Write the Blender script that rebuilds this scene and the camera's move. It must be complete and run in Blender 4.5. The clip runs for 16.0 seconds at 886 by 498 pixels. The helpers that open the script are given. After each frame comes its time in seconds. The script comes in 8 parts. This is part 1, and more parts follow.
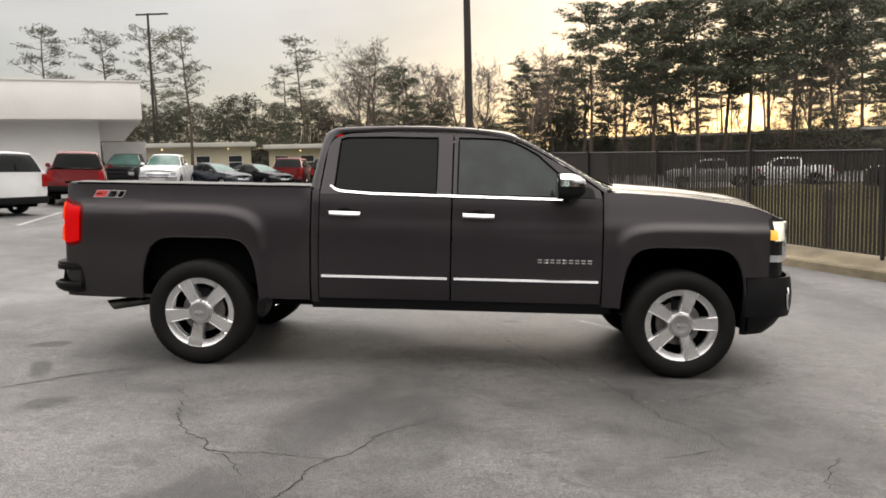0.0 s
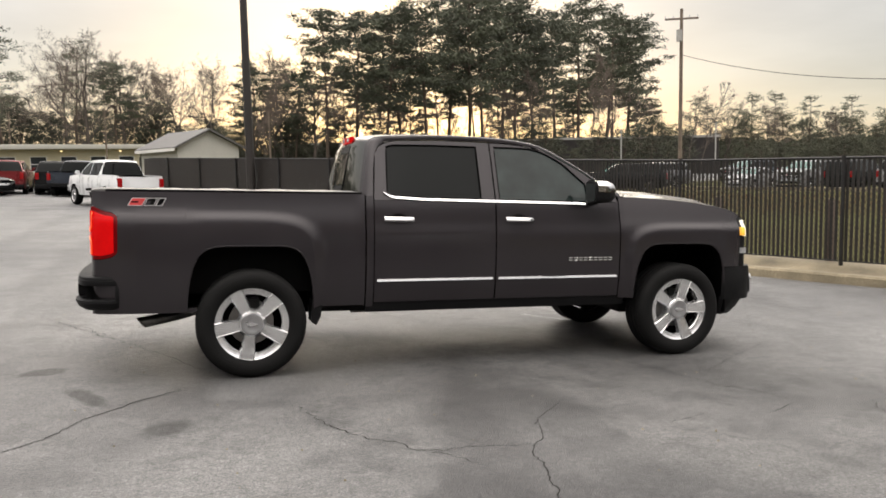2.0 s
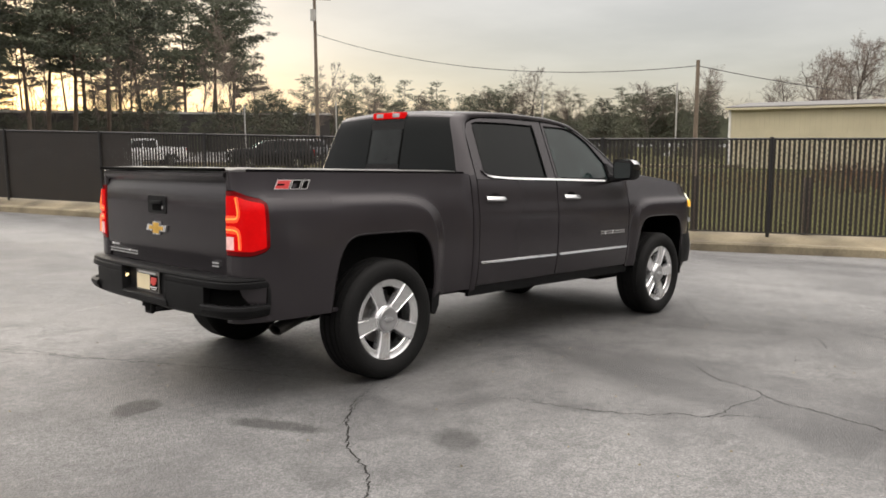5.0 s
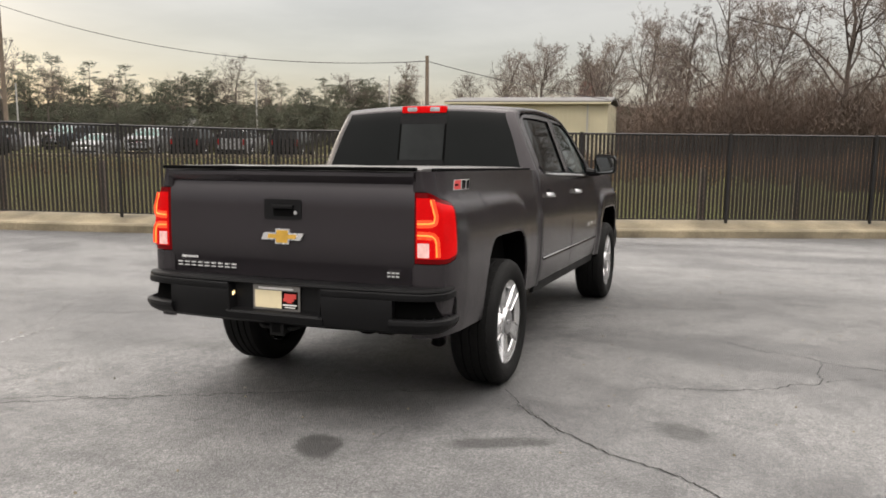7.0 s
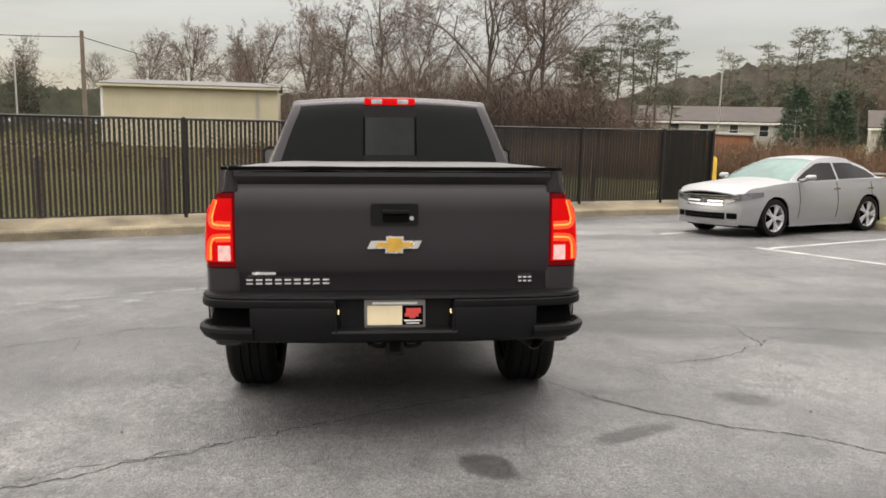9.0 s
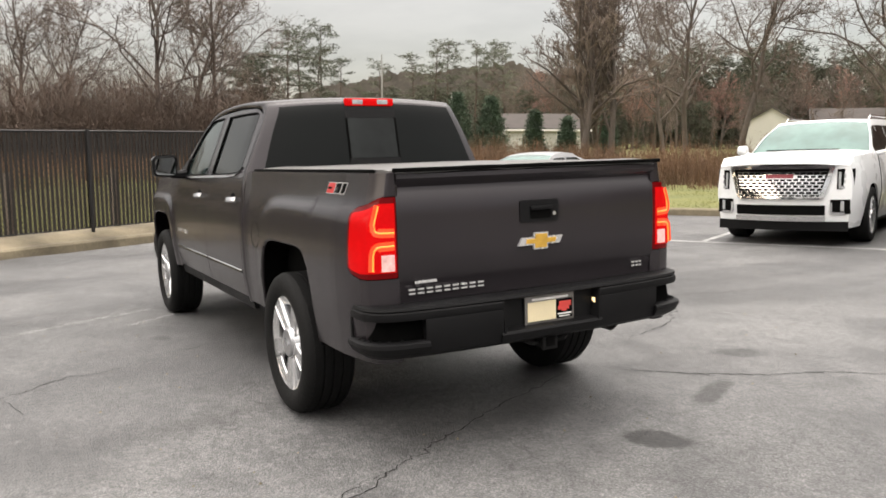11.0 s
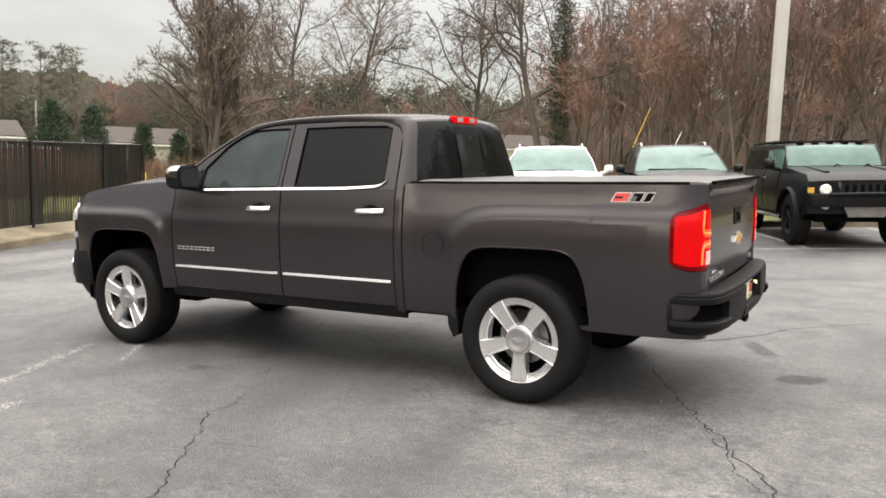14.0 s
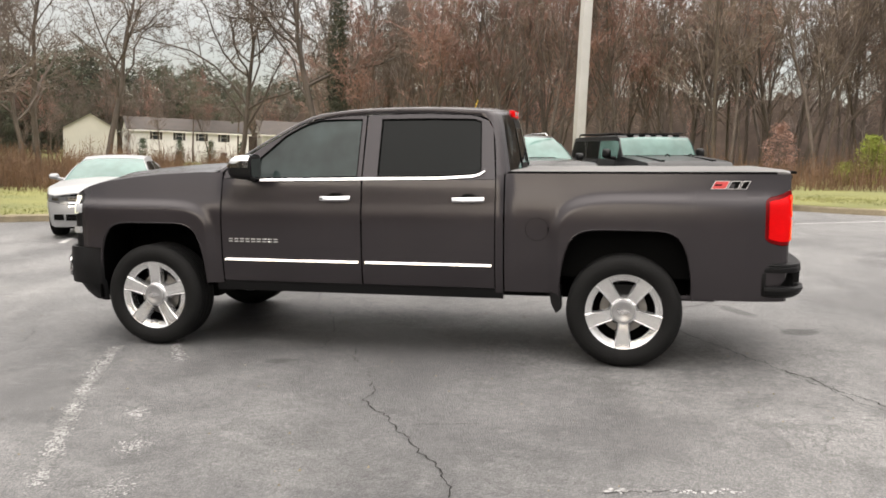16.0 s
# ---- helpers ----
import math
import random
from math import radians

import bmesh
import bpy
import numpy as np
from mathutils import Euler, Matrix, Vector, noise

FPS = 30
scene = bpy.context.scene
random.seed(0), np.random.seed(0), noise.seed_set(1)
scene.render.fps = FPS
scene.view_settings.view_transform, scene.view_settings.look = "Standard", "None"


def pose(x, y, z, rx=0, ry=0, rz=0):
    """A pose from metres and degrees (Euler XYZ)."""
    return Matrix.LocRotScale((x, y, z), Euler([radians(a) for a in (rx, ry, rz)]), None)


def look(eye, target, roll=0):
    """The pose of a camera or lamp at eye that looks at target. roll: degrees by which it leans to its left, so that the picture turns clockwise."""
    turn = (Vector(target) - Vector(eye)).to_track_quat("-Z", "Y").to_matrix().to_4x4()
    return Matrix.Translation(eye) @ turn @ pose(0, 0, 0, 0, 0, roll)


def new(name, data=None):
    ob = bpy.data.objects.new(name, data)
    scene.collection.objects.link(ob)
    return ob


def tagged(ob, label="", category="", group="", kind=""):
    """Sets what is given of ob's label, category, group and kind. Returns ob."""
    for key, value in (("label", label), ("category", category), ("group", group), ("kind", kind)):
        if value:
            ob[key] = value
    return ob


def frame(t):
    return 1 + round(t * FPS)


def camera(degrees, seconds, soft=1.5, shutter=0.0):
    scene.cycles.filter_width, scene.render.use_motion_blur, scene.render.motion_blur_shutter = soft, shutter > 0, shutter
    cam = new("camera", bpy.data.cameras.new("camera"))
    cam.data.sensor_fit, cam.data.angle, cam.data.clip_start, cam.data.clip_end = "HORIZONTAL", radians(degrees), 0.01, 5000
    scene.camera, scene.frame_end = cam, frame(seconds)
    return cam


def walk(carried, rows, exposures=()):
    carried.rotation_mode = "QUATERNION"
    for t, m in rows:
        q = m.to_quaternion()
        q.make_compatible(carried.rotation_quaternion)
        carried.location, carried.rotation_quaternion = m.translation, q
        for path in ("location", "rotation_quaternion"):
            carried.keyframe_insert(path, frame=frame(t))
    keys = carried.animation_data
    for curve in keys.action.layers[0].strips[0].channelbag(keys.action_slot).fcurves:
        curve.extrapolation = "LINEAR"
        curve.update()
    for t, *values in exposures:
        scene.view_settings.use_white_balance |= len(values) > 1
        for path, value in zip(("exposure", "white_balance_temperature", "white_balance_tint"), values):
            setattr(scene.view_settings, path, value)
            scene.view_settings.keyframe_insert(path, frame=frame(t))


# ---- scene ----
cam = camera(58.4, 16.0, soft=1.7)
PATH = [
    (0, (0.374, -6.868, 1.451), (0.262, -4.879, 1.276), 1.0),
    (0.5, (-0.285, -6.987, 1.439), (-0.224, -4.995, 1.274), 1.1),
    (1, (-0.958, -7.056, 1.426), (-0.718, -5.076, 1.278), 1.1),
    (1.5, (-1.586, -7.005, 1.409), (-1.166, -5.056, 1.262), 1.0),
    (2, (-2.234, -6.91, 1.42), (-1.633, -5.009, 1.269), 0.9),
    (2.5, (-2.844, -6.689, 1.401), (-2.09, -4.843, 1.251), 0.7),
    (3, (-3.467, -6.437, 1.399), (-2.56, -4.662, 1.234), 0.7),
    (3.5, (-4.024, -6.115, 1.391), (-2.954, -4.434, 1.223), 0.6),
    (4, (-4.564, -5.753, 1.402), (-3.346, -4.176, 1.23), 0.2),
    (4.2, (-4.726, -5.589, 1.388), (-3.465, -4.047, 1.213), 0.2),
    (6.3, (-6.305, -3.263, 1.408), (-4.571, -2.289, 1.199), 1.1),
    (6.5, (-6.432, -3.028, 1.409), (-4.662, -2.121, 1.203), 0.9),
    (7, (-6.667, -2.403, 1.407), (-4.815, -1.679, 1.194), 0.5),
    (7.5, (-6.821, -1.787, 1.41), (-4.904, -1.262, 1.187), 0.4),
    (8, (-6.902, -1.175, 1.422), (-4.939, -0.869, 1.19), 0.4),
    (8.5, (-6.884, -0.556, 1.434), (-4.899, -0.479, 1.198), 0.3),
    (9, (-6.849, 0.065, 1.457), (-4.869, -0.09, 1.216), 0.3),
    (9.5, (-6.767, 0.655, 1.453), (-4.817, 0.28, 1.218), 0.0),
    (10, (-6.659, 1.261, 1.458), (-4.765, 0.663, 1.22), -0.2),
    (10.2, (-6.565, 1.478, 1.449), (-4.697, 0.805, 1.212), -0.6),
    (12.3, (-5.291, 3.782, 1.479), (-3.856, 2.406, 1.258), -1.0),
    (12.5, (-5.138, 4.002, 1.482), (-3.749, 2.579, 1.267), -0.7),
    (13, (-4.726, 4.462, 1.481), (-3.456, 2.931, 1.273), -0.5),
    (13.5, (-4.295, 4.918, 1.48), (-3.166, 3.28, 1.278), -0.6),
    (14, (-3.841, 5.383, 1.499), (-2.848, 3.66, 1.285), -0.6),
    (14.5, (-3.395, 5.716, 1.492), (-2.524, 3.928, 1.276), -0.5),
    (15, (-2.841, 6.099, 1.507), (-2.132, 4.243, 1.282), -0.1),
    (15.5, (-2.29, 6.348, 1.506), (-1.73, 4.443, 1.27), -0.0),
    (16, (-1.678, 6.594, 1.551), (-1.28, 4.65, 1.299), -0.2),
]
# The lot falls gently towards the pickup's nose, so the pickup and the walk lean with it.
UP = Vector((-0.0413, -0.015, 1.0)).normalized()
TX = (Vector((1, 0, 0)) - UP.x * UP).normalized()
TY = UP.cross(TX)
TILT = Matrix((TX, TY, UP)).to_4x4()
walk(cam, [(t, TILT @ look(eye, target, roll)) for t, eye, target, roll in PATH],
     exposures=[(0.0, -0.20), (1.0, -0.16), (4.2, -0.05), (7.0, 0.05), (8.5, 0.09), (10.0, 0.13), (12.5, 0.28), (14.0, 0.29), (16.0, 0.22)])


# ---- world and light ----
def build_world():
    world = bpy.data.worlds.new("overcast_evening")
    scene.world = world
    world.use_nodes = True
    nt = world.node_tree
    nt.nodes.clear()
    N, L = nt.nodes.new, nt.links.new

    def math_node(op, a, b=None, clamp=False):
        n = N("ShaderNodeMath")
        n.operation, n.use_clamp = op, clamp
        for k, v in enumerate((a, b)):
            if v is None:
                continue
            if isinstance(v, (int, float)):
                n.inputs[k].default_value = v
            else:
                L(v, n.inputs[k])
        return n.outputs[0]

    def mixed(fac, a, b):
        n = N("ShaderNodeMix")
        n.data_type = "RGBA"
        for sock, v in ((n.inputs[0], fac), (n.inputs[6], a), (n.inputs[7], b)):
            if isinstance(v, tuple):
                sock.default_value = (*v, 1)
            elif isinstance(v, (int, float)):
                sock.default_value = v
            else:
                L(v, sock)
        return n.outputs[2]

    tc = N("ShaderNodeTexCoord")
    way = tc.outputs["Generated"]
    sep = N("ShaderNodeSeparateXYZ")
    L(way, sep.inputs[0])
    up = math_node("MAXIMUM", sep.outputs["Z"], 0.0)
    # An overcast sky: far brighter overhead than at the horizon.
    grow = math_node("MULTIPLY_ADD", math_node("POWER", up, 2.0), SKY_ZENITH)
    grow.node.inputs[2].default_value = 1.0
    # Cloud, drawn out towards the horizon.
    flat = N("ShaderNodeVectorMath")
    flat.operation = "DIVIDE"
    L(way, flat.inputs[0])
    low = math_node("ADD", up, 0.12)
    comb = N("ShaderNodeCombineXYZ")
    for k in range(3):
        L(low, comb.inputs[k])
    L(comb.outputs[0], flat.inputs[1])
    clouds = N("ShaderNodeTexNoise")
    clouds.inputs["Scale"].default_value = 0.8
    clouds.inputs["Detail"].default_value = 6
    clouds.inputs["Roughness"].default_value = 0.55
    L(flat.outputs[0], clouds.inputs["Vector"])
    puff = math_node("MULTIPLY_ADD", clouds.outputs["Fac"], 3.4, True)
    puff.node.inputs[2].default_value = -1.15
    base = mixed(puff, (0.64, 0.597, 0.560), (0.82, 0.767, 0.716))
    # The low sun behind the pines warms the sky over that horizon.
    dot = N("ShaderNodeVectorMath")
    dot.operation = "DOT_PRODUCT"
    L(way, dot.inputs[0])
    dot.inputs[1].default_value = (math.sin(SUN_AZ), math.cos(SUN_AZ), 0.0)
    facing = math_node("POWER", math_node("MULTIPLY_ADD", dot.outputs["Value"], 0.5), 2.6)
    facing.node.inputs[0].links[0].from_node.inputs[2].default_value = 0.5
    near = math_node("POWER", math_node("SUBTRACT", 1.0, math_node("MULTIPLY", up, 3.6), True), 2.5)
    warm = math_node("MULTIPLY", facing, near, True)
    tint = mixed(math_node("MULTIPLY", warm, 0.26), base, (0.80, 0.69, 0.53))
    lowest = math_node("POWER", math_node("SUBTRACT", 1.0, math_node("MULTIPLY", up, 13.0), True), 1.2)
    core = math_node("MULTIPLY", lowest, math_node("POWER", math_node("MAXIMUM", dot.outputs["Value"], 0.0), 7.0), True)
    tint = mixed(math_node("MULTIPLY", core, 0.22), tint, (1.0, 0.66, 0.30))
    bg = N("ShaderNodeBackground")
    L(tint, bg.inputs["Color"])
    L(math_node("MULTIPLY", grow, SKY_GAIN), bg.inputs["Strength"])
    sky = N("ShaderNodeTexSky")
    sky.sky_type, sky.sun_disc = "NISHITA", False
    sky.sun_elevation, sky.sun_rotation = SUN_EL, SUN_AZ
    sky.air_density, sky.dust_density = 0.75, 1.0
    veil = N("ShaderNodeBackground")
    L(sky.outputs[0], veil.inputs["Color"])
    veil.inputs["Strength"].default_value = 0.05
    add = N("ShaderNodeAddShader")
    L(bg.outputs[0], add.inputs[0])
    L(veil.outputs[0], add.inputs[1])
    out = N("ShaderNodeOutputWorld")
    L(add.outputs[0], out.inputs[0])


SUN_AZ, SUN_EL = radians(14), radians(6)
SKY_GAIN, SKY_ZENITH = 0.565, 13.2
build_world()
sun = new("sun", bpy.data.lights.new("sun", "SUN"))
sun.data.energy, sun.data.angle, sun.data.color = 1.5, radians(40), (1.0, 0.88, 0.72)
sun.matrix_world = look((0, 0, 20), (-math.sin(SUN_AZ) * 20, -math.cos(SUN_AZ) * 20, 20 - 20 * math.tan(SUN_EL)))


# ---- materials ----
def material(name, colour, rough=0.6, metal=0.0, vary=0.15, scale=3.0, fine=40.0, bump=0.0, coat=0.0,
             rough_vary=0.1, per_object=0.0, transmission=0.0, emission=None, strength=0.0, second=None, spec=0.5):
    """A surface with variation at two scales. second: a colour that comes through in stains."""
    m = bpy.data.materials.new(name)
    m.use_nodes = True
    nt = m.node_tree
    p = nt.nodes["Principled BSDF"]
    N, L = nt.nodes.new, nt.links.new
    tc = N("ShaderNodeTexCoord")
    big, small = N("ShaderNodeTexNoise"), N("ShaderNodeTexNoise")
    for n, s, d in ((big, scale, 4), (small, fine, 3)):
        n.inputs["Scale"].default_value, n.inputs["Detail"].default_value = s, d
        L(tc.outputs["Object"], n.inputs["Vector"])
    mix = N("ShaderNodeMix")
    mix.data_type = "RGBA"
    dark = tuple(c * (1 - vary) for c in colour)
    light = second or tuple(min(1.0, c * (1 + vary)) for c in colour)
    mix.inputs[6].default_value, mix.inputs[7].default_value = (*dark, 1), (*light, 1)
    fac = N("ShaderNodeMath")
    fac.operation = "MULTIPLY_ADD"
    L(big.outputs["Fac"], fac.inputs[0])
    fac.inputs[1].default_value = 2.4
    fac.inputs[2].default_value = -0.7
    fac.use_clamp = True
    L(fac.outputs[0], mix.inputs[0])
    mul = N("ShaderNodeMix")
    mul.data_type, mul.blend_type = "RGBA", "MULTIPLY"
    mul.inputs[0].default_value = min(1.0, vary * 1.6)
    L(mix.outputs[2], mul.inputs[6])
    L(small.outputs["Fac"], mul.inputs[7])
    gain = N("ShaderNodeMix")
    gain.data_type, gain.blend_type = "RGBA", "MULTIPLY"
    gain.inputs[0].default_value = 1.0
    k = 1.0 + min(1.0, vary * 1.6) * 0.55
    gain.inputs[7].default_value = (k, k, k, 1)
    L(mul.outputs[2], gain.inputs[6])
    last = gain.outputs[2]
    if per_object:
        info = N("ShaderNodeObjectInfo")
        hsv = N("ShaderNodeHueSaturation")
        ramp = N("ShaderNodeMapRange")
        ramp.inputs["To Min"].default_value, ramp.inputs["To Max"].default_value = 1 - per_object, 1 + per_object
        L(info.outputs["Random"], ramp.inputs["Value"])
        L(ramp.outputs[0], hsv.inputs["Value"])
        L(last, hsv.inputs["Color"])
        last = hsv.outputs[0]
    L(last, p.inputs["Base Color"])
    rr = N("ShaderNodeMapRange")
    rr.inputs["To Min"].default_value = max(0.0, rough - rough_vary)
    rr.inputs["To Max"].default_value = min(1.0, rough + rough_vary)
    L(big.outputs["Fac"], rr.inputs["Value"])
    L(rr.outputs[0], p.inputs["Roughness"])
    p.inputs["Metallic"].default_value = metal
    p.inputs["Coat Weight"].default_value = coat
    p.inputs["Coat Roughness"].default_value = 0.08
    p.inputs["Transmission Weight"].default_value = transmission
    p.inputs["Specular IOR Level"].default_value = spec
    if emission:
        p.inputs["Emission Color"].default_value = (*emission, 1)
        p.inputs["Emission Strength"].default_value = strength
    if bump:
        b = N("ShaderNodeBump")
        b.inputs["Strength"].default_value, b.inputs["Distance"].default_value = min(1.0, bump), 0.02
        L(small.outputs["Fac"], b.inputs["Height"])
        L(b.outputs[0], p.inputs["Normal"])
    return m


def thin_glass(name, tint):
    """A thin tinted pane: it lets light straight through and mirrors more at a glancing angle."""
    m = bpy.data.materials.new(name)
    m.use_nodes = True
    nt = m.node_tree
    nt.nodes.clear()
    N, L = nt.nodes.new, nt.links.new
    out, mix, through_it, gloss, fres = N("ShaderNodeOutputMaterial"), N("ShaderNodeMixShader"), N("ShaderNodeBsdfTransparent"), N("ShaderNodeBsdfGlossy"), N("ShaderNodeFresnel")
    through_it.inputs["Color"].default_value = (*tint, 1)
    gloss.inputs["Roughness"].default_value = 0.02
    gloss.inputs["Color"].default_value = (0.85, 0.9, 0.9, 1)
    fres.inputs["IOR"].default_value = 1.45
    L(fres.outputs[0], mix.inputs[0])
    L(through_it.outputs[0], mix.inputs[1])
    L(gloss.outputs[0], mix.inputs[2])
    L(mix.outputs[0], out.inputs[0])
    return m


def asphalt_material():
    """Old, damp asphalt: aggregate, worn pale patches, dark tracks and wet sheen."""
    m = bpy.data.materials.new("damp_asphalt")
    m.use_nodes = True
    nt = m.node_tree
    p = nt.nodes["Principled BSDF"]
    N, L = nt.nodes.new, nt.links.new
    tc = N("ShaderNodeTexCoord")

    def tex(scale, detail, rough=0.55, stretch=None):
        n = N("ShaderNodeTexNoise")
        n.inputs["Scale"].default_value, n.inputs["Detail"].default_value, n.inputs["Roughness"].default_value = scale, detail, rough
        if stretch:
            mp = N("ShaderNodeMapping")
            mp.inputs["Scale"].default_value = stretch
            mp.inputs["Rotation"].default_value = (0, 0, radians(24))
            L(tc.outputs["Object"], mp.inputs[0])
            L(mp.outputs[0], n.inputs["Vector"])
        else:
            L(tc.outputs["Object"], n.inputs["Vector"])
        return n.outputs["Fac"]

    def rng(v, a, b, lo, hi):
        n = N("ShaderNodeMapRange")
        for k, x in enumerate((a, b, lo, hi)):
            n.inputs[k + 1].default_value = x
        L(v, n.inputs[0])
        return n.outputs[0]

    def mix(f, a, b, blend="MIX"):
        n = N("ShaderNodeMix")
        n.data_type, n.blend_type = "RGBA", blend
        for sock, v in ((n.inputs[0], f), (n.inputs[6], a), (n.inputs[7], b)):
            if isinstance(v, tuple):
                sock.default_value = (*v, 1)
            elif isinstance(v, float):
                sock.default_value = v
            else:
                L(v, sock)
        return n.outputs[2]

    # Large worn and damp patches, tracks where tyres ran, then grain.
    patches = tex(0.16, 4, 0.55)
    clouds = tex(0.62, 5, 0.6)
    streaks = tex(0.55, 4, 0.55, (1.0, 0.14, 1.0))
    blotch = tex(2.1, 6, 0.65)
    mottle = tex(13.0, 5, 0.7)
    coarse = tex(42.0, 4, 0.75)
    fine = tex(170, 3, 0.7)
    grit = N("ShaderNodeTexVoronoi")
    grit.inputs["Scale"].default_value = 84
    L(tc.outputs["Object"], grit.inputs["Vector"])
    col = mix(rng(patches, 0.36, 0.64, 0, 1), ASPHALT_DARK, ASPHALT_PALE)
    col = mix(rng(clouds, 0.54, 0.70, 0, 0.2), col, tuple(c * 1.15 for c in ASPHALT_PALE))
    col = mix(rng(clouds, 0.47, 0.33, 0, 0.70), col, tuple(c * 0.7 for c in ASPHALT_DARK))
    col = mix(rng(streaks, 0.50, 0.62, 0, 0.65), col, tuple(c * 0.75 for c in ASPHALT_DARK))
    col = mix(rng(blotch, 0.54, 0.68, 0, 0.26), col, tuple(c * 1.25 for c in ASPHALT_PALE))
    col = mix(rng(blotch, 0.47, 0.35, 0, 0.50), col, tuple(c * 0.60 for c in ASPHALT_DARK))
    col = mix(1.0, col, mix(rng(mottle, 0.32, 0.68, 0, 1), (0.80, 0.80, 0.80), (1.15, 1.147, 1.14)), "MULTIPLY")
    col = mix(1.0, col, mix(rng(coarse, 0.36, 0.64, 0, 1), (0.74, 0.74, 0.74), (1.22, 1.217, 1.21)), "MULTIPLY")
    col = mix(0.85, col, mix(rng(grit.outputs["Distance"], 0.1, 0.6, 0, 1), (1.38, 1.37, 1.36), (0.58, 0.58, 0.58)), "MULTIPLY")
    col = mix(rng(fine, 0.63, 0.72, 0, 0.28), col, (0.33, 0.325, 0.32))
    col = mix(rng(tex(64.0, 3, 0.7), 0.40, 0.33, 0, 0.8), col, (0.030, 0.030, 0.030))
    # Binder scaled off in ragged flakes, and pale dust left in others.
    tired = rng(tex(0.45, 5, 0.65), 0.42, 0.56, 0.15, 1)
    for scale, lo, hi, amount, tone in ((5.2, 0.525, 0.565, 0.40, tuple(c * 0.55 for c in ASPHALT_DARK)), (7.4, 0.570, 0.610, 0.22, (0.30, 0.295, 0.29)), (15.0, 0.545, 0.585, 0.34, tuple(c * 0.5 for c in ASPHALT_DARK))):
        flake = N("ShaderNodeMath")
        flake.operation = "MULTIPLY"
        L(rng(tex(scale, 9, 0.72, (1.0, 1.6, 1.0)), lo, hi, 0, amount), flake.inputs[0])
        L(tired, flake.inputs[1])
        col = mix(flake.outputs[0], col, tone)
    # Stones lost from the surface, most in the tired stretches.
    lost = N("ShaderNodeMath")
    lost.operation = "MULTIPLY"
    L(rng(tex(27.0, 4, 0.75), 0.41, 0.34, 0, 0.75), lost.inputs[0])
    L(rng(tex(0.9, 4, 0.6), 0.44, 0.60, 0.12, 1), lost.inputs[1])
    col = mix(lost.outputs[0], col, (0.034, 0.033, 0.033))
    # Nets of fine cracks in tired stretches.
    bend = N("ShaderNodeVectorMath")
    bend.operation = "MULTIPLY_ADD"
    rag = N("ShaderNodeTexNoise")
    rag.inputs["Scale"].default_value, rag.inputs["Detail"].default_value = 7.0, 4
    L(tc.outputs["Object"], rag.inputs["Vector"])
    L(rag.outputs["Color"], bend.inputs[0])
    bend.inputs[1].default_value = (0.12, 0.12, 0)
    L(tc.outputs["Object"], bend.inputs[2])
    for scale, width, weight, lo, hi in ((3.2, 0.022, 0.55, 0.52, 0.62), (9.0, 0.045, 0.45, 0.54, 0.64)):
        net = N("ShaderNodeTexVoronoi")
        net.feature = "DISTANCE_TO_EDGE"
        net.inputs["Scale"].default_value = scale
        L(bend.outputs[0], net.inputs["Vector"])
        both = N("ShaderNodeMath")
        both.operation = "MULTIPLY"
        L(rng(net.outputs["Distance"], 0.0, width, weight, 0.0), both.inputs[0])
        L(rng(tex(0.8 if scale < 5 else 1.3, 3, 0.6), lo, hi, 0, 1), both.inputs[1])
        col = mix(both.outputs[0], col, (0.030, 0.029, 0.029))
    # Soft ragged oil stains, damp tracks, tone patches, and shade painted under the pickup.
    wob = N("ShaderNodeTexNoise")
    wob.inputs["Scale"].default_value, wob.inputs["Detail"].default_value = 4.5, 5
    L(tc.outputs["Object"], wob.inputs["Vector"])
    off = N("ShaderNodeVectorMath")
    off.operation = "MULTIPLY_ADD"
    L(wob.outputs["Color"], off.inputs[0])
    off.inputs[1].default_value = (0.16, 0.16, 0.0)
    L(tc.outputs["Object"], off.inputs[2])
    for x, y, rx, ry, turn, hard, amount, tone in ASPHALT_STAINS_AND_SHADE:
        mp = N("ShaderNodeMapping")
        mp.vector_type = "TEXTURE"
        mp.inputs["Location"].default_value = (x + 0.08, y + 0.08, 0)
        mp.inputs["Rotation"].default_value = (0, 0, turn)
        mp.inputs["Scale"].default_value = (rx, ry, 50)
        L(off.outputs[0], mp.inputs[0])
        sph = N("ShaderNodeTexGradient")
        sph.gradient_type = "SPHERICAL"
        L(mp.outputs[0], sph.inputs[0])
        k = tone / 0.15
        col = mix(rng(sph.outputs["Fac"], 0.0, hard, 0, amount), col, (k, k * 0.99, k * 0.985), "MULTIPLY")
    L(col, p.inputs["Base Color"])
    wet = rng(clouds, 0.36, 0.62, 0.36, 0.60)
    w2 = N("ShaderNodeMath")
    w2.operation = "MULTIPLY_ADD"
    L(blotch, w2.inputs[0])
    w2.inputs[1].default_value = 0.22
    L(wet, w2.inputs[2])
    sub = N("ShaderNodeMath")
    sub.operation = "SUBTRACT"
    L(w2.outputs[0], sub.inputs[0])
    sub.inputs[1].default_value = 0.06
    L(sub.outputs[0], p.inputs["Roughness"])
    p.inputs["Specular IOR Level"].default_value = 0.42
    hgt = N("ShaderNodeMath")
    hgt.operation = "ADD"
    L(rng(grit.outputs["Distance"], 0, 0.7, 1, 0), hgt.inputs[0])
    L(fine, hgt.inputs[1])
    b = N("ShaderNodeBump")
    b.inputs["Strength"].default_value, b.inputs["Distance"].default_value = 0.55, 0.009
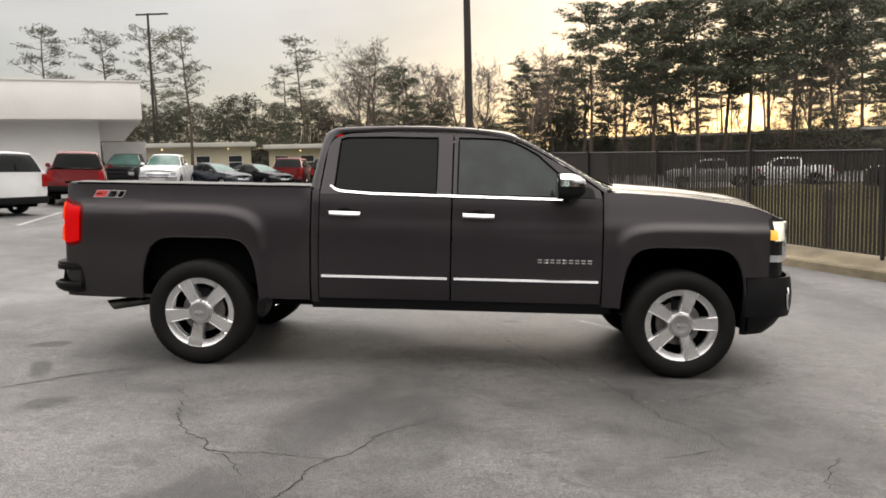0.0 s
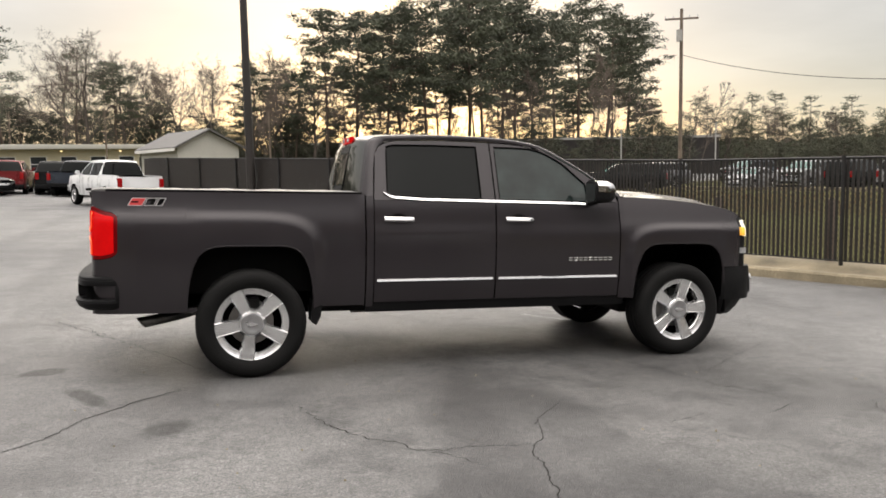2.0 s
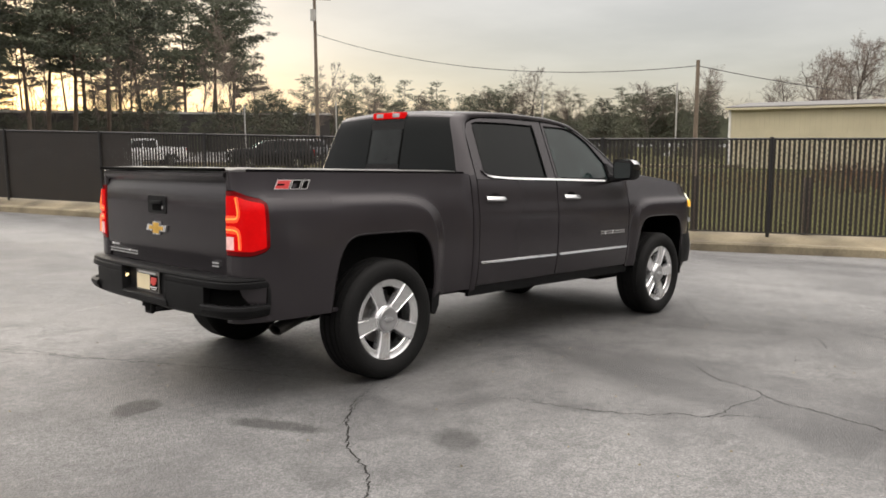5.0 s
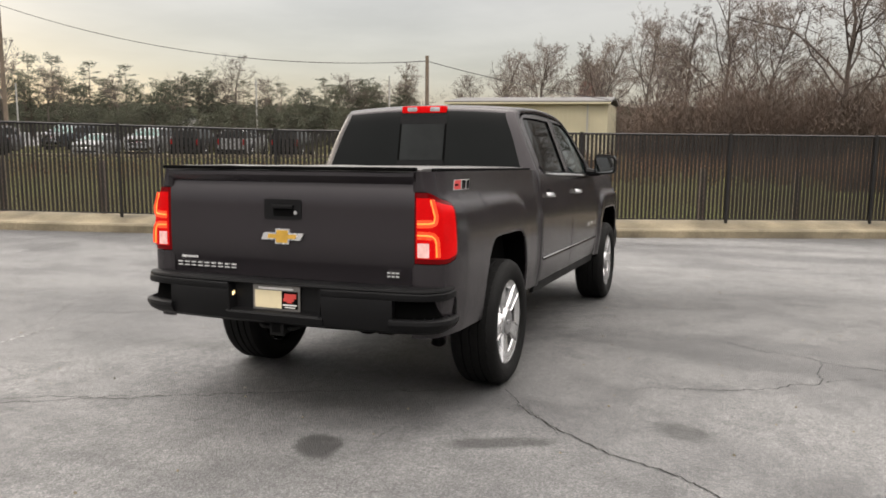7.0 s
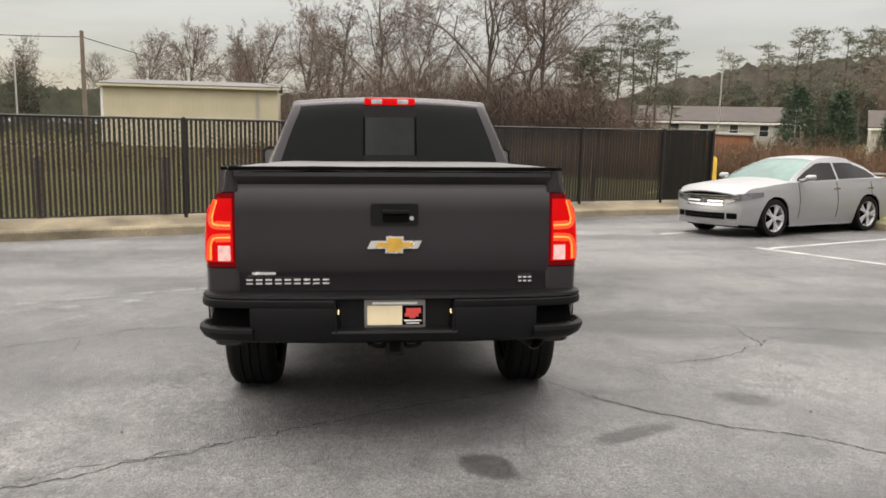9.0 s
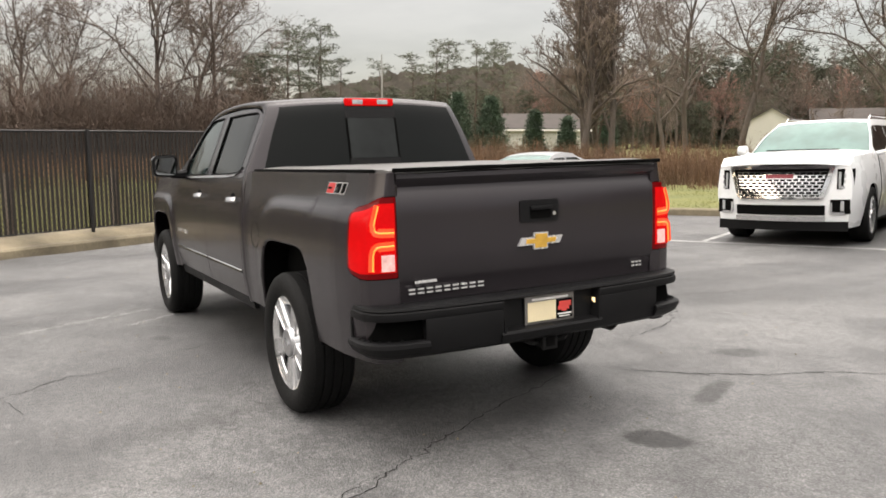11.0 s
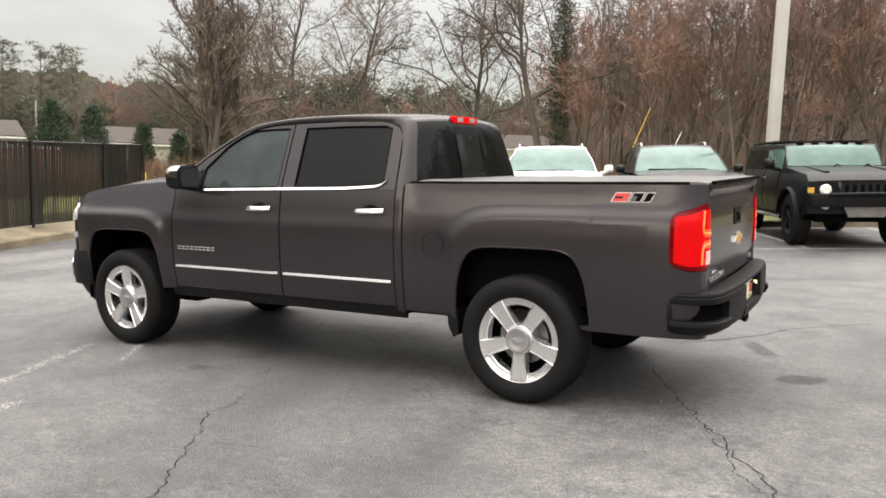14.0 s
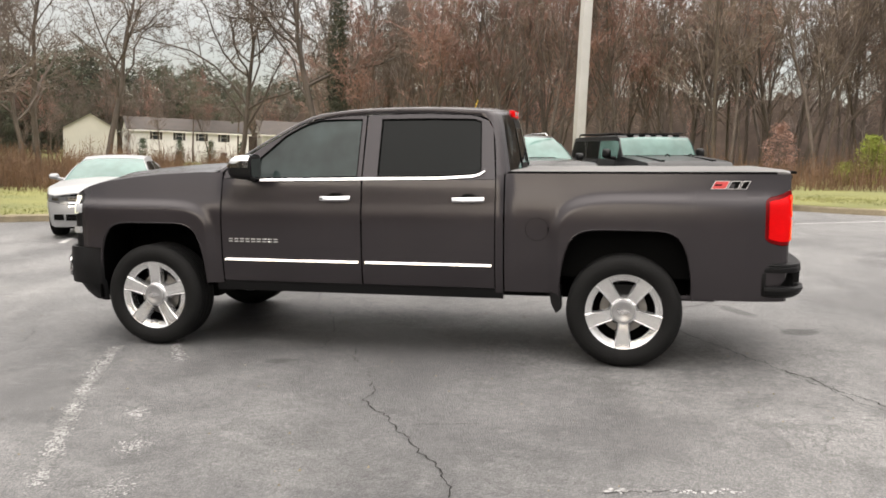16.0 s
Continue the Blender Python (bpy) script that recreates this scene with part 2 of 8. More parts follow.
    L(hgt.outputs[0], b.inputs["Height"])
    L(b.outputs[0], p.inputs["Normal"])
    return m


ASPHALT_DARK, ASPHALT_PALE = (0.104, 0.1045, 0.1075), (0.222, 0.2215, 0.221)
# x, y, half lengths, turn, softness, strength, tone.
ASPHALT_STAINS_AND_SHADE = [
    # Broad tone patches; the third, (-0.2, 0.4), is shade painted under the pickup.
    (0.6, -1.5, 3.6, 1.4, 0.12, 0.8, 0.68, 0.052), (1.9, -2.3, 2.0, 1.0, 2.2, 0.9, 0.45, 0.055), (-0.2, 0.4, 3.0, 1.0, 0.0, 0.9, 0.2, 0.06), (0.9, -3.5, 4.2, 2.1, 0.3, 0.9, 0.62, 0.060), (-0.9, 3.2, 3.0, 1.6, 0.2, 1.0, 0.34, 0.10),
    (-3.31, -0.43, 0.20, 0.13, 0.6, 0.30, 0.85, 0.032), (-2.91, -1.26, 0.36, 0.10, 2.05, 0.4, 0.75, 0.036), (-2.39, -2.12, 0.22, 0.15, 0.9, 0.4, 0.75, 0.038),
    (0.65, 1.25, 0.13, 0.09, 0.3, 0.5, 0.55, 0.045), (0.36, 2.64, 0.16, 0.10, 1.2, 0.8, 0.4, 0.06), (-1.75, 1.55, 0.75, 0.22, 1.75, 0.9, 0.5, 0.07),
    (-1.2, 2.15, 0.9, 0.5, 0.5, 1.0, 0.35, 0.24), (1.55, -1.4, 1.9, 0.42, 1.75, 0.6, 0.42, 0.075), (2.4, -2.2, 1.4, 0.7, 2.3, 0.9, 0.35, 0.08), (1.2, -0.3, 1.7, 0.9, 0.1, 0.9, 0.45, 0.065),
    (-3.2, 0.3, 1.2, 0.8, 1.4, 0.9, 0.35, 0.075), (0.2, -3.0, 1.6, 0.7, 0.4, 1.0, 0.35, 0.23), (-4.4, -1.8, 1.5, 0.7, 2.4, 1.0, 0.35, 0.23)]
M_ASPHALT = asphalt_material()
M_PAINT = material("tungsten_metallic_paint", (0.0272, 0.0236, 0.0266), 0.24, 0.25, 0.06, 2.0, 900.0, coat=0.14, rough_vary=0.05, spec=0.36)
M_BLACK = material("black_textured_plastic", (0.0045, 0.0045, 0.005), 0.5, 0, 0.15, 5, 250, bump=0.15, spec=0.17)
M_DARK = material("dark_gap", (0.003, 0.003, 0.003), 0.9, 0, 0.1, spec=0.05)
# Near-black: deep shade of wells, wheel backs and recesses is put into the colour.
M_LINER = material("shade_black_liner", (0.002, 0.002, 0.002), 0.95, 0, 0.3, 6, 60, spec=0.03)
M_CHROME = material("chrome", (0.66, 0.66, 0.67), 0.10, 1.0, 0.04, 4, 80, rough_vary=0.03)
M_RIM = material("polished_alloy", (0.70, 0.70, 0.71), 0.23, 0.85, 0.05, 6, 120, rough_vary=0.05)
M_HUB = material("brushed_hub", (0.42, 0.42, 0.43), 0.30, 0.85, 0.08, 20, 160)
M_TYRE = material("tyre_rubber", (0.0065, 0.0065, 0.0065), 0.72, 0, 0.25, 6, 90, bump=0.25, spec=0.16)
M_MIRROR = material("dark_mirror_glass", (0.28, 0.285, 0.285), 0.04, 1.0, 0.03, 4, 80, rough_vary=0.01)
M_STEEL = material("dull_steel", (0.22, 0.21, 0.20), 0.45, 0.8, 0.2, 8, 60)
M_PIPE = material("sooty_steel_pipe", (0.10, 0.095, 0.09), 0.35, 0.8, 0.25, 8, 60)
M_FRAME = material("chassis_black", (0.007, 0.007, 0.007), 0.75, 0.1, 0.3, 6, 50, spec=0.2)
M_TINT = material("deep_tinted_glass", (0.006, 0.007, 0.007), 0.03, 0, 0.05, 1, 5, rough_vary=0.01, spec=0.12)
M_SLIDER = material("sliding_tinted_glass", (0.012, 0.014, 0.014), 0.03, 0, 0.4, 3, 9, rough_vary=0.01, spec=0.2)
M_GLASS = material("tinted_side_glass", (0.020, 0.030, 0.029), 0.03, 0, 0.5, 2.2, 5, rough_vary=0.01, spec=0.32)
M_SCREEN = material("green_windscreen_glass", (0.075, 0.140, 0.126), 0.05, 0, 0.25, 1.5, 5, rough_vary=0.01, spec=0.38)
M_COVER = material("wet_tonneau_vinyl", (0.10, 0.098, 0.096), 0.48, 0, 0.25, 2.0, 120, bump=0.05, spec=0.5)
M_RED = material("red_lamp_lens", (0.20, 0.001, 0.002), 0.2, 0, 0.3, 9, 60, emission=(1.0, 0.007, 0.007), strength=0.46, rough_vary=0.03, spec=0.06)
M_REDDIM = material("red_lamp_lens_unlit", (0.16, 0.003, 0.004), 0.14, 0, 0.1, 14, 60, emission=(1.0, 0.012, 0.014), strength=0.10)
M_LAMPRIM = material("dark_red_lamp_rim", (0.07, 0.001, 0.002), 0.12, 0, 0.1, 14, 60, emission=(1.0, 0.010, 0.012), strength=0.06, spec=0.1)
M_GLOW = material("lamp_light_pipe", (0.9, 0.32, 0.06), 0.3, 0, 0.05, 8, 60, emission=(1.0, 0.19, 0.025), strength=0.85)
M_HALO = material("lamp_inner_glow", (0.5, 0.04, 0.01), 0.3, 0, 0.3, 14, 60, emission=(1.0, 0.07, 0.012), strength=0.75)
M_REVERSE = material("clear_reverse_lens", (0.62, 0.42, 0.40), 0.2, 0, 0.3, 30, 90, emission=(1.0, 0.40, 0.34), strength=0.30)
M_AMBER = material("amber_lamp", (0.9, 0.45, 0.06), 0.2, 0, 0.1, 14, 60, emission=(1.0, 0.5, 0.05), strength=0.45)
M_HEAD = material("lit_headlamp", (0.85, 0.84, 0.70), 0.15, 0, 0.05, 14, 60, emission=(1.0, 0.90, 0.62), strength=0.30)
M_LENS = material("clear_lamp_lens", (0.42, 0.43, 0.44), 0.12, 0.3, 0.25, 18, 60)
M_BULB = material("plate_bulb", (0.9, 0.7, 0.4), 0.3, 0, 0.05, 8, 60, emission=(1.0, 0.72, 0.35), strength=1.8)
M_DECALWHITE = material("silver_decal", (0.46, 0.45, 0.45), 0.4, 0.1, 0.1, 20, 200)
M_GOLD = material("gold_emblem", (0.62, 0.37, 0.06), 0.35, 0.35, 0.12, 20, 200)
M_SILVER = material("silver_letters", (0.72, 0.72, 0.72), 0.25, 0.7, 0.05, 20, 200)
M_DECALRED = material("red_decal", (0.45, 0.03, 0.03), 0.4, 0, 0.1, 20, 200)
M_CREAM = material("cream_plate", (0.74, 0.64, 0.42), 0.5, 0, 0.04, 8, 100)
M_PLATERED = material("plate_red", (0.60, 0.06, 0.05), 0.5, 0, 0.05, 8, 100)
M_WHITE = material("white_plate_print", (0.75, 0.74, 0.72), 0.5, 0, 0.05, 8, 100)
M_CONC = material("weathered_kerb_concrete", (0.130, 0.107, 0.068), 0.85, 0, 0.35, 1.3, 35, bump=0.5, second=(0.285, 0.240, 0.160))
M_GRASS = material("winter_grass", (0.128, 0.142, 0.031), 0.9, 0, 0.35, 0.5, 25, bump=0.6, second=(0.165, 0.163, 0.045))
M_FIELD = material("dry_field_grass", (0.072, 0.060, 0.027), 0.95, 0, 0.3, 0.12, 12, bump=0.6, second=(0.064, 0.064, 0.025), spec=0.04)
M_SLAT = material("brown_fence_slat", (0.016, 0.0125, 0.010), 0.6, 0, 0.25, 3, 40, per_object=0.25)
M_MESH = material("black_chain_link", (0.012, 0.012, 0.012), 0.5, 0.2, 0.1, 3, 40)
M_POST = material("black_fence_post", (0.015, 0.014, 0.014), 0.5, 0.2, 0.15, 3, 40)
M_BARK = material("pine_bark", (0.085, 0.062, 0.046), 0.95, 0, 0.35, 1.2, 14, bump=0.8)
M_GREYBARK = material("grey_brown_bark", (0.092, 0.074, 0.062), 0.95, 0, 0.3, 1.0, 12, bump=0.7, per_object=0.25)
M_TWIG = material("bare_twigs", (0.150, 0.118, 0.097), 0.95, 0, 0.25, 0.4, 8, per_object=0.25)
M_REDTWIG = material("reddish_bare_twigs", (0.205, 0.120, 0.096), 0.95, 0, 0.25, 0.4, 8, per_object=0.25)
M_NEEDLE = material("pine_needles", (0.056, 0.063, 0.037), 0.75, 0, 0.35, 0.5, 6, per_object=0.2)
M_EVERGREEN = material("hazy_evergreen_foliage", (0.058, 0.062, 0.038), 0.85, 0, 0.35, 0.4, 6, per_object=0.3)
# Needle colour paled to paint distance haze into the far pines.
M_HAZE = material("haze_paled_pine_needles", (0.105, 0.112, 0.075), 0.85, 0, 0.35, 0.4, 6, per_object=0.2)
M_WOODS = material("hazy_winter_woods", (0.078, 0.056, 0.045), 1.0, 0, 0.35, 0.25, 1.6, second=(0.115, 0.085, 0.068), bump=0.5)
M_CEDAR = material("dark_cedar_foliage", (0.036, 0.062, 0.032), 0.8, 0, 0.35, 1.2, 9)
M_IVY = material("dark_ivy", (0.030, 0.036, 0.018), 0.7, 0, 0.35, 1.2, 9)
M_SHRUB = material("yellow_green_shrub", (0.20, 0.24, 0.03), 0.8, 0, 0.3, 1.2, 9)
# Wooded rise greyed and lightened: distance haze is in the colour.
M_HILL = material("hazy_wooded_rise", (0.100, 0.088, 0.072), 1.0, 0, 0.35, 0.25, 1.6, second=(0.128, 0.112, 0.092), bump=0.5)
M_THICKET = material("dark_brown_thicket", (0.088, 0.065, 0.050), 0.95, 0, 0.4, 0.35, 6, second=(0.135, 0.093, 0.069))
M_BRUSH = material("brown_brush", (0.125, 0.072, 0.039), 0.95, 0, 0.35, 0.6, 8)
M_WOODPOLE = material("weathered_pole_wood", (0.16, 0.125, 0.095), 0.9, 0, 0.3, 1.5, 30, bump=0.4)
M_DARKPOLE = material("bronze_lamp_post", (0.030, 0.026, 0.024), 0.5, 0.3, 0.15, 2, 30)
M_PALEPOLE = material("pale_steel_pole", (0.44, 0.435, 0.42), 0.5, 0.1, 0.10, 1.0, 30)
M_GREYPOLE = material("grey_steel_pole", (0.38, 0.37, 0.35), 0.5, 0.2, 0.12, 1.0, 30)
M_WALL = material("white_cladding", (0.74, 0.73, 0.71), 0.6, 0, 0.06, 0.4, 12)
M_BEIGE = material("beige_metal_siding", (0.52, 0.47, 0.33), 0.55, 0, 0.08, 0.6, 14)
M_SIDING = material("grey_white_siding", (0.42, 0.41, 0.37), 0.7, 0, 0.08, 0.5, 10)
M_ROOF = material("brown_shingle_roof", (0.056, 0.047, 0.042), 0.9, 0, 0.2, 0.8, 14)
M_WINDOW = material("dark_window_pane", (0.03, 0.035, 0.04), 0.1, 0, 0.2, 1, 5)
M_TRIMW = material("white_trim", (0.70, 0.69, 0.66), 0.6, 0, 0.06, 2, 30)
M_LINE = material("worn_white_road_paint", (0.36, 0.36, 0.355), 0.6, 0, 0.35, 5, 45, second=(0.50, 0.50, 0.49))
M_FLAKE = material("worn_paint_flakes", (0.30, 0.30, 0.295), 0.7, 0, 0.35, 5, 45, second=(0.46, 0.46, 0.45))
M_CRACK = material("dark_crack", (0.008, 0.008, 0.007), 0.95, 0, 0.4, 6, 60)
M_TINROOF = material("pale_metal_roof", (0.10, 0.097, 0.094), 0.6, 0.2, 0.12, 0.8, 14)
M_YELLOW = material("yellow_post", (0.62, 0.40, 0.03), 0.5, 0, 0.1, 3, 40)
M_RUST = material("rust_container", (0.24, 0.10, 0.045), 0.7, 0, 0.2, 1.5, 30)


# ---- mesh helpers ----
def mesh_object(name, verts, faces, mat, parent=None, smooth=35, label=""):
    me = bpy.data.meshes.new(name)
    me.from_pydata([tuple(v) for v in verts], [], faces)
    me.validate()
    me.materials.append(mat)
    if smooth:
        me.shade_smooth()
        me.set_sharp_from_angle(angle=radians(smooth))
    ob = new(name, me)
    if parent is not None:
        ob.parent = parent
    if label:
        ob["label"] = label
    return ob


def part(name, bm, mat, parent, label="", smooth=35, recalc=True):
    """Links a bmesh as one mesh object under a thing or a part."""
    if recalc:
        bmesh.ops.recalc_face_normals(bm, faces=bm.faces)
    me = bpy.data.meshes.new(name)
    bm.to_mesh(me)
    bm.free()
    me.materials.append(mat)
    if smooth:
        me.shade_smooth()
        me.set_sharp_from_angle(angle=radians(smooth))
    ob = new(name, me)
    if parent is not None:
        ob.parent = parent
    if label:
        ob["label"] = label
    return ob


def thing(name, m, label, category, group="", kind=""):
    ob = new(name)
    ob.matrix_world = m
    ob.empty_display_size = 0.2
    return tagged(ob, label, category, group, kind)


def add_box(bm, x0, x1, y0, y1, z0, z1, bevel=0.0, m=None):
    vs = [bm.verts.new(((x0, x1)[i], (y0, y1)[j], (z0, z1)[k])) for i in (0, 1) for j in (0, 1) for k in (0, 1)]
    fs = [bm.faces.new([vs[n] for n in q]) for q in
          ((0, 1, 3, 2), (4, 6, 7, 5), (0, 4, 5, 1), (2, 3, 7, 6), (0, 2, 6, 4), (1, 5, 7, 3))]
    bmesh.ops.recalc_face_normals(bm, faces=fs)
    if bevel:
        edges = list({e for f in fs for e in f.edges})
        r = bmesh.ops.bevel(bm, geom=edges, offset=bevel, segments=2, affect="EDGES", profile=0.6)
        vs = list({v for f in r["faces"] for v in f.verts} | {v for v in vs if v.is_valid})
    if m is not None:
        bmesh.ops.transform(bm, matrix=m, verts=[v for v in vs if v.is_valid])
    return bm


def box(x0, x1, y0, y1, z0, z1, bevel=0.0, m=None):
    return add_box(bmesh.new(), x0, x1, y0, y1, z0, z1, bevel, m)


def add_grid(bm, rows, close_u=False, close_v=False):
    """rows: a list of lists of points."""
    vv = [[bm.verts.new(p) for p in r] for r in rows]
    nu, nv = len(vv), len(vv[0])
    for i in range(nu if close_u else nu - 1):
        for j in range(nv if close_v else nv - 1):
            a, b = vv[i], vv[(i + 1) % nu]
            try:
                bm.faces.new((a[j], b[j], b[(j + 1) % nv], a[(j + 1) % nv]))
            except ValueError:
                pass
    return vv


def grid(rows, close_u=False, close_v=False):
    bm = bmesh.new()
    add_grid(bm, rows, close_u, close_v)
    return bm


def slab(rows, depth):
    """A sheet of points with thickness: depth is a vector from the front to the back."""
    d = Vector(depth)
    bm = bmesh.new()
    front = add_grid(bm, rows)
    back = add_grid(bm, [[Vector(p) + d for p in r] for r in rows])
    nu, nv = len(front), len(front[0])
    for i in range(nu - 1):
        bm.faces.new((front[i][0], front[i + 1][0], back[i + 1][0], back[i][0]))
        bm.faces.new((front[i][-1], front[i + 1][-1], back[i + 1][-1], back[i][-1]))
    for j in range(nv - 1):
        bm.faces.new((front[0][j], front[0][j + 1], back[0][j + 1], back[0][j]))
        bm.faces.new((front[-1][j], front[-1][j + 1], back[-1][j + 1], back[-1][j]))
    return bm


def prism(outline, depth, bm=None):
    """A flat outline of 3D points pushed along a vector."""
    bm = bm or bmesh.new()
    d = Vector(depth)
    a = [bm.verts.new(p) for p in outline]
    b = [bm.verts.new(Vector(p) + d) for p in outline]
    bm.faces.new(a)
    bm.faces.new(list(reversed(b)))
    for i in range(len(a)):
        j = (i + 1) % len(a)
        bm.faces.new((a[i], b[i], b[j], a[j]))
    return bm


def add_tube(bm, pts, radii, sides=8, caps=True):
    pts = [Vector(p) for p in pts]
    rows = []
    ref = Vector((0.31, 0.17, 0.93))
    for i, p in enumerate(pts):
        d = (pts[min(i + 1, len(pts) - 1)] - pts[max(i - 1, 0)]).normalized()
        a = d.cross(ref)
        a = a.normalized() if a.length > 0.05 else d.cross(Vector((1, 0, 0))).normalized()
        b = d.cross(a)
        r = radii[i] if isinstance(radii, (list, tuple)) else radii
        rows.append([p + r * (a * math.cos(k * math.tau / sides) + b * math.sin(k * math.tau / sides)) for k in range(sides)])
    vv = add_grid(bm, rows, close_v=True)
    if caps:
        bm.faces.new(vv[0])
        bm.faces.new(list(reversed(vv[-1])))
    return bm


def tube(pts, radii, sides=8, caps=True):
    return add_tube(bmesh.new(), pts, radii, sides, caps)


def lathe_y(profile, n=48, bm=None):
    """Turns (radius, y) points round the y axis."""
    bm = bm or bmesh.new()
    rows = [[(r * math.cos(k * math.tau / n), y, r * math.sin(k * math.tau / n)) for r, y in profile] for k in range(n)]
    add_grid(bm, rows, close_u=True)
    return bm


def spline(pts, t):
    """A smooth curve through points; t from 0 to len - 1."""
    n = len(pts) - 1
    i = min(int(t), n - 1)
    u = t - i
    p = [np.array(pts[min(max(k, 0), n)], float) for k in (i - 1, i, i + 1, i + 2)]
    return 0.5 * (2 * p[1] + (p[2] - p[0]) * u + (2 * p[0] - 5 * p[1] + 4 * p[2] - p[3]) * u * u + (3 * p[1] - p[0] - 3 * p[2] + p[3]) * u ** 3)


def lerp_table(table, x):
    xs, ys = zip(*table)
    return float(np.interp(x, xs, ys))


def soft_table(table, x):
    """Smoothed table look-up."""
    return sum(lerp_table(table, x + d) * w for d, w in ((-0.03, 0.2), (-0.015, 0.2), (0, 0.2), (0.015, 0.2), (0.03, 0.2)))


def smooth01(t):
    t = min(1.0, max(0.0, t))
    return t * t * (3 - 2 * t)


def edge_points(poly, n):
    """n + 1 points spaced evenly along a polyline."""
    p = np.array(poly, float)
    d = np.r_[0, np.cumsum(np.linalg.norm(np.diff(p, axis=0), axis=1))]
    return [tuple(np.interp(s, d, p[:, k]) for k in range(p.shape[1])) for s in np.linspace(0, d[-1], n + 1)]


def ground_z(x, y):
    """The lot: it falls to +x and a little to +y, levels out at the fence, and drops away behind the grass."""
    gx = -0.0413 * min(max(x, -26.0), 7.5 + 4.6 * smooth01((5.0 - y) / 8.0))
    if y > 6:
        gy = -0.09 + 0.007 * (min(y, 90) - 6)
    else:
        gy = -0.015 * max(y, -16.0)
    off = -(y - 0.45 * x + 13.15) * 0.912
    drop = 1.5 * smooth01((off - 4) / 60)
    return gx + gy - drop


def on_ground(x, y, heading=0.0, lift=0.0):
    """A pose on the lot, leaning with it. heading: degrees from +x."""
    e = 1.5
    n = Vector((ground_z(x - e, y) - ground_z(x + e, y), ground_z(x, y - e) - ground_z(x, y + e), 2 * e)).normalized()
    a = Vector((math.cos(radians(heading)), math.sin(radians(heading)), 0))
    a = (a - a.dot(n) * n).normalized()
    b = n.cross(a)
    return Matrix.Translation((x, y, ground_z(x, y) + lift)) @ Matrix((a, b, n)).transposed().to_4x4()


# ---- the pickup ----
ARCH_TOP, SILL = 0.986, 0.535
REAR_X, FRONT_X, WHEEL_R = -1.8225, 1.8225, 0.402
BED_SECTION = [(0.45, 0.905), (0.55, 0.922), (0.72, 0.940), (0.90, 0.944), (1.04, 0.939), (1.12, 0.932), (1.19, 0.921), (1.24, 0.910), (1.30, 0.898), (1.40, 0.884)]
DOOR_SECTION = [(0.45, 0.900), (0.54, 0.925), (0.66, 0.948), (0.80, 0.955), (1.00, 0.958), (1.08, 0.955), (1.13, 0.944), (1.20, 0.937), (1.28, 0.928), (1.33, 0.918), (1.40, 0.890), (1.85, 0.705)]
FENDER_SECTION = [(0.45, 0.915), (0.55, 0.930), (0.72, 0.952), (0.90, 0.958), (1.04, 0.957), (1.12, 0.950), (1.19, 0.925), (1.26, 0.905), (1.34, 0.880), (1.42, 0.850)]


def flare(x, z, xc):
    """The swelling of bed side or fender under its shoulder line."""
    cx, wide, tall = (-2.22, 0.95, 0.720) if xc < 0 else (2.12, 0.86, 0.645)
    r = (abs((x - cx) / wide) ** 6 + abs((z - 0.52) / tall) ** 6) ** (1 / 6)
    return 0.026 * smooth01((1.0 - r) / 0.10)


def side_y(x, z):
    """Half-width of the body."""
    wd = smooth01((x + 1.05) / 0.12) * (1 - smooth01((x - 1.16) / 0.12))
    y = wd * soft_table(DOOR_SECTION, z)
    if x < -0.93:
        y += (1 - wd) * soft_table(BED_SECTION, z)
    else:
        y += (1 - wd) * soft_table(FENDER_SECTION, z)
    y += flare(x, z, REAR_X) + flare(x, z, FRONT_X)
    if x > 2.18:
        y -= 0.12 * ((x - 2.18) / 0.42) ** 2.2
    if x < -2.55:
        y -= 0.045 * ((-2.55 - x) / 0.35) ** 2
    return y


def glass_y(x, z):
    """Half-width of the cab above the belt line."""
    y = 0.918 - (z - 1.33) * 0.40
    if x < -0.6:
        y -= 0.03 * smooth01((-0.6 - x) / 0.4) * (z - 1.33) / 0.45
    if x > 0.6:
        y -= 0.02 * smooth01((x - 0.6) / 0.6)
    return y


def arch_z(x, xc, base):
    s = (x - xc) / 0.462
    return base if abs(s) >= 1 else base + (ARCH_TOP - base) * max(0.0, 1 - abs(s) ** 6.5) ** 0.52


def arch_columns(xc):
    s = [1 - k ** 2.2 for k in np.linspace(0, 1, 13)]
    return [xc - 0.462 * v for v in s] + [xc + 0.462 * v for v in reversed(s[:-1])]


def side_panel(xs, low, top, rows, sign, surf=side_y, depth=0.03, bias=1.0):
    out = []
    for x in xs:
        z0, z1 = low(x), top(x)
        col = []
        for k in np.linspace(0, 1, rows + 1):
            z = z0 + (z1 - z0) * k ** bias
            col.append((x, sign * surf(x, z), z))
        out.append(col)
    return slab(out, (0, -sign * depth, 0))


RAIL = [(-2.95, 1.368), (-0.9, 1.370)]
FENDER_TOP = [(1.2, 1.372), (1.4, 1.374), (1.75, 1.356), (2.0, 1.332), (2.2, 1.304), (2.36, 1.272), (2.46, 1.238), (2.54, 1.200)]
DRIP = [(-0.909, 1.34), (-0.884, 1.60), (-0.846, 1.735), (-0.79, 1.783), (-0.70, 1.801), (-0.35, 1.816), (0.1, 1.812), (0.42, 1.790), (0.62, 1.742),
        (0.92, 1.588), (1.14, 1.445), (1.25, 1.365)]
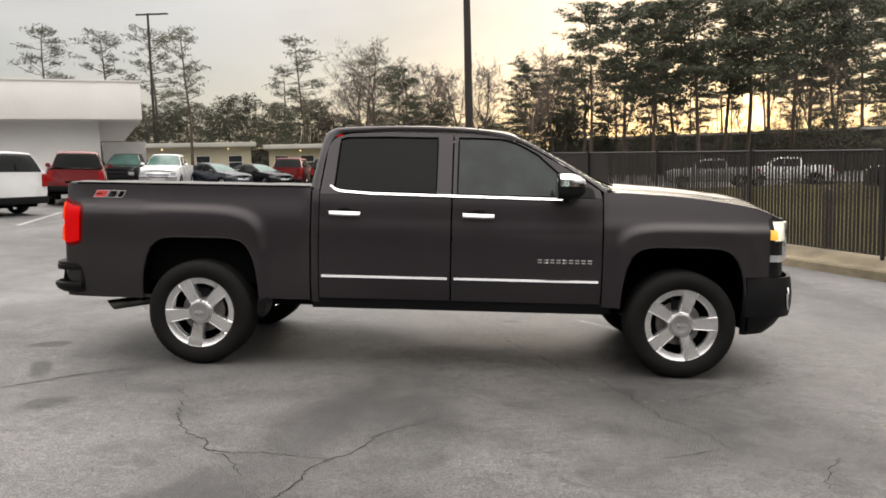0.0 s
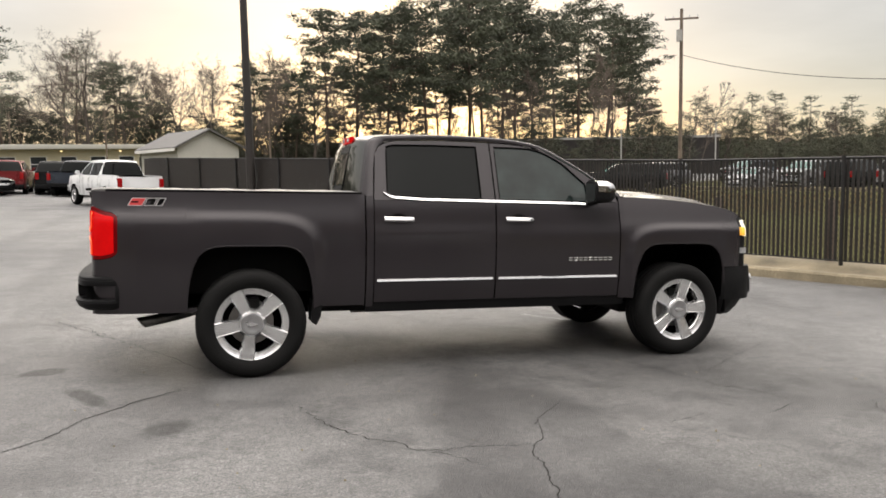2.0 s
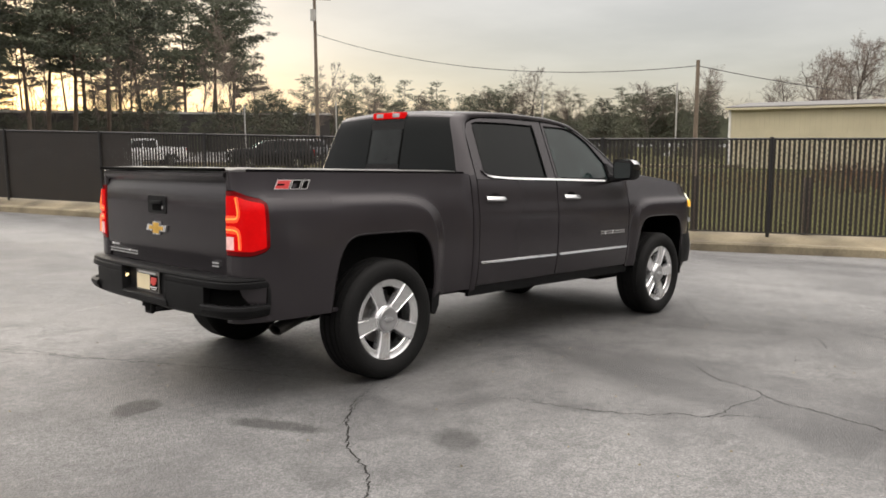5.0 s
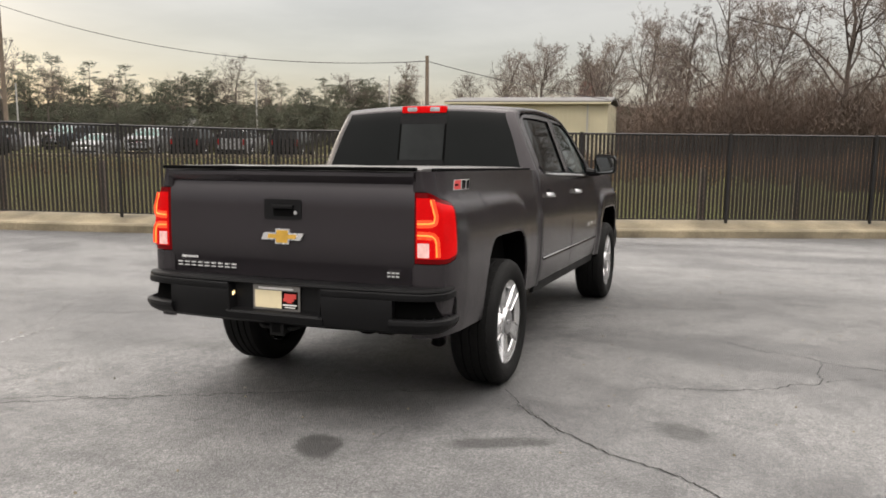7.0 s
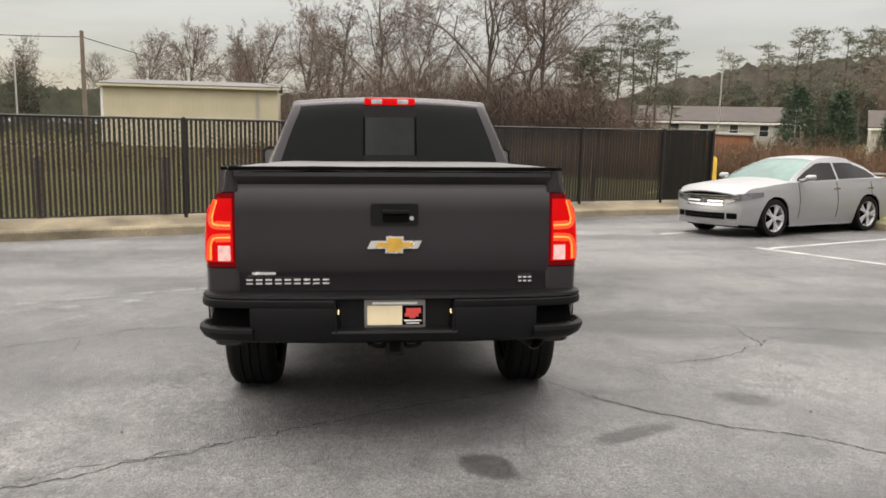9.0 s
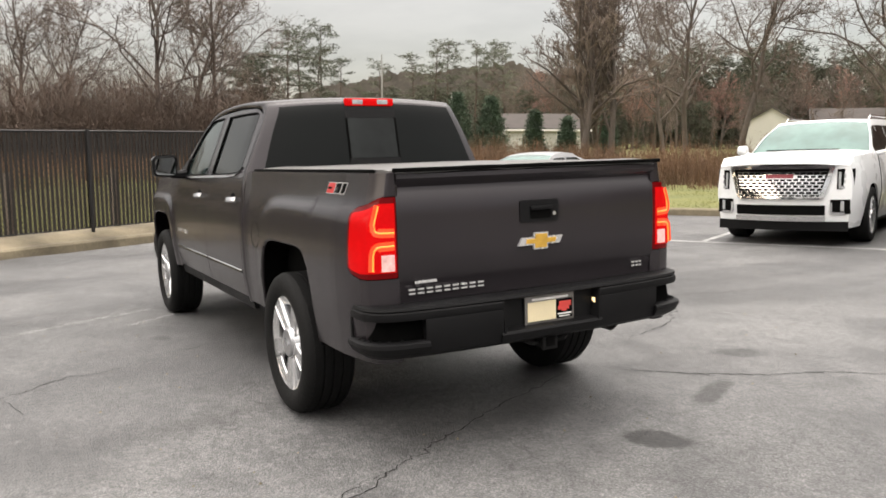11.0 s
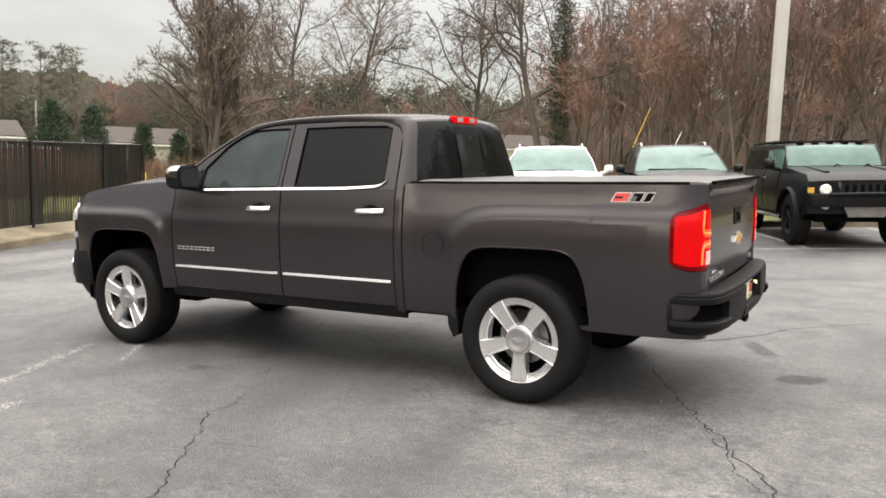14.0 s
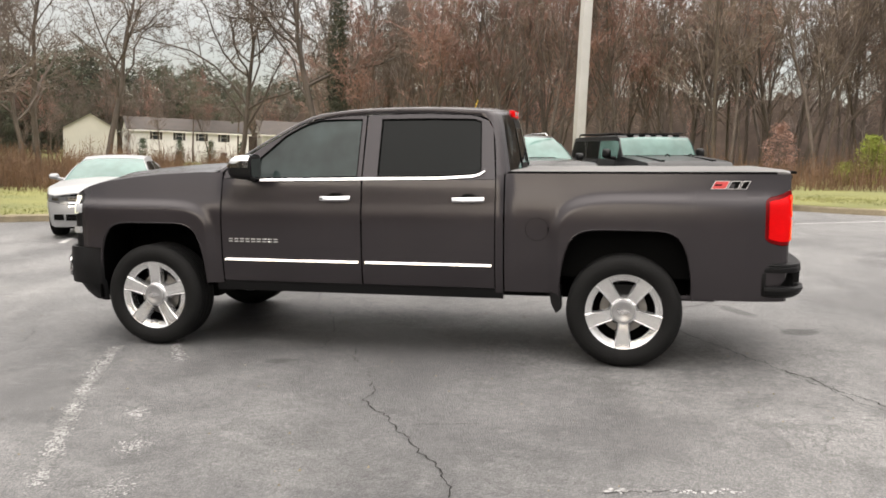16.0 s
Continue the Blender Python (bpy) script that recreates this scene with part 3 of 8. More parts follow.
TOP_C = [(-1.03, 1.36), (-0.985, 1.60), (-0.945, 1.79), (-0.905, 1.842), (-0.79, 1.868), (-0.35, 1.886), (0.1, 1.882), (0.38, 1.864), (0.60, 1.825),
         (0.95, 1.645), (1.20, 1.505), (1.37, 1.41)]
TOP_E = [(-1.00, 0.800, 1.36), (-0.955, 0.718, 1.60), (-0.918, 0.650, 1.77), (-0.875, 0.655, 1.815), (-0.78, 0.668, 1.840), (-0.35, 0.680, 1.857), (0.1, 0.680, 1.852),
         (0.36, 0.674, 1.832), (0.56, 0.668, 1.792), (0.87, 0.705, 1.632), (1.11, 0.750, 1.490), (1.27, 0.795, 1.402)]


def cab_top(s0, s1, n, across, lift=0.0):
    """The skin of roof or glass between two stations, from side to side."""
    rows = []
    for s in np.linspace(s0, s1, n + 1):
        c, e = spline(TOP_C, s), spline(TOP_E, s)
        row = []
        for k in np.linspace(-1, 1, across + 1):
            a = abs(k)
            w = a ** 2.2
            row.append((c[0] + (e[0] - c[0]) * w, math.copysign(e[1] * a, k), c[1] + (e[2] - c[1]) * w + lift))
        rows.append(row)
    return rows


def cab_edge(s0, s1, n, sign):
    """The rounded rail or pillar between the top skin and the drip line."""
    rows = []
    for s in np.linspace(s0, s1, n + 1):
        e, d = spline(TOP_E, s), spline(DRIP, s)
        a = Vector((e[0], e[1], e[2]))
        b = Vector((d[0], glass_y(d[0], d[1]), d[1]))
        out = Vector((0, 0.020, 0.012))
        row = [a.lerp(b, k) + out * math.sin(math.pi * k) for k in np.linspace(0, 1, 7)]
        rows.append([(p.x, sign * p.y, p.z) for p in row])
    return rows


def ring(outer, inner, sign, n, inset=0.010):
    """A frame between two four-edged loops of (x, z), on the cab's side, with a return into the opening."""
    o = [p for e in outer for p in edge_points(e, n)[:-1]]
    i = [p for e in inner for p in edge_points(e, n)[:-1]]
    rows = []
    for (ox, oz), (ix, iz) in zip(o, i):
        m = ((ox + ix) / 2, (oz + iz) / 2)
        rows.append([(ox, sign * (glass_y(ox, oz) - 0.02), oz), (ox, sign * glass_y(ox, oz), oz), (m[0], sign * glass_y(*m), m[1]),
                     (ix, sign * glass_y(ix, iz), iz), (ix, sign * (glass_y(ix, iz) - inset - 0.012), iz)])
    return grid(rows, close_u=True)


def pane(inner, sign, n, inset):
    bottom, top = edge_points(inner[0], n), list(reversed(edge_points(inner[2], n)))
    rows = [[(bx + (tx - bx) * k, sign * (glass_y(bx + (tx - bx) * k, bz + (tz - bz) * k) - inset), bz + (tz - bz) * k)
             for k in np.linspace(0, 1, 5)] for (bx, bz), (tx, tz) in zip(bottom, top)]
    return slab(rows, (0, -sign * 0.005, 0))


def corner_cut(points, r, n=4):
    """Rounds the corners of a closed outline of 2D points."""
    out = []
    for k, p in enumerate(points):
        a, b, c = Vector(points[k - 1]), Vector(p), Vector(points[(k + 1) % len(points)])
        ra = min(r, (a - b).length * 0.45, (c - b).length * 0.45)
        p0, p1 = b + (a - b).normalized() * ra, b + (c - b).normalized() * ra
        out += [tuple((p0 * (1 - t) + b * t) * (1 - t) + (b * (1 - t) + p1 * t) * t) for t in np.linspace(0, 1, n)]
    return out


def build_wheel(root, x, sign, phase, name="wheel"):
    """A wheel: tyre with tread, five-spoke alloy rim, hub cap, brake disc. Its face looks along sign * y."""
    wheel = new(name)
    wheel.parent = root
    wheel.location = (x, sign * 0.845, WHEEL_R)
    if sign > 0:
        wheel.rotation_euler = (0, 0, math.pi)
    # The face is built towards -y.
    w = 0.142
    prof = [(0.268, w * 0.86), (0.285, w * 0.97), (0.33, w * 1.04), (0.365, w * 1.0), (0.388, w * 0.88), (0.399, w * 0.72)]
    tread = []
    for y0 in (-0.72, -0.36, 0.02, 0.38):
        tread += [(0.4015, -(y0) * w), (0.4015, -(y0 + 0.28) * w), (0.392, -(y0 + 0.30) * w), (0.392, -(y0 + 0.35) * w)]
    prof = prof + tread[:-2] + [(r, -y) for r, y in reversed(prof)]
    bm = lathe_y(prof, 72)
    lugs = []
    for k in range(60):
        a = k * math.tau / 60
        for side in (-1, 1):
            b2 = box(-0.013, 0.013, side * w * 0.60 - 0.016, side * w * 0.60 + 0.016, 0.385, 0.4020)
            bmesh.ops.rotate(b2, verts=b2.verts, cent=(0, 0, 0), matrix=Matrix.Rotation(a + (0.05 if side > 0 else 0), 3, "Y"))
            lugs.append(b2)
    for b2 in lugs:
        vs = [bm.verts.new(v.co) for v in b2.verts]
        b2.verts.index_update()
        for f in b2.faces:
            bm.faces.new([vs[v.index] for v in f.verts])
        b2.free()
    part("tyre", bm, M_TYRE, wheel, "black all-terrain tyre")
    part("rim", lathe_y([(0.262, 0.10), (0.238, -0.05), (0.221, -0.085), (0.219, -0.098), (0.224, -0.105), (0.250, -0.110), (0.266, -0.1175), (0.276, -0.124), (0.281, -0.119), (0.281, -0.10), (0.272, 0.10)], 64),
         M_RIM, wheel, "polished silver alloy rim")
    for k in range(5):
        a = k * math.tau / 5 + radians(phase)
        rows = []
        for r, hw, y in ((0.070, 0.040, -0.100), (0.095, 0.042, -0.104), (0.13, 0.044, -0.109), (0.18, 0.048, -0.114), (0.222, 0.053, -0.117), (0.252, 0.057, -0.1185), (0.272, 0.060, -0.1215)):
            row = []
            for q, dy in ((-1.12, 0.055), (-1.08, 0.016), (-0.97, 0.002), (-0.88, -0.003), (-0.80, 0.003), (-0.3, 0.004), (0.3, 0.004), (0.80, 0.003), (0.88, -0.003), (0.97, 0.002), (1.08, 0.016), (1.12, 0.055)):
                row.append((r * math.cos(a) - q * hw * math.sin(a), y + dy * (1 if r < 0.26 else 0.4), r * math.sin(a) + q * hw * math.cos(a)))
            rows.append(row)
        part("spoke", grid(rows), M_RIM, wheel)
        b2 = a + math.pi / 5
        bm = lathe_y([(0.0, -0.002), (0.009, -0.002), (0.011, 0.03)], 10)
        bmesh.ops.translate(bm, verts=bm.verts, vec=(0.098 * math.cos(b2), -0.082, 0.098 * math.sin(b2)))
        part("lug_nut", bm, M_CHROME, wheel)
    part("hub_ring", lathe_y([(0.070, -0.112), (0.086, -0.112), (0.093, -0.104), (0.108, -0.085), (0.112, -0.03)], 40), M_RIM, wheel)
    part("hub_cap", lathe_y([(0.0, -0.121), (0.052, -0.121), (0.058, -0.124), (0.076, -0.123), (0.082, -0.116), (0.085, -0.100)], 40), M_HUB, wheel, "silver hub cap")
    em = corner_cut([(-0.032, -0.006), (-0.010, -0.006), (-0.010, -0.012), (0.012, -0.012), (0.012, -0.006), (0.034, -0.006), (0.030, 0.006), (0.010, 0.006), (0.010, 0.012), (-0.012, 0.012), (-0.012, 0.006), (-0.034, 0.006)], 0.001, 2)
    part("emblem", prism([(px * 1.15, -0.1285, pz * 1.15) for px, pz in em], (0, 0.008, 0)), M_CHROME, wheel)
    part("brake_disc", lathe_y([(0.05, -0.02), (0.165, -0.02), (0.165, 0.005), (0.05, 0.005)], 36), M_STEEL, wheel)
    part("brake_caliper", box(-0.06, 0.06, -0.045, 0.03, 0.10, 0.185, 0.01), M_FRAME, wheel)
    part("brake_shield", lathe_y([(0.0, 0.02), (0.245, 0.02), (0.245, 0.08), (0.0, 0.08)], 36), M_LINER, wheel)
    return wheel


def letter_bars(parent, name, n, w, h, place, mat=M_SILVER, gap=0.32, label=""):
    """A row of plain raised bars. place(u, v) gives the 3D point u along, v up, and the outward vector."""
    step = w / n
    for k in range(n):
        u0, u1 = k * step, (k + 1 - gap) * step
        bm = bmesh.new()
        for v0, v1 in ((0.0, 0.30), (0.68, 1.0)):
            pts = [place(u, v * h) for u, v in ((u0, v0), (u1, v0), (u1, v1), (u0, v1))]
            prism([Vector(a) for a, _ in pts], Vector(pts[0][1]) * 0.006, bm)
        part(name, bm, mat, parent, label if k == 0 else "")


def build_pickup():
    root = thing("pickup_truck", TILT, "dark brown-grey metallic crew-cab pickup with chrome trim, standing on damp asphalt", "pickup truck")
    for sign, side in ((-1, "right"), (1, "left")):
        # Bed side, from the cab gap to the tail lamp.
        xs = sorted(set([round(v, 4) for v in np.linspace(-2.62, -0.974, 58)] + [round(v, 4) for v in arch_columns(REAR_X)]))
        low = lambda x: arch_z(x, REAR_X, 0.50 if x < REAR_X else 0.515)
        top = lambda x: lerp_table(RAIL, x)
        bed = part("bed_side", side_panel(xs, low, top, 26, sign), M_PAINT, root)
        # Corner of the bed behind the lamp: above, beside and below it.
        def corner(z, u, least=0.0):
            s = max(side_y(-2.62, z), least)
            pts = [(-2.62, s), (-2.74, s - 0.012), (-2.84, s - 0.032), (-2.895, s - 0.058), (-2.918, min(0.842, s - 0.076)), (-2.922, 0.785)]
            x, y = spline(pts, u)
            return (x, sign * y, z)
        turn = lambda u: 0.030 * max(0.0, 1 - abs(u - 1.0) / 0.45) ** 2
        lamp_low = lambda u: 0.892 + 0.022 * (1 - smooth01((u - 1.0) / 1.2)) + turn(u)
        lamp_top = lambda u: 1.258 - 0.046 * (1 - smooth01((u - 1.0) / 2.6)) - turn(u)
        edge = lambda u, z: z if u < 1.0 else lamp_top(u) + 0.005
        us = np.linspace(0, 5, 51)
        part("bed_corner", slab([[corner(edge(u, 1.217) + (1.368 - edge(u, 1.217)) * k, u) for u in us] for k in np.linspace(0, 1, 7)], (0.012, -sign * 0.02, 0)), M_PAINT, root)
        part("bed_corner", slab([[corner(0.50 + ((lamp_low(max(u, 1.0)) - 0.005) - 0.50) * k, u) for u in us] for k in np.linspace(0, 1, 11)], (0.012, -sign * 0.02, 0)), M_PAINT, root)
        lamp_rows = []
        for k in np.linspace(0, 1, 15):
            row = []
            for u in np.linspace(1.0, 4.96, 37):
                z0, z1 = lamp_low(u), lamp_top(u)
                x, y, z = corner(z0 + (z1 - z0) * k, u, 0.922)
                b = 0.007 * min(1.0, 8 * k * (1 - k)) * min(1.0, 3 * (u - 1.0), 3 * (4.96 - u) + 0.25)
                row.append((x - b * (u - 1) / 4, y + sign * b * (5 - u) / 4, z))
            lamp_rows.append(row)
        lamp = part("taillight", slab(lamp_rows, (0.03, -sign * 0.03, 0)), M_LAMPRIM, root, "glowing red tail lamp")
        glow_rows = [[lamp_rows[i][j] for j in range(2, 36)] for i in range(1, 14)]
        part("lamp_lens", slab([[Vector(p) + Vector((-0.003, sign * 0.003, 0)) for p in r] for r in glow_rows], (0.004, -sign * 0.004, 0)), M_RED, lamp, "lit red lens")
        part("bed_corner", slab([[corner(z, u) for u in np.linspace(0, 1.02, 6)] for z in np.linspace(0.905, 1.220, 9)], (0.005, -sign * 0.02, 0)), M_PAINT, root)
        part("lamp_back", slab([[Vector(corner(z, u)) + Vector((0.035, -sign * 0.035, 0)) for u in np.linspace(0.9, 5, 12)] for z in (0.87, 1.28)], (0.02, -sign * 0.02, 0)), M_DARK, lamp)
        # Light pipes: two hooks and a clear lens in the rear face of the lamp.
        def face(u, z, out=0.014):
            x, y, z = corner(z, u, 0.922)
            return Vector((x - out, y + sign * 0.004, z))
        hooks = ([(3.20, 1.222), (3.20, 1.150), (3.24, 1.118), (3.42, 1.104), (3.7, 1.100), (4.75, 1.098)], [(4.72, 1.040), (3.75, 1.038), (3.46, 1.034), (3.26, 1.018), (3.20, 0.985), (3.20, 0.928)])
        for path in hooks:
            pts = [face(u, z, 0.0085) for u, z in edge_points(path, 18)]
            part("light_pipe", tube(pts, 0.0052, 6), M_GLOW, lamp, "yellow-orange light pipe")
            halo = []
            for i2, p in enumerate(pts):
                d = (pts[min(i2 + 1, len(pts) - 1)] - pts[max(i2 - 1, 0)]).normalized()
                w = Vector((0, d.z, -d.y)).normalized() * 0.020
                halo.append([p - w - Vector((0.0022, 0, 0)), p + w - Vector((0.0022, 0, 0))])
            part("lamp_glow", slab(halo, (0.004, 0, 0)), M_HALO, lamp, "orange glow round the light pipe")
        part("reverse_lens", slab([[face(u, z, 0.012) for u in np.linspace(3.75, 4.7, 5)] for z in (0.925, 1.00)], (0.01, 0, 0)), M_REVERSE, lamp, "clear reversing lens")

        # Doors below the belt.
        dlow = lambda x: SILL
        for name, x0, x1 in (("rear_door", -0.900, 0.094), ("front_door", 0.106, 1.222)):
            door = part(name, side_panel(np.linspace(x0, x1, 22), dlow, lambda x: 1.325, 24, sign), M_PAINT, root)
            # Handle: chrome grip over a cup.
            hx = -0.765 if name == "rear_door" else 0.245
            pts = [(hx + 0.115 * u, 0.945 + 0.028 * (1 - abs(2 * u - 1) ** 3) + 0.004, 1.185 - 0.004 * u) for u in np.linspace(0, 1, 9)]
            hb = bmesh.new()
            rows2 = [[(x * 1.0 + (x - hx - 0.0575) * 1.05, sign * (y + dy), z + dz) for dy, dz in ((-0.008, -0.017), (0.006, -0.018), (0.012, -0.008), (0.008, 0.006), (0.000, 0.016), (-0.008, 0.016))] for x, y, z in pts]
            vv = add_grid(hb, rows2, close_v=True)
            hb.faces.new(vv[0])
            hb.faces.new(list(reversed(vv[-1])))
            part("handle", hb, M_CHROME, door, "chrome door handle")
            cup = [(hx + 0.055 + 0.062 * math.cos(a), 1.195 + 0.030 * math.sin(a)) for a in np.linspace(0, math.tau, 21)[:-1]]
            part("handle_cup", prism([(x, sign * (side_y(x, z) - 0.004), z) for x, z in cup], (0, sign * 0.006, 0)), M_DARK, door)
            # Bright moulding low on the door.
            xs2 = np.linspace(x0 + 0.020, x1 - 0.020, 14)
            part("side_moulding", slab([[(x, sign * (side_y(x, z) + o), z) for z, o in ((0.696, 0.0), (0.698, 0.011), (0.711, 0.007), (0.716, 0.0))] for x in xs2], (0, -sign * 0.004, 0)),
                 M_CHROME, door, "chrome side moulding")
            if name == "front_door":
                letter_bars(door, "badge_bar", 9, 0.415, 0.028, lambda u, v: ((0.750 + u if sign < 0 else 1.165 - u, sign * (side_y(1.0, 0.845 + v) - 0.001), 0.842 + v), (0, sign, 0)), label="row of silver badge bars")
        # Window frames and panes.
        z_drip = lambda x: lerp_table(DRIP[3:], x)
        rear_in = [[(-0.795, 1.386), (-0.74, 1.362), (-0.5, 1.350), (-0.018, 1.342)], [(-0.018, 1.342), (-0.018, 1.768)], [(-0.018, 1.768), (-0.40, 1.770), (-0.745, 1.762), (-0.775, 1.745)], [(-0.775, 1.745), (-0.795, 1.386)]]
        rear_out = [[(-0.900, 1.328), (0.094, 1.328)], [(0.094, 1.328), (0.094, 1.802)], [(0.094, 1.802), (-0.35, 1.806), (-0.72, 1.792), (-0.825, 1.755), (-0.865, 1.69)], [(-0.865, 1.69), (-0.900, 1.328)]]
        front_in = [[(0.138, 1.340), (0.945, 1.330)], [(0.945, 1.330), (0.935, 1.478)], [(0.935, 1.478), (0.74, 1.650), (0.60, 1.727), (0.47, 1.765), (0.30, 1.770), (0.138, 1.770)], [(0.138, 1.770), (0.138, 1.340)]]
        front_out = [[(0.106, 1.328), (1.222, 1.328)], [(1.222, 1.328), (1.205, 1.385)], [(1.205, 1.385), (0.91, 1.578), (0.62, 1.732), (0.42, 1.780), (0.25, 1.797), (0.106, 1.800)], [(0.106, 1.800), (0.106, 1.328)]]
        for name, o, i, glass in (("rear_window", rear_out, rear_in, M_TINT), ("front_window", front_out, front_in, M_GLASS)):
            fr = part("window_frame", ring(o, i, sign, 14), M_PAINT, root)
            part("pane", pane(i, sign, 14, 0.013), glass, fr, "tinted side window")
            seal = [p for e in i for p in edge_points(e, 14)[:-1]]
            part("window_seal", tube([(x, sign * (glass_y(x, z) - 0.006), z) for x, z in seal + seal[:1]], 0.007, 6, False), M_DARK, fr)
        # Chrome belt moulding under the windows, turned up at its rear end.
        belt = [(-0.825, 1.395), (-0.80, 1.372), (-0.74, 1.352), (-0.5, 1.338), (0.09, 1.330), (0.99, 1.317)]
        pts = edge_points(belt, 40)
        part("belt_moulding", grid([[(x, sign * (glass_y(x, z + dz) + o), z + dz) for dz, o in ((-0.010, 0.0), (-0.009, 0.014), (0.006, 0.006), (0.009, 0.0))] for x, z in pts]), M_CHROME, root, "chrome belt moulding")
        # Mirror sail and mirror.
        part("mirror_sail", prism([(x, sign * (glass_y(x, z) + 0.003), z) for x, z in ((0.955, 1.335), (1.17, 1.335), (1.15, 1.40), (0.955, 1.475))], (0, sign * 0.006, 0)), M_BLACK, root)
        mirror = part("mirror", mirror_shell(sign), M_BLACK, root, "black door mirror with chrome cap")
        part("mirror_cap", mirror_cap(sign), M_CHROME, mirror, "chrome mirror cap")
        part("mirror_glass", prism([(0.8625, sign * yy, zz) for yy, zz in corner_cut([(1.00, 1.335), (1.165, 1.345), (1.165, 1.475), (1.0, 1.485)], 0.03)], (0.004, 0, 0)), M_MIRROR, mirror, "mirror glass")
        part("mirror_arm", tube([(0.98, sign * 0.885, 1.345), (0.95, sign * 0.96, 1.338), (0.94, sign * 1.03, 1.345)], [0.04, 0.035, 0.035], 8), M_BLACK, mirror)
        # Cab corner behind the rear door, and A-pillar.
        part("cab_corner", side_panel([-0.962, -0.955, -0.935, -0.908], lambda x: 0.50, lambda x: 1.36, 16, sign, lambda x, z: side_y(-0.90, z) - 0.008 * max(0.0, (-0.935 - x) / 0.027) ** 2), M_PAINT, root)
        part("roof_rail", grid(cab_edge(0, 11, 66, sign)), M_PAINT, root)
        # Fender.
        xs = sorted(set([round(v, 4) for v in np.linspace(1.234, 2.47, 42)] + [round(v, 4) for v in arch_columns(FRONT_X) if v < 2.29]))
        flow = lambda x: arch_z(x, FRONT_X, 0.515) if x < 2.275 else 0.772
        part("fender", side_panel(xs, flow, lambda x: lerp_table(FENDER_TOP, x), 26, sign), M_PAINT, root)
        # Rocker, wheel wells.
        part("rocker", side_panel(np.linspace(-0.96, 1.30, 20), lambda x: 0.455 + 0.0 * x, lambda x: 0.530, 4, sign, lambda x, z: 0.895 + (z - 0.455) * 0.2), M_BLACK, root)
        for xc, base in ((REAR_X, 0.50), (FRONT_X, 0.515)):
            cols = arch_columns(xc)
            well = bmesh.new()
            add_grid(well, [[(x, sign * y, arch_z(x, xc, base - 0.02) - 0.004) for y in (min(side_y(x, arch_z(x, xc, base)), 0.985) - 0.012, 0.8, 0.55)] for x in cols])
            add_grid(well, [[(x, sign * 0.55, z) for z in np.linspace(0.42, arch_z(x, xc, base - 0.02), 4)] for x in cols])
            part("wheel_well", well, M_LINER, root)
            # Rolled lip of the arch.
            lip = [(x, sign * (side_y(x, arch_z(x, xc, base)) - 0.010), arch_z(x, xc, base) - 0.002) for x in cols if x < 2.29]
            part("arch_lip", tube(lip, 0.011, 6), M_PAINT, root)
        # Off-road decal: slanted blocks in red, black and white outline.
        def decal(u, v, out):
            x = (-2.675 + u + 0.55 * v) if sign < 0 else (-2.385 - u - 0.55 * v)
            return (x, sign * (side_y(x, 1.268 + v) + out), 1.268 + v)
        def block(u0, u1, v0, v1, mat, out, lab=""):
            part("decal", slab([[decal(u, v, out) for v in np.linspace(v0, v1, 3)] for u in np.linspace(u0, u1, 4)], (0, -sign * 0.001, 0)), mat, root, lab)
        block(0.0, 0.098, 0.0, 0.056, M_DECALWHITE, 0.001, "slanted red, black and silver decal")
        block(0.005, 0.093, 0.004, 0.052, M_DECALRED, 0.002)
        block(0.010, 0.058, 0.022, 0.033, M_DARK, 0.003)
        block(0.106, 0.176, 0.0, 0.056, M_DECALWHITE, 0.001)
        block(0.111, 0.171, 0.004, 0.052, M_DARK, 0.002)
        block(0.115, 0.142, 0.004, 0.034, M_PAINT, 0.003)
        block(0.184, 0.232, 0.0, 0.056, M_DECALWHITE, 0.001)
        block(0.189, 0.227, 0.004, 0.052, M_DARK, 0.002)
        # Mud flap edge ahead of the rear wheel and lower rear valance.
        part("mud_guard", prism([(x, sign * 0.93, z) for x, z in ((-1.375, 0.56), (-1.30, 0.53), (-1.31, 0.44), (-1.345, 0.37), (-1.385, 0.40))], (0, -sign * 0.16, 0)), M_BLACK, root)
        part("rear_valance", prism([(x, sign * 0.915, z) for x, z in ((-2.10, 0.52), (-2.10, 0.500), (-2.40, 0.497), (-2.72, 0.503), (-2.72, 0.54))], (0, -sign * 0.03, 0)), M_PAINT, root)
        # Front lamp, lower lamp and corner of the front.
        def nose(z, u):
            f0 = 2.445
            s0 = side_y(f0, z)
            lean = 0.02 * (1.05 - z)
            pts = [(f0, s0), (2.52 + lean, side_y(2.50, z) - 0.010), (2.605 + lean, 0.74), (2.655 + lean, 0.55), (2.69 + lean, 0.28), (2.702 + lean, 0.0)]
            x, y = spline(pts, u)
            return (x, sign * y, z)
        part("front_fascia", slab([[nose(z, u) for u in np.linspace(-0.0, 5, 24)] for z in np.linspace(0.772, 1.200, 12)], (-0.02, -sign * 0.015, 0)), M_BLACK, root)
        hl = part("headlight", slab([[Vector(nose(z, u)) + Vector((0.010, sign * 0.008, 0)) for u in np.linspace(0.55, 1.75, 12)] for z in np.linspace(1.040, 1.182, 7)], (-0.02, -sign * 0.015, 0)), M_HEAD, root, "lit headlamp")
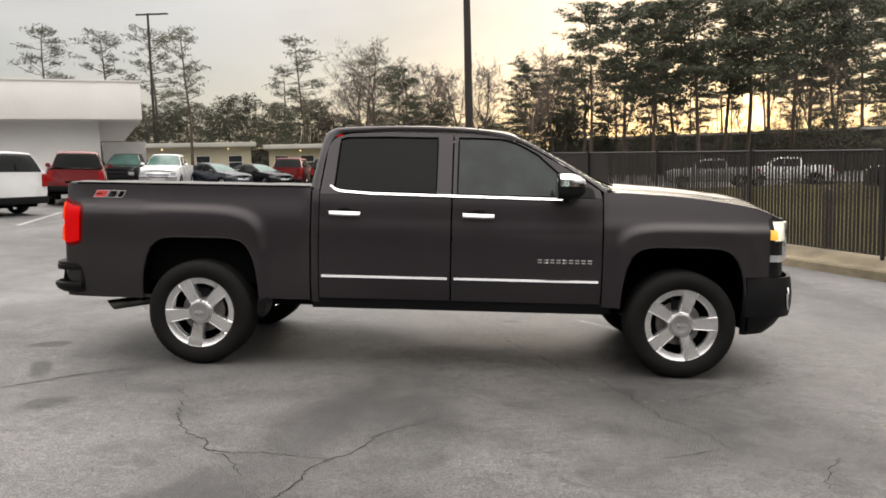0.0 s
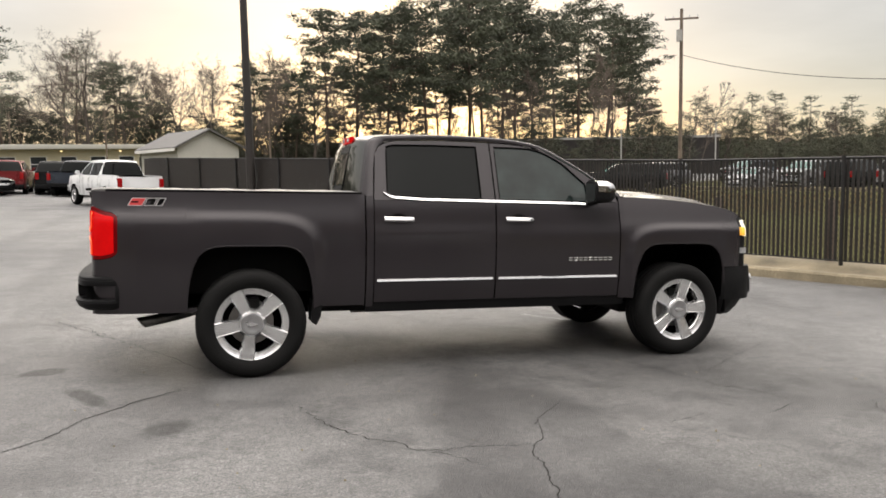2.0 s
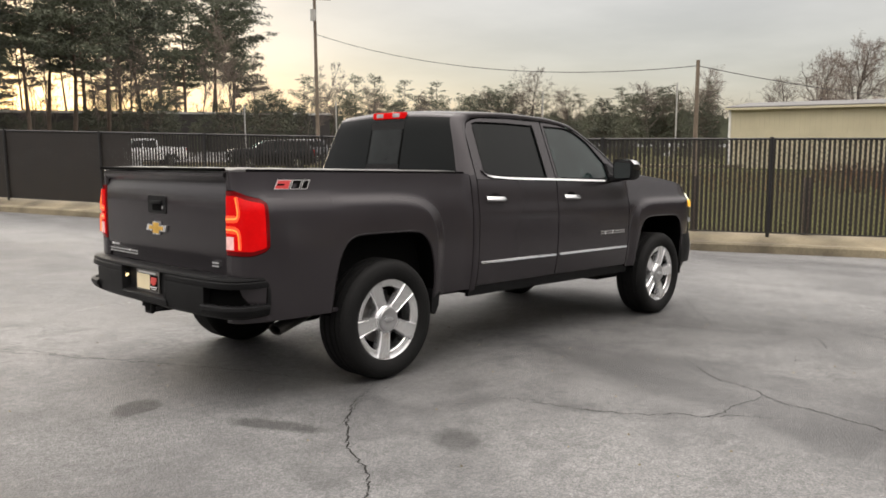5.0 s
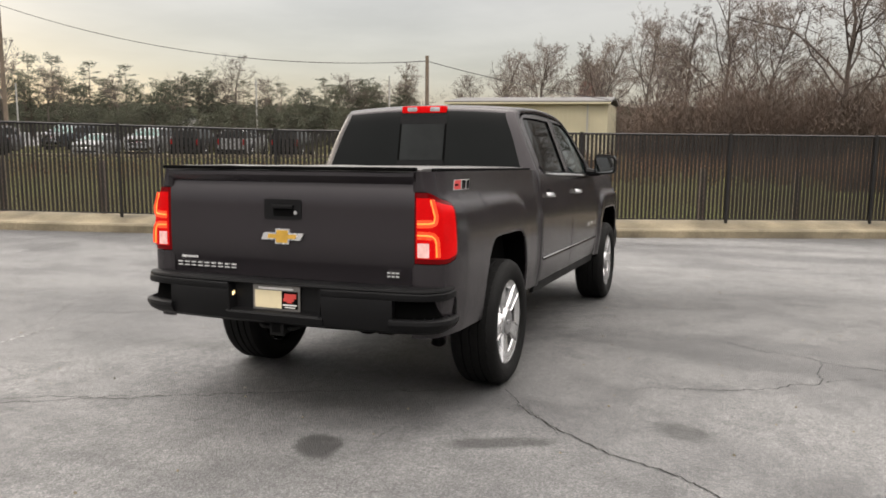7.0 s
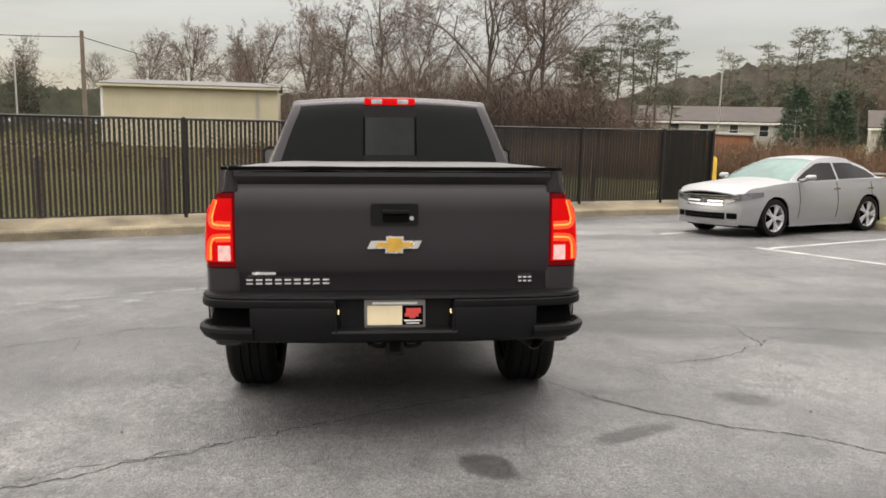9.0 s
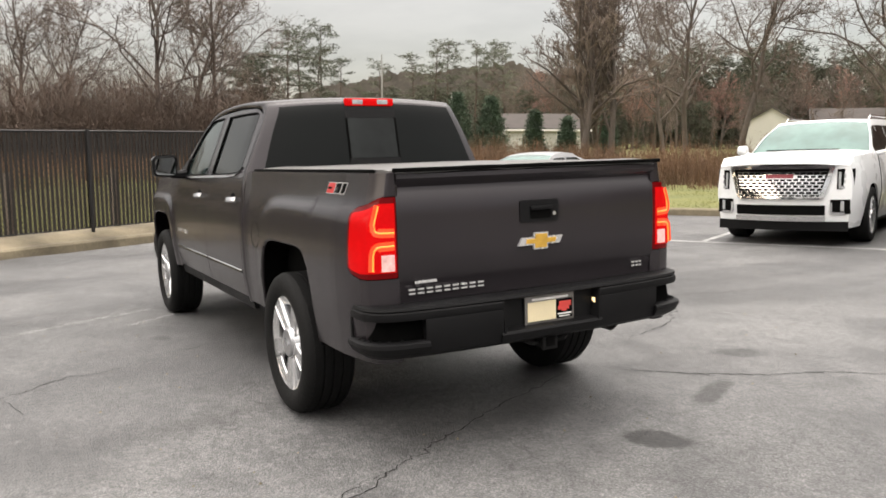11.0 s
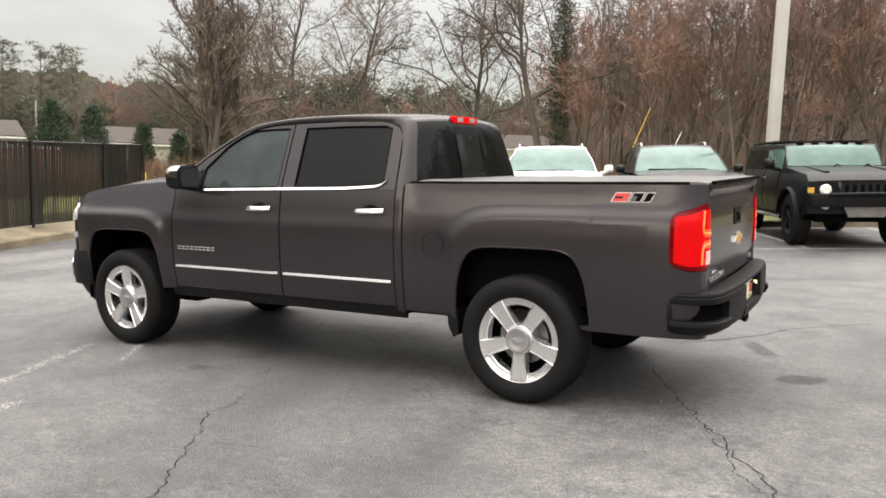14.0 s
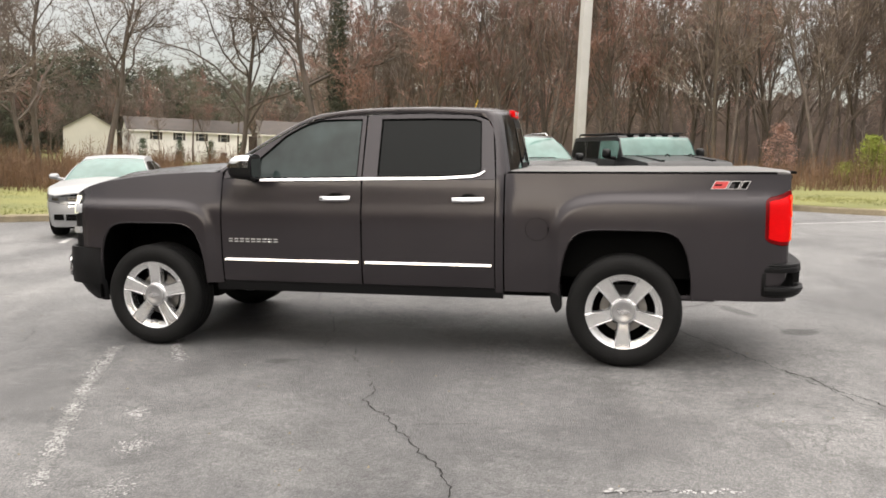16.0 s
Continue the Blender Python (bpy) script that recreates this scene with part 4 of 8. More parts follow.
        part("turn_signal", slab([[Vector(nose(z, u)) + Vector((0.012, sign * 0.010, 0)) for u in np.linspace(0.05, 0.62, 5)] for z in np.linspace(1.048, 1.120, 4)], (-0.02, -sign * 0.015, 0)), M_AMBER if sign < 0 else M_LENS, hl, "amber side marker" if sign < 0 else "clear side marker")
        part("running_light", slab([[Vector(nose(z, u)) + Vector((0.012, sign * 0.010, 0)) for u in np.linspace(0.1, 1.6, 8)] for z in np.linspace(0.886, 0.936, 4)], (-0.02, -sign * 0.015, 0)), M_LENS, hl, "clear running light")
        def bumper(z, u):
            k = (z - 0.45) / 0.32
            b = 0.02 * math.sin(math.pi * max(0, min(1, k)))
            pts = [(2.285, 0.958 + b * 0.5), (2.43 + b, 0.945 + b), (2.575 + b, 0.892), (2.67 + b, 0.75), (2.745 + b, 0.45), (2.77 + b, 0.0)]
            x, y = spline(pts, u)
            return (x, sign * y, z)
        part("front_bumper", slab([[bumper(z, u) for u in np.linspace(0, 5, 26)] for z in np.linspace(0.475, 0.768, 10)], (-0.02, -sign * 0.02, 0)), M_BLACK, root)
        part("fog_bezel", tube([Vector(bumper(z, u)) + Vector((0.006, sign * 0.004, 0)) for u, z in ((2.2, 0.53), (2.05, 0.57), (2.05, 0.65), (2.2, 0.69))], 0.012, 6), M_CHROME, root, "chrome fog lamp bezel")
        part("air_dam", slab([[(Vector(bumper(0.48, u)) + Vector((-(0.045 + 0.11 * k * k) * smooth01(u / 1.5), -sign * (0.02 + 0.03 * k), -0.165 * k + 0.02))) for u in np.linspace(0, 5, 22)] for k in np.linspace(0, 1, 4)], (-0.02, -sign * 0.02, 0)), M_BLACK, root)
        part("bumper_end", prism([(2.30, sign * y, z) for y, z in ((0.945, 0.765), (0.945, 0.36), (0.60, 0.36), (0.60, 0.765))], (0.012, 0, 0)), M_LINER, root)
    # Fuel door on the left.
    fd = [(-1.205 + 0.082 * math.cos(a), 0.975 + 0.082 * math.sin(a)) for a in np.linspace(0, math.tau, 33)]
    part("fuel_door", tube([(x, side_y(x, z) + 0.0005, z) for x, z in fd], 0.0016, 5, False), M_DARK, root)
    part("fuel_door_notch", prism([(x, side_y(x, z) + 0.002, z) for x, z in corner_cut([(-1.292, 0.958), (-1.280, 0.958), (-1.280, 0.990), (-1.292, 0.990)], 0.008)], (0, -0.004, 0)), M_DARK, root)
    # Roof, glass, cowl, hood.
    part("roof", slab(cab_top(2.55, 8.0, 44, 20), (0, 0, -0.015)), M_PAINT, root)
    part("windshield", slab(cab_top(8.05, 11.0, 16, 16, -0.004), (-0.004, 0, -0.004)), M_SCREEN, root, "greenish windscreen")
    rg = part("rear_glass", slab(cab_top(0.10, 2.25, 14, 16), (0.006, 0, 0)), M_TINT, root, "deep tinted rear window")
    part("rear_header", slab(cab_top(2.25, 2.56, 4, 16), (0.006, 0, 0)), M_PAINT, root)
    def rear_x(y, z):
        s = np.interp(z, [1.36, 1.60, 1.79], [0, 1, 2])
        c, e = spline(TOP_C, s), spline(TOP_E, s)
        return c[0] + (e[0] - c[0]) * min(1, abs(y) / e[1]) ** 2.2
    for y0, y1, z0, z1, mat, nm in ((-0.195, 0.195, 1.715, 1.775, M_BLACK, "slider_head"), (-0.195, 0.195, 1.385, 1.435, M_BLACK, "slider_sill"), (-0.195, -0.180, 1.435, 1.715, M_DARK, "slider_jamb"), (0.180, 0.195, 1.435, 1.715, M_DARK, "slider_jamb")):
        part(nm, slab([[(rear_x(y, z) - 0.004, y, z) for z in np.linspace(z0, z1, 4)] for y in np.linspace(y0, y1, 4)], (0.004, 0, 0)), mat, rg)
    part("slider_pane", slab([[(rear_x(y, z) - 0.003, y, z) for z in np.linspace(1.437, 1.713, 4)] for y in np.linspace(-0.178, 0.178, 6)], (0.002, 0, 0)), M_SLIDER, rg, "sliding rear pane")
    brake = part("high_brake_light", box(-0.955, -0.91, -0.185, 0.185, 1.800, 1.852, 0.012), M_RED, root, "red high brake light with clear ends")
    for y0, y1 in ((-0.135, -0.055), (0.055, 0.135)):
        part("cargo_lamp", box(-0.960, -0.92, y0, y1, 1.808, 1.842, 0.006), M_LENS, brake, "clear cargo lamp")
    rows = []
    for x in np.linspace(1.31, 2.53, 30):
        zt = lerp_table(FENDER_TOP, x)
        hw = side_y(x, zt) - 0.004
        crown = 0.050 * (1 - smooth01((x - 2.2) / 0.3) * 0.6)
        row = []
        for k in np.linspace(-1, 1, 25):
            dome = 0.018 * smooth01((0.62 - abs(k)) / 0.12)
            row.append((x + 0.12 * (1 - k * k) * smooth01((x - 1.9) / 0.6), hw * k, zt + crown * (1 - abs(k) ** 2.6) + dome * (1 - smooth01((x - 2.25) / 0.2))))
        rows.append(row)
    nose_row = [(p[0] + 0.022, p[1] * 0.99, p[2] - 0.045) for p in rows[-1]]
    part("hood", slab(rows + [nose_row], (0, 0, -0.02)), M_PAINT, root)
    part("cowl", slab([[(x, y, 1.385 + 0.01 * (1.36 - x)) for y in np.linspace(-0.80, 0.80, 8)] for x in (1.18, 1.34)], (0, 0, -0.02)), M_BLACK, root)
    for y in (-0.45, 0.25):
        part("wiper", tube([(1.34, y - 0.1, 1.425), (1.27, y + 0.2, 1.460), (1.22, y + 0.45, 1.478)], 0.009, 6), M_DARK, root)
    part("grille", box(2.66, 2.72, -0.52, 0.52, 0.86, 1.17, 0.02), M_CHROME, root, "chrome grille")
    # Inside and under: floors and walls that close the body.
    part("bed_liner", box(-2.88, -0.98, -0.80, 0.80, 0.62, 1.352, 0), M_DARK, root)
    part("cab_floor", box(-0.93, 1.24, -0.86, 0.86, 0.47, 0.98, 0.0), M_DARK, root)
    part("engine_bay", box(1.24, 2.34, -0.52, 0.52, 0.45, 1.30, 0.0), M_DARK, root)
    part("engine_bay", box(1.24, 2.34, -0.84, 0.84, 1.03, 1.26, 0.0), M_DARK, root)
    part("nose_block", box(2.30, 2.58, -0.70, 0.70, 0.42, 1.15, 0.0), M_DARK, root)
    for y in (-0.44, 0.44):
        bm = box(-0.02, 0.42, y - 0.25, y + 0.25, 0.98, 1.14, 0.05)
        add_box(bm, -0.12, 0.06, y - 0.24, y + 0.24, 1.05, 1.52, 0.05)
        add_box(bm, -0.10, 0.0, y - 0.13, y + 0.13, 1.53, 1.70, 0.04)
        part("front_seat", bm, M_FRAME, root)
    bm = box(-0.88, -0.70, -0.68, 0.68, 1.0, 1.46, 0.05)
    for y in (-0.45, 0.45):
        add_box(bm, -0.88, -0.78, y - 0.12, y + 0.12, 1.46, 1.60, 0.03)
    part("rear_seat", bm, M_FRAME, root)
    part("dashboard", box(0.86, 1.22, -0.72, 0.72, 1.0, 1.33, 0.05), M_FRAME, root)
    bm = bmesh.new()
    c = Vector((0.70, 0.44, 1.27))
    ax, ay = Vector((0.35, 0, 0.94)), Vector((0, 1, 0))
    add_tube(bm, [c + 0.18 * (ax * math.cos(a) + ay * math.sin(a)) for a in np.linspace(0, math.tau, 25)], 0.017, 6, False)
    add_tube(bm, [c + Vector((0.16, 0, -0.06)), c], 0.05, 8)
    part("steering_wheel", bm, M_FRAME, root)
    bm = box(-2.50, 2.25, -0.46, -0.36, 0.40, 0.54, 0.01)
    add_box(bm, -2.50, 2.25, 0.36, 0.46, 0.40, 0.54, 0.01)
    for x in (-2.4, -1.2, -0.3, 0.7):
        add_box(bm, x - 0.06, x + 0.06, -0.40, 0.40, 0.44, 0.52, 0.01)
    part("chassis_frame", bm, M_FRAME, root)
    bm = tube([(REAR_X, -0.74, WHEEL_R), (REAR_X, 0.74, WHEEL_R)], 0.05, 12)
    add_tube(bm, [(REAR_X - 0.16, 0, WHEEL_R), (REAR_X - 0.10, 0, WHEEL_R), (REAR_X + 0.10, 0, WHEEL_R), (REAR_X + 0.18, 0, WHEEL_R)], [0.08, 0.15, 0.15, 0.07], 16)
    part("rear_axle", bm, M_FRAME, root)
    bm = tube([(FRONT_X, -0.74, WHEEL_R), (FRONT_X, 0.74, WHEEL_R)], 0.045, 10)
    add_box(bm, FRONT_X - 0.3, FRONT_X + 0.3, -0.45, 0.45, 0.30, 0.52, 0.04)
    part("front_axle", bm, M_FRAME, root)
    part("drive_shaft", tube([(REAR_X + 0.15, 0, 0.42), (0.5, 0, 0.50)], 0.045, 10), M_STEEL, root)
    part("muffler", tube([(-1.0, -0.25, 0.47), (-0.95, -0.25, 0.47), (-0.35, -0.25, 0.47), (-0.30, -0.25, 0.47)], [0.04, 0.12, 0.12, 0.04], 14), M_STEEL, root)
    part("exhaust_pipe", tube([(-1.0, -0.25, 0.47), (-1.5, -0.30, 0.56), (-2.05, -0.52, 0.53), (-2.24, -0.655, 0.462), (-2.42, -0.72, 0.436)], 0.032, 10), M_STEEL, root)
    bm = bmesh.new()
    d = Vector((-0.38, -0.145, -0.052)).normalized()
    p0 = Vector((-2.265, -0.662, 0.458))
    add_tube(bm, [p0, p0 + d * 0.10, p0 + d * 0.39], [0.033, 0.040, 0.042], 20, False)
    add_tube(bm, [p0 + d * 0.39, p0 + d * 0.388, p0 + d * 0.1], [0.042, 0.038, 0.034], 20, False)
    # The mouth is cut slantwise.
    for v in bm.verts:
        along = (v.co - p0).dot(d)
        if along > 0.3:
            v.co -= d * 0.55 * ((p0 + d * along).z - v.co.z + 0.048)
    part("exhaust_tip", bm, M_PIPE, root, "dull steel exhaust tip")
    bm = box(-3.00, -2.80, -0.038, 0.038, 0.470, 0.546, 0.008)
    add_box(bm, -3.018, -2.99, -0.046, 0.046, 0.462, 0.554, 0.01)
    add_tube(bm, [(-2.80, -0.45, 0.525), (-2.80, 0.45, 0.525)], 0.035, 10)
    for s in (-1, 1):
        add_tube(bm, [(-2.90, s * 0.045, 0.50), (-2.985, s * 0.060, 0.50), (-3.000, s * 0.095, 0.505), (-2.985, s * 0.125, 0.515), (-2.90, s * 0.135, 0.525)], 0.011, 6)
    part("hitch_receiver", bm, M_FRAME, root, "black tow hitch receiver")
    part("receiver_hole", box(-3.021, -3.00, -0.026, 0.026, 0.482, 0.534), M_DARK, root)
    build_tail(root)
    for x, s, phase in ((REAR_X, -1, -99), (REAR_X, 1, -90), (FRONT_X, -1, 75), (FRONT_X, 1, 88)):
        build_wheel(root, x, s, phase)
    return root


def mirror_shell(sign):
    rows = []
    for x, k in ((0.865, 0.86), (0.87, 0.98), (0.92, 1.0), (0.985, 0.95), (1.03, 0.80), (1.06, 0.55), (1.07, 0.25)):
        loop = corner_cut([(0.985, 1.318), (1.185, 1.328), (1.185, 1.495), (0.985, 1.508)], 0.045, 5)
        c = (1.085, 1.41)
        rows.append([(x, sign * (c[0] + (y - c[0]) * k), c[1] + (z - c[1]) * k) for y, z in loop])
    bm = bmesh.new()
    vv = add_grid(bm, rows, close_v=True)
    bm.faces.new(vv[0])
    bm.faces.new(list(reversed(vv[-1])))
    return bm


def mirror_cap(sign):
    rows = []
    for x, k in ((0.88, 1.03), (0.92, 1.045), (0.985, 1.0), (1.03, 0.85), (1.062, 0.58), (1.075, 0.25)):
        c = (1.085, 1.41)
        pts = [(0.982, 1.415), (0.982, 1.48), (1.01, 1.508), (1.08, 1.508), (1.155, 1.500), (1.186, 1.47), (1.187, 1.415)]
        rows.append([(x, sign * (c[0] + (y - c[0]) * k), c[1] + (z - c[1]) * k) for y, z in edge_points(pts, 14)])
    return grid(rows)


TAIL_PROFILE = [(0.752, -2.902), (0.768, -2.918), (0.86, -2.926), (0.872, -2.934), (1.00, -2.938), (1.16, -2.938), (1.255, -2.934), (1.275, -2.922), (1.300, -2.918), (1.318, -2.934), (1.340, -2.952), (1.360, -2.950), (1.371, -2.925), (1.368, -2.86)]


def tail_x(z):
    return lerp_table(TAIL_PROFILE[:-1], z)


def build_tail(root):
    rows = []
    for y in np.linspace(-0.778, 0.778, 25):
        bow = 0.018 * (y / 0.778) ** 2
        rows.append([(x + bow, y, z) for z, x in TAIL_PROFILE])
    gate = part("tailgate", slab(rows, (0.03, 0, 0)), M_PAINT, root)
    bez = corner_cut([(-0.118, 1.098), (0.118, 1.098), (0.118, 1.208), (-0.118, 1.208)], 0.015)
    part("handle_bezel", prism([(-2.943, y, z) for y, z in bez], (0.012, 0, 0)), M_BLACK, gate, "black tailgate handle bezel")
    part("handle_cup", prism([(-2.9445, y, z) for y, z in corner_cut([(-0.070, 1.115), (0.058, 1.115), (0.058, 1.165), (-0.070, 1.165)], 0.012)], (0.004, 0, 0)), M_DARK, gate)
    part("handle", box(-2.957, -2.942, -0.072, 0.060, 1.158, 1.178, 0.005), M_BLACK, gate)
    part("lock", lathe_y_at((-2.946, -0.085, 1.136), 0.011), M_CHROME, gate, "chrome lock")
    # Plain emblem: a gold bar with a raised middle and silver ends.
    em = [(-0.135, 0.985), (-0.115, 1.024), (-0.042, 1.024), (-0.042, 1.046), (0.045, 1.046), (0.045, 1.024), (0.135, 1.024), (0.115, 0.985), (0.042, 0.985), (0.042, 0.962), (-0.045, 0.962), (-0.045, 0.985)]
    part("emblem", prism([(-2.951, -y, z) for y, z in em], (0.012, 0, 0)), M_SILVER, gate, "gold and silver emblem")
    inner = [(-0.092, 0.993), (-0.085, 1.016), (-0.034, 1.016), (-0.034, 1.038), (0.037, 1.038), (0.037, 1.016), (0.092, 1.016), (0.085, 0.993), (0.034, 0.993), (0.034, 0.970), (-0.037, 0.970), (-0.037, 0.993)]
    part("emblem_fill", prism([(-2.9545, -y, z) for y, z in inner], (0.004, 0, 0)), M_GOLD, gate)
    letter_bars(gate, "badge_bar", 9, 0.420, 0.027, lambda u, v: ((-2.918, 0.730 - u, 0.806 + v), (-1, 0, 0)), label="row of silver badge bars")
    letter_bars(gate, "trim_badge_bar", 3, 0.075, 0.028, lambda u, v: ((-2.916, -0.625 - u, 0.812 + v), (-1, 0, 0)), label="silver trim badge bars")
    part("dealer_sticker", slab([[(-2.9275, y, z) for z in (0.855, 0.868)] for y in (0.70, 0.585)], (0.003, 0, 0)), M_SILVER, gate)
    # The bed's front wall closes the gap to the cab.
    part("bed_front_wall", box(-0.973, -0.964, -0.86, 0.86, 0.55, 1.36, 0.002), M_DARK, root)
    # Tonneau cover: a low folded sheet over the bed with a rolled edge.
    rows = []
    for x in np.linspace(-2.945, -0.985, 40):
        seam = 0.006 * max(0.0, 1 - abs(((x + 2.945) % 0.49) - 0.245 + 0.245) / 0.02)
        row = []
        for k in np.linspace(-1, 1, 21):
            sag = 0.012 * (1 - k * k) * math.sin((x + 2.945) * math.pi / 0.49) ** 2
            row.append((x + 0.032 * abs(k) ** 6 * smooth01((-2.6 - x) / 0.34), (0.836 - 0.030 * smooth01((-2.78 - x) / 0.16)) * k, 1.394 - sag - seam - 0.012 * abs(k) ** 8 + 0.006 * noise.noise((x * 3, k * 3, 0))))
        rows.append(row)
    cover = part("tonneau_cover", slab(rows, (0, 0, -0.022)), M_COVER, root, "grey vinyl tonneau cover over the bed")
    part("cover_rail", box(-2.955, -2.93, -0.800, 0.800, 1.369, 1.388, 0.006), M_DARK, cover)
    for s in (-1, 1):
        part("cover_rail", box(-2.82, -0.985, s * 0.845 - 0.016, s * 0.845 + 0.016, 1.362, 1.384, 0.006), M_DARK, cover)
    # Rear bumper: shelf, face, corner steps, plate recess.
    bumper = new("rear_bumper")
    bumper.parent = root
    bumper["label"] = "black step bumper"
    def plan(u):
        """Along the bumper's rear edge: u from 0 at the middle to 1 at its front end."""
        pts = [(-3.050, 0.0), (-3.047, 0.32), (-3.034, 0.58), (-3.012, 0.78), (-2.972, 0.892), (-2.900, 0.945), (-2.815, 0.952), (-2.735, 0.946)]
        return spline(pts, u * 7)
    for s in (-1, 1):
        def strip(u0, u1, prof, n, name, mat, pieces=1):
            rows = []
            for u in np.linspace(u0, u1, n + 1):
                x, y = plan(u)
                x2, y2 = plan(min(u + 0.01, 1.0)) if u < 0.99 else plan(u)
                x1, y1 = plan(max(u - 0.01, 0.0))
                t = Vector((x2 - x1, y2 - y1)).normalized()
                nrm = Vector((-t.y, t.x))
                if nrm.x > 0 and nrm.y < 0:
                    nrm = -nrm
                if u < 0.5 and nrm.x > 0:
                    nrm = -nrm
                rows.append([(x + nrm.x * o, s * (y + nrm.y * o), z) for o, z in prof])
            bm = bmesh.new()
            vv = add_grid(bm, rows, close_v=True)
            bm.faces.new(vv[0])
            bm.faces.new(list(reversed(vv[-1])))
            return part(name, bm, mat, bumper)
        top = [(-0.12, 0.768), (-0.02, 0.770), (-0.004, 0.764), (0.0, 0.752), (-0.006, 0.747), (0.002, 0.740), (0.004, 0.716), (0.0, 0.706), (-0.12, 0.700)]
        full = [(-0.10, 0.703), (0.002, 0.7065), (0.005, 0.690), (0.002, 0.600), (-0.010, 0.545), (-0.035, 0.528), (-0.10, 0.525)]
        strip(0.132, 1.0, top, 40, "bumper_shelf", M_BLACK)
        strip(0.0, 0.132, [(-0.12, 0.768), (-0.02, 0.770), (-0.004, 0.764), (0.0, 0.752), (-0.012, 0.746), (-0.12, 0.742)], 10, "bumper_shelf", M_BLACK)
        strip(0.132, 0.365, full, 14, "bumper_face", M_BLACK)
        strip(0.945, 1.0, full, 4, "bumper_face", M_BLACK)
        # The recess takes the near-black liner colour so that it reads as shaded.
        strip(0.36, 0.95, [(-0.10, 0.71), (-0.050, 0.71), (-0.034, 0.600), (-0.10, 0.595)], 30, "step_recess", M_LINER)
        strip(0.355, 0.96, [(-0.10, 0.606), (0.006, 0.610), (0.020, 0.602), (0.022, 0.584), (0.004, 0.552), (-0.030, 0.530), (-0.10, 0.525)], 30, "corner_step", M_BLACK)
        for k in range(6):
            x, y = plan(0.47 + 0.07 * k)
            part("step_tread", tube([(x + 0.045, s * (y - 0.035), 0.611), (x + 0.004, s * (y - 0.003), 0.611)], 0.004, 5), M_BLACK, bumper)
        strip(0.0, 0.136, [(-0.10, 0.742), (-0.050, 0.742), (-0.045, 0.606), (0.000, 0.594), (0.006, 0.582), (-0.004, 0.545), (-0.035, 0.528), (-0.10, 0.525)], 8, "plate_recess", M_BLACK)
        part("recess_side", prism([(-2.99, s * 0.292, 0.742), (-3.052, s * 0.300, 0.742), (-3.052, s * 0.292, 0.588), (-2.99, s * 0.270, 0.598)], (0, -s * 0.012, 0)), M_BLACK, bumper)
        part("recess_socket", prism([(-2.999, s * (0.215 + 0.030 * math.cos(a)), 0.672 + 0.046 * math.sin(a)) for a in np.linspace(0, math.tau, 13)[:-1]], (0.02, 0, 0)), M_DARK, bumper)
        part("plate_lamp", box(-3.030, -3.008, s * 0.275 - 0.0015, s * 0.275 + 0.0015, 0.672, 0.694, 0.001), M_BULB, bumper, "lit plate lamp")
    plate = part("licence_plate", box(-3.052, -3.042, -0.150, 0.150, 0.598, 0.748, 0.004), M_STEEL, bumper, "dealer plate in a dark frame, cream and red")
    plate.location = (0.036, 0, -0.006)
    part("plate_field", box(-3.055, -3.050, -0.035, 0.135, 0.622, 0.718), M_CREAM, plate)
    part("plate_field", box(-3.0545, -3.050, -0.138, -0.037, 0.622, 0.718), M_DARK, plate)
    for y0, y1, z0, z1 in ((-0.128, -0.055, 0.680, 0.706), (-0.115, -0.048, 0.664, 0.682), (-0.100, -0.070, 0.655, 0.668)):
        part("plate_mark", box(-3.057, -3.053, y0, y1, z0, z1, 0.001), M_PLATERED, plate)
    for y0, y1, z0, z1 in ((-0.130, -0.045, 0.640, 0.647), (-0.120, -0.055, 0.628, 0.633), (-0.110, 0.110, 0.725, 0.736)):
        part("plate_bar", box(-3.057, -3.052, y0, y1, z0, z1), M_WHITE, plate)


def lathe_y_at(c, r):
    bm = lathe_y([(0.0, -0.004), (r, -0.004), (r, 0.006)], 14)
    bmesh.ops.rotate(bm, verts=bm.verts, cent=(0, 0, 0), matrix=Matrix.Rotation(radians(-90), 3, "Z"))
    bmesh.ops.translate(bm, verts=bm.verts, vec=c)
    return bm


build_pickup()


# ---- ground, kerbs, fence ----
def fence_x(y):
    return 9.75 - 0.45 * y + 0.20 * min(0.0, y + 5.0)


FENCE_ALONG = Vector((-0.45, 1.0, 0)).normalized()
FENCE_OUT = Vector((1.0, 0.45, 0)).normalized()
FENCE_END, FENCE_FAR = -8.25, 31.0


def build_ground():
    near = list(np.arange(-30, 31, 1.5))
    far = [35, 42, 50, 62, 80, 110, 160, 260, 450, 900, 2000]
    axis = [-v for v in reversed(far)] + near + far
    rows = [[(x, y, ground_z(x, y)) for y in axis] for x in axis]
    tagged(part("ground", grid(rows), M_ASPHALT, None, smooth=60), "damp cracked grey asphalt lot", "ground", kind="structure")


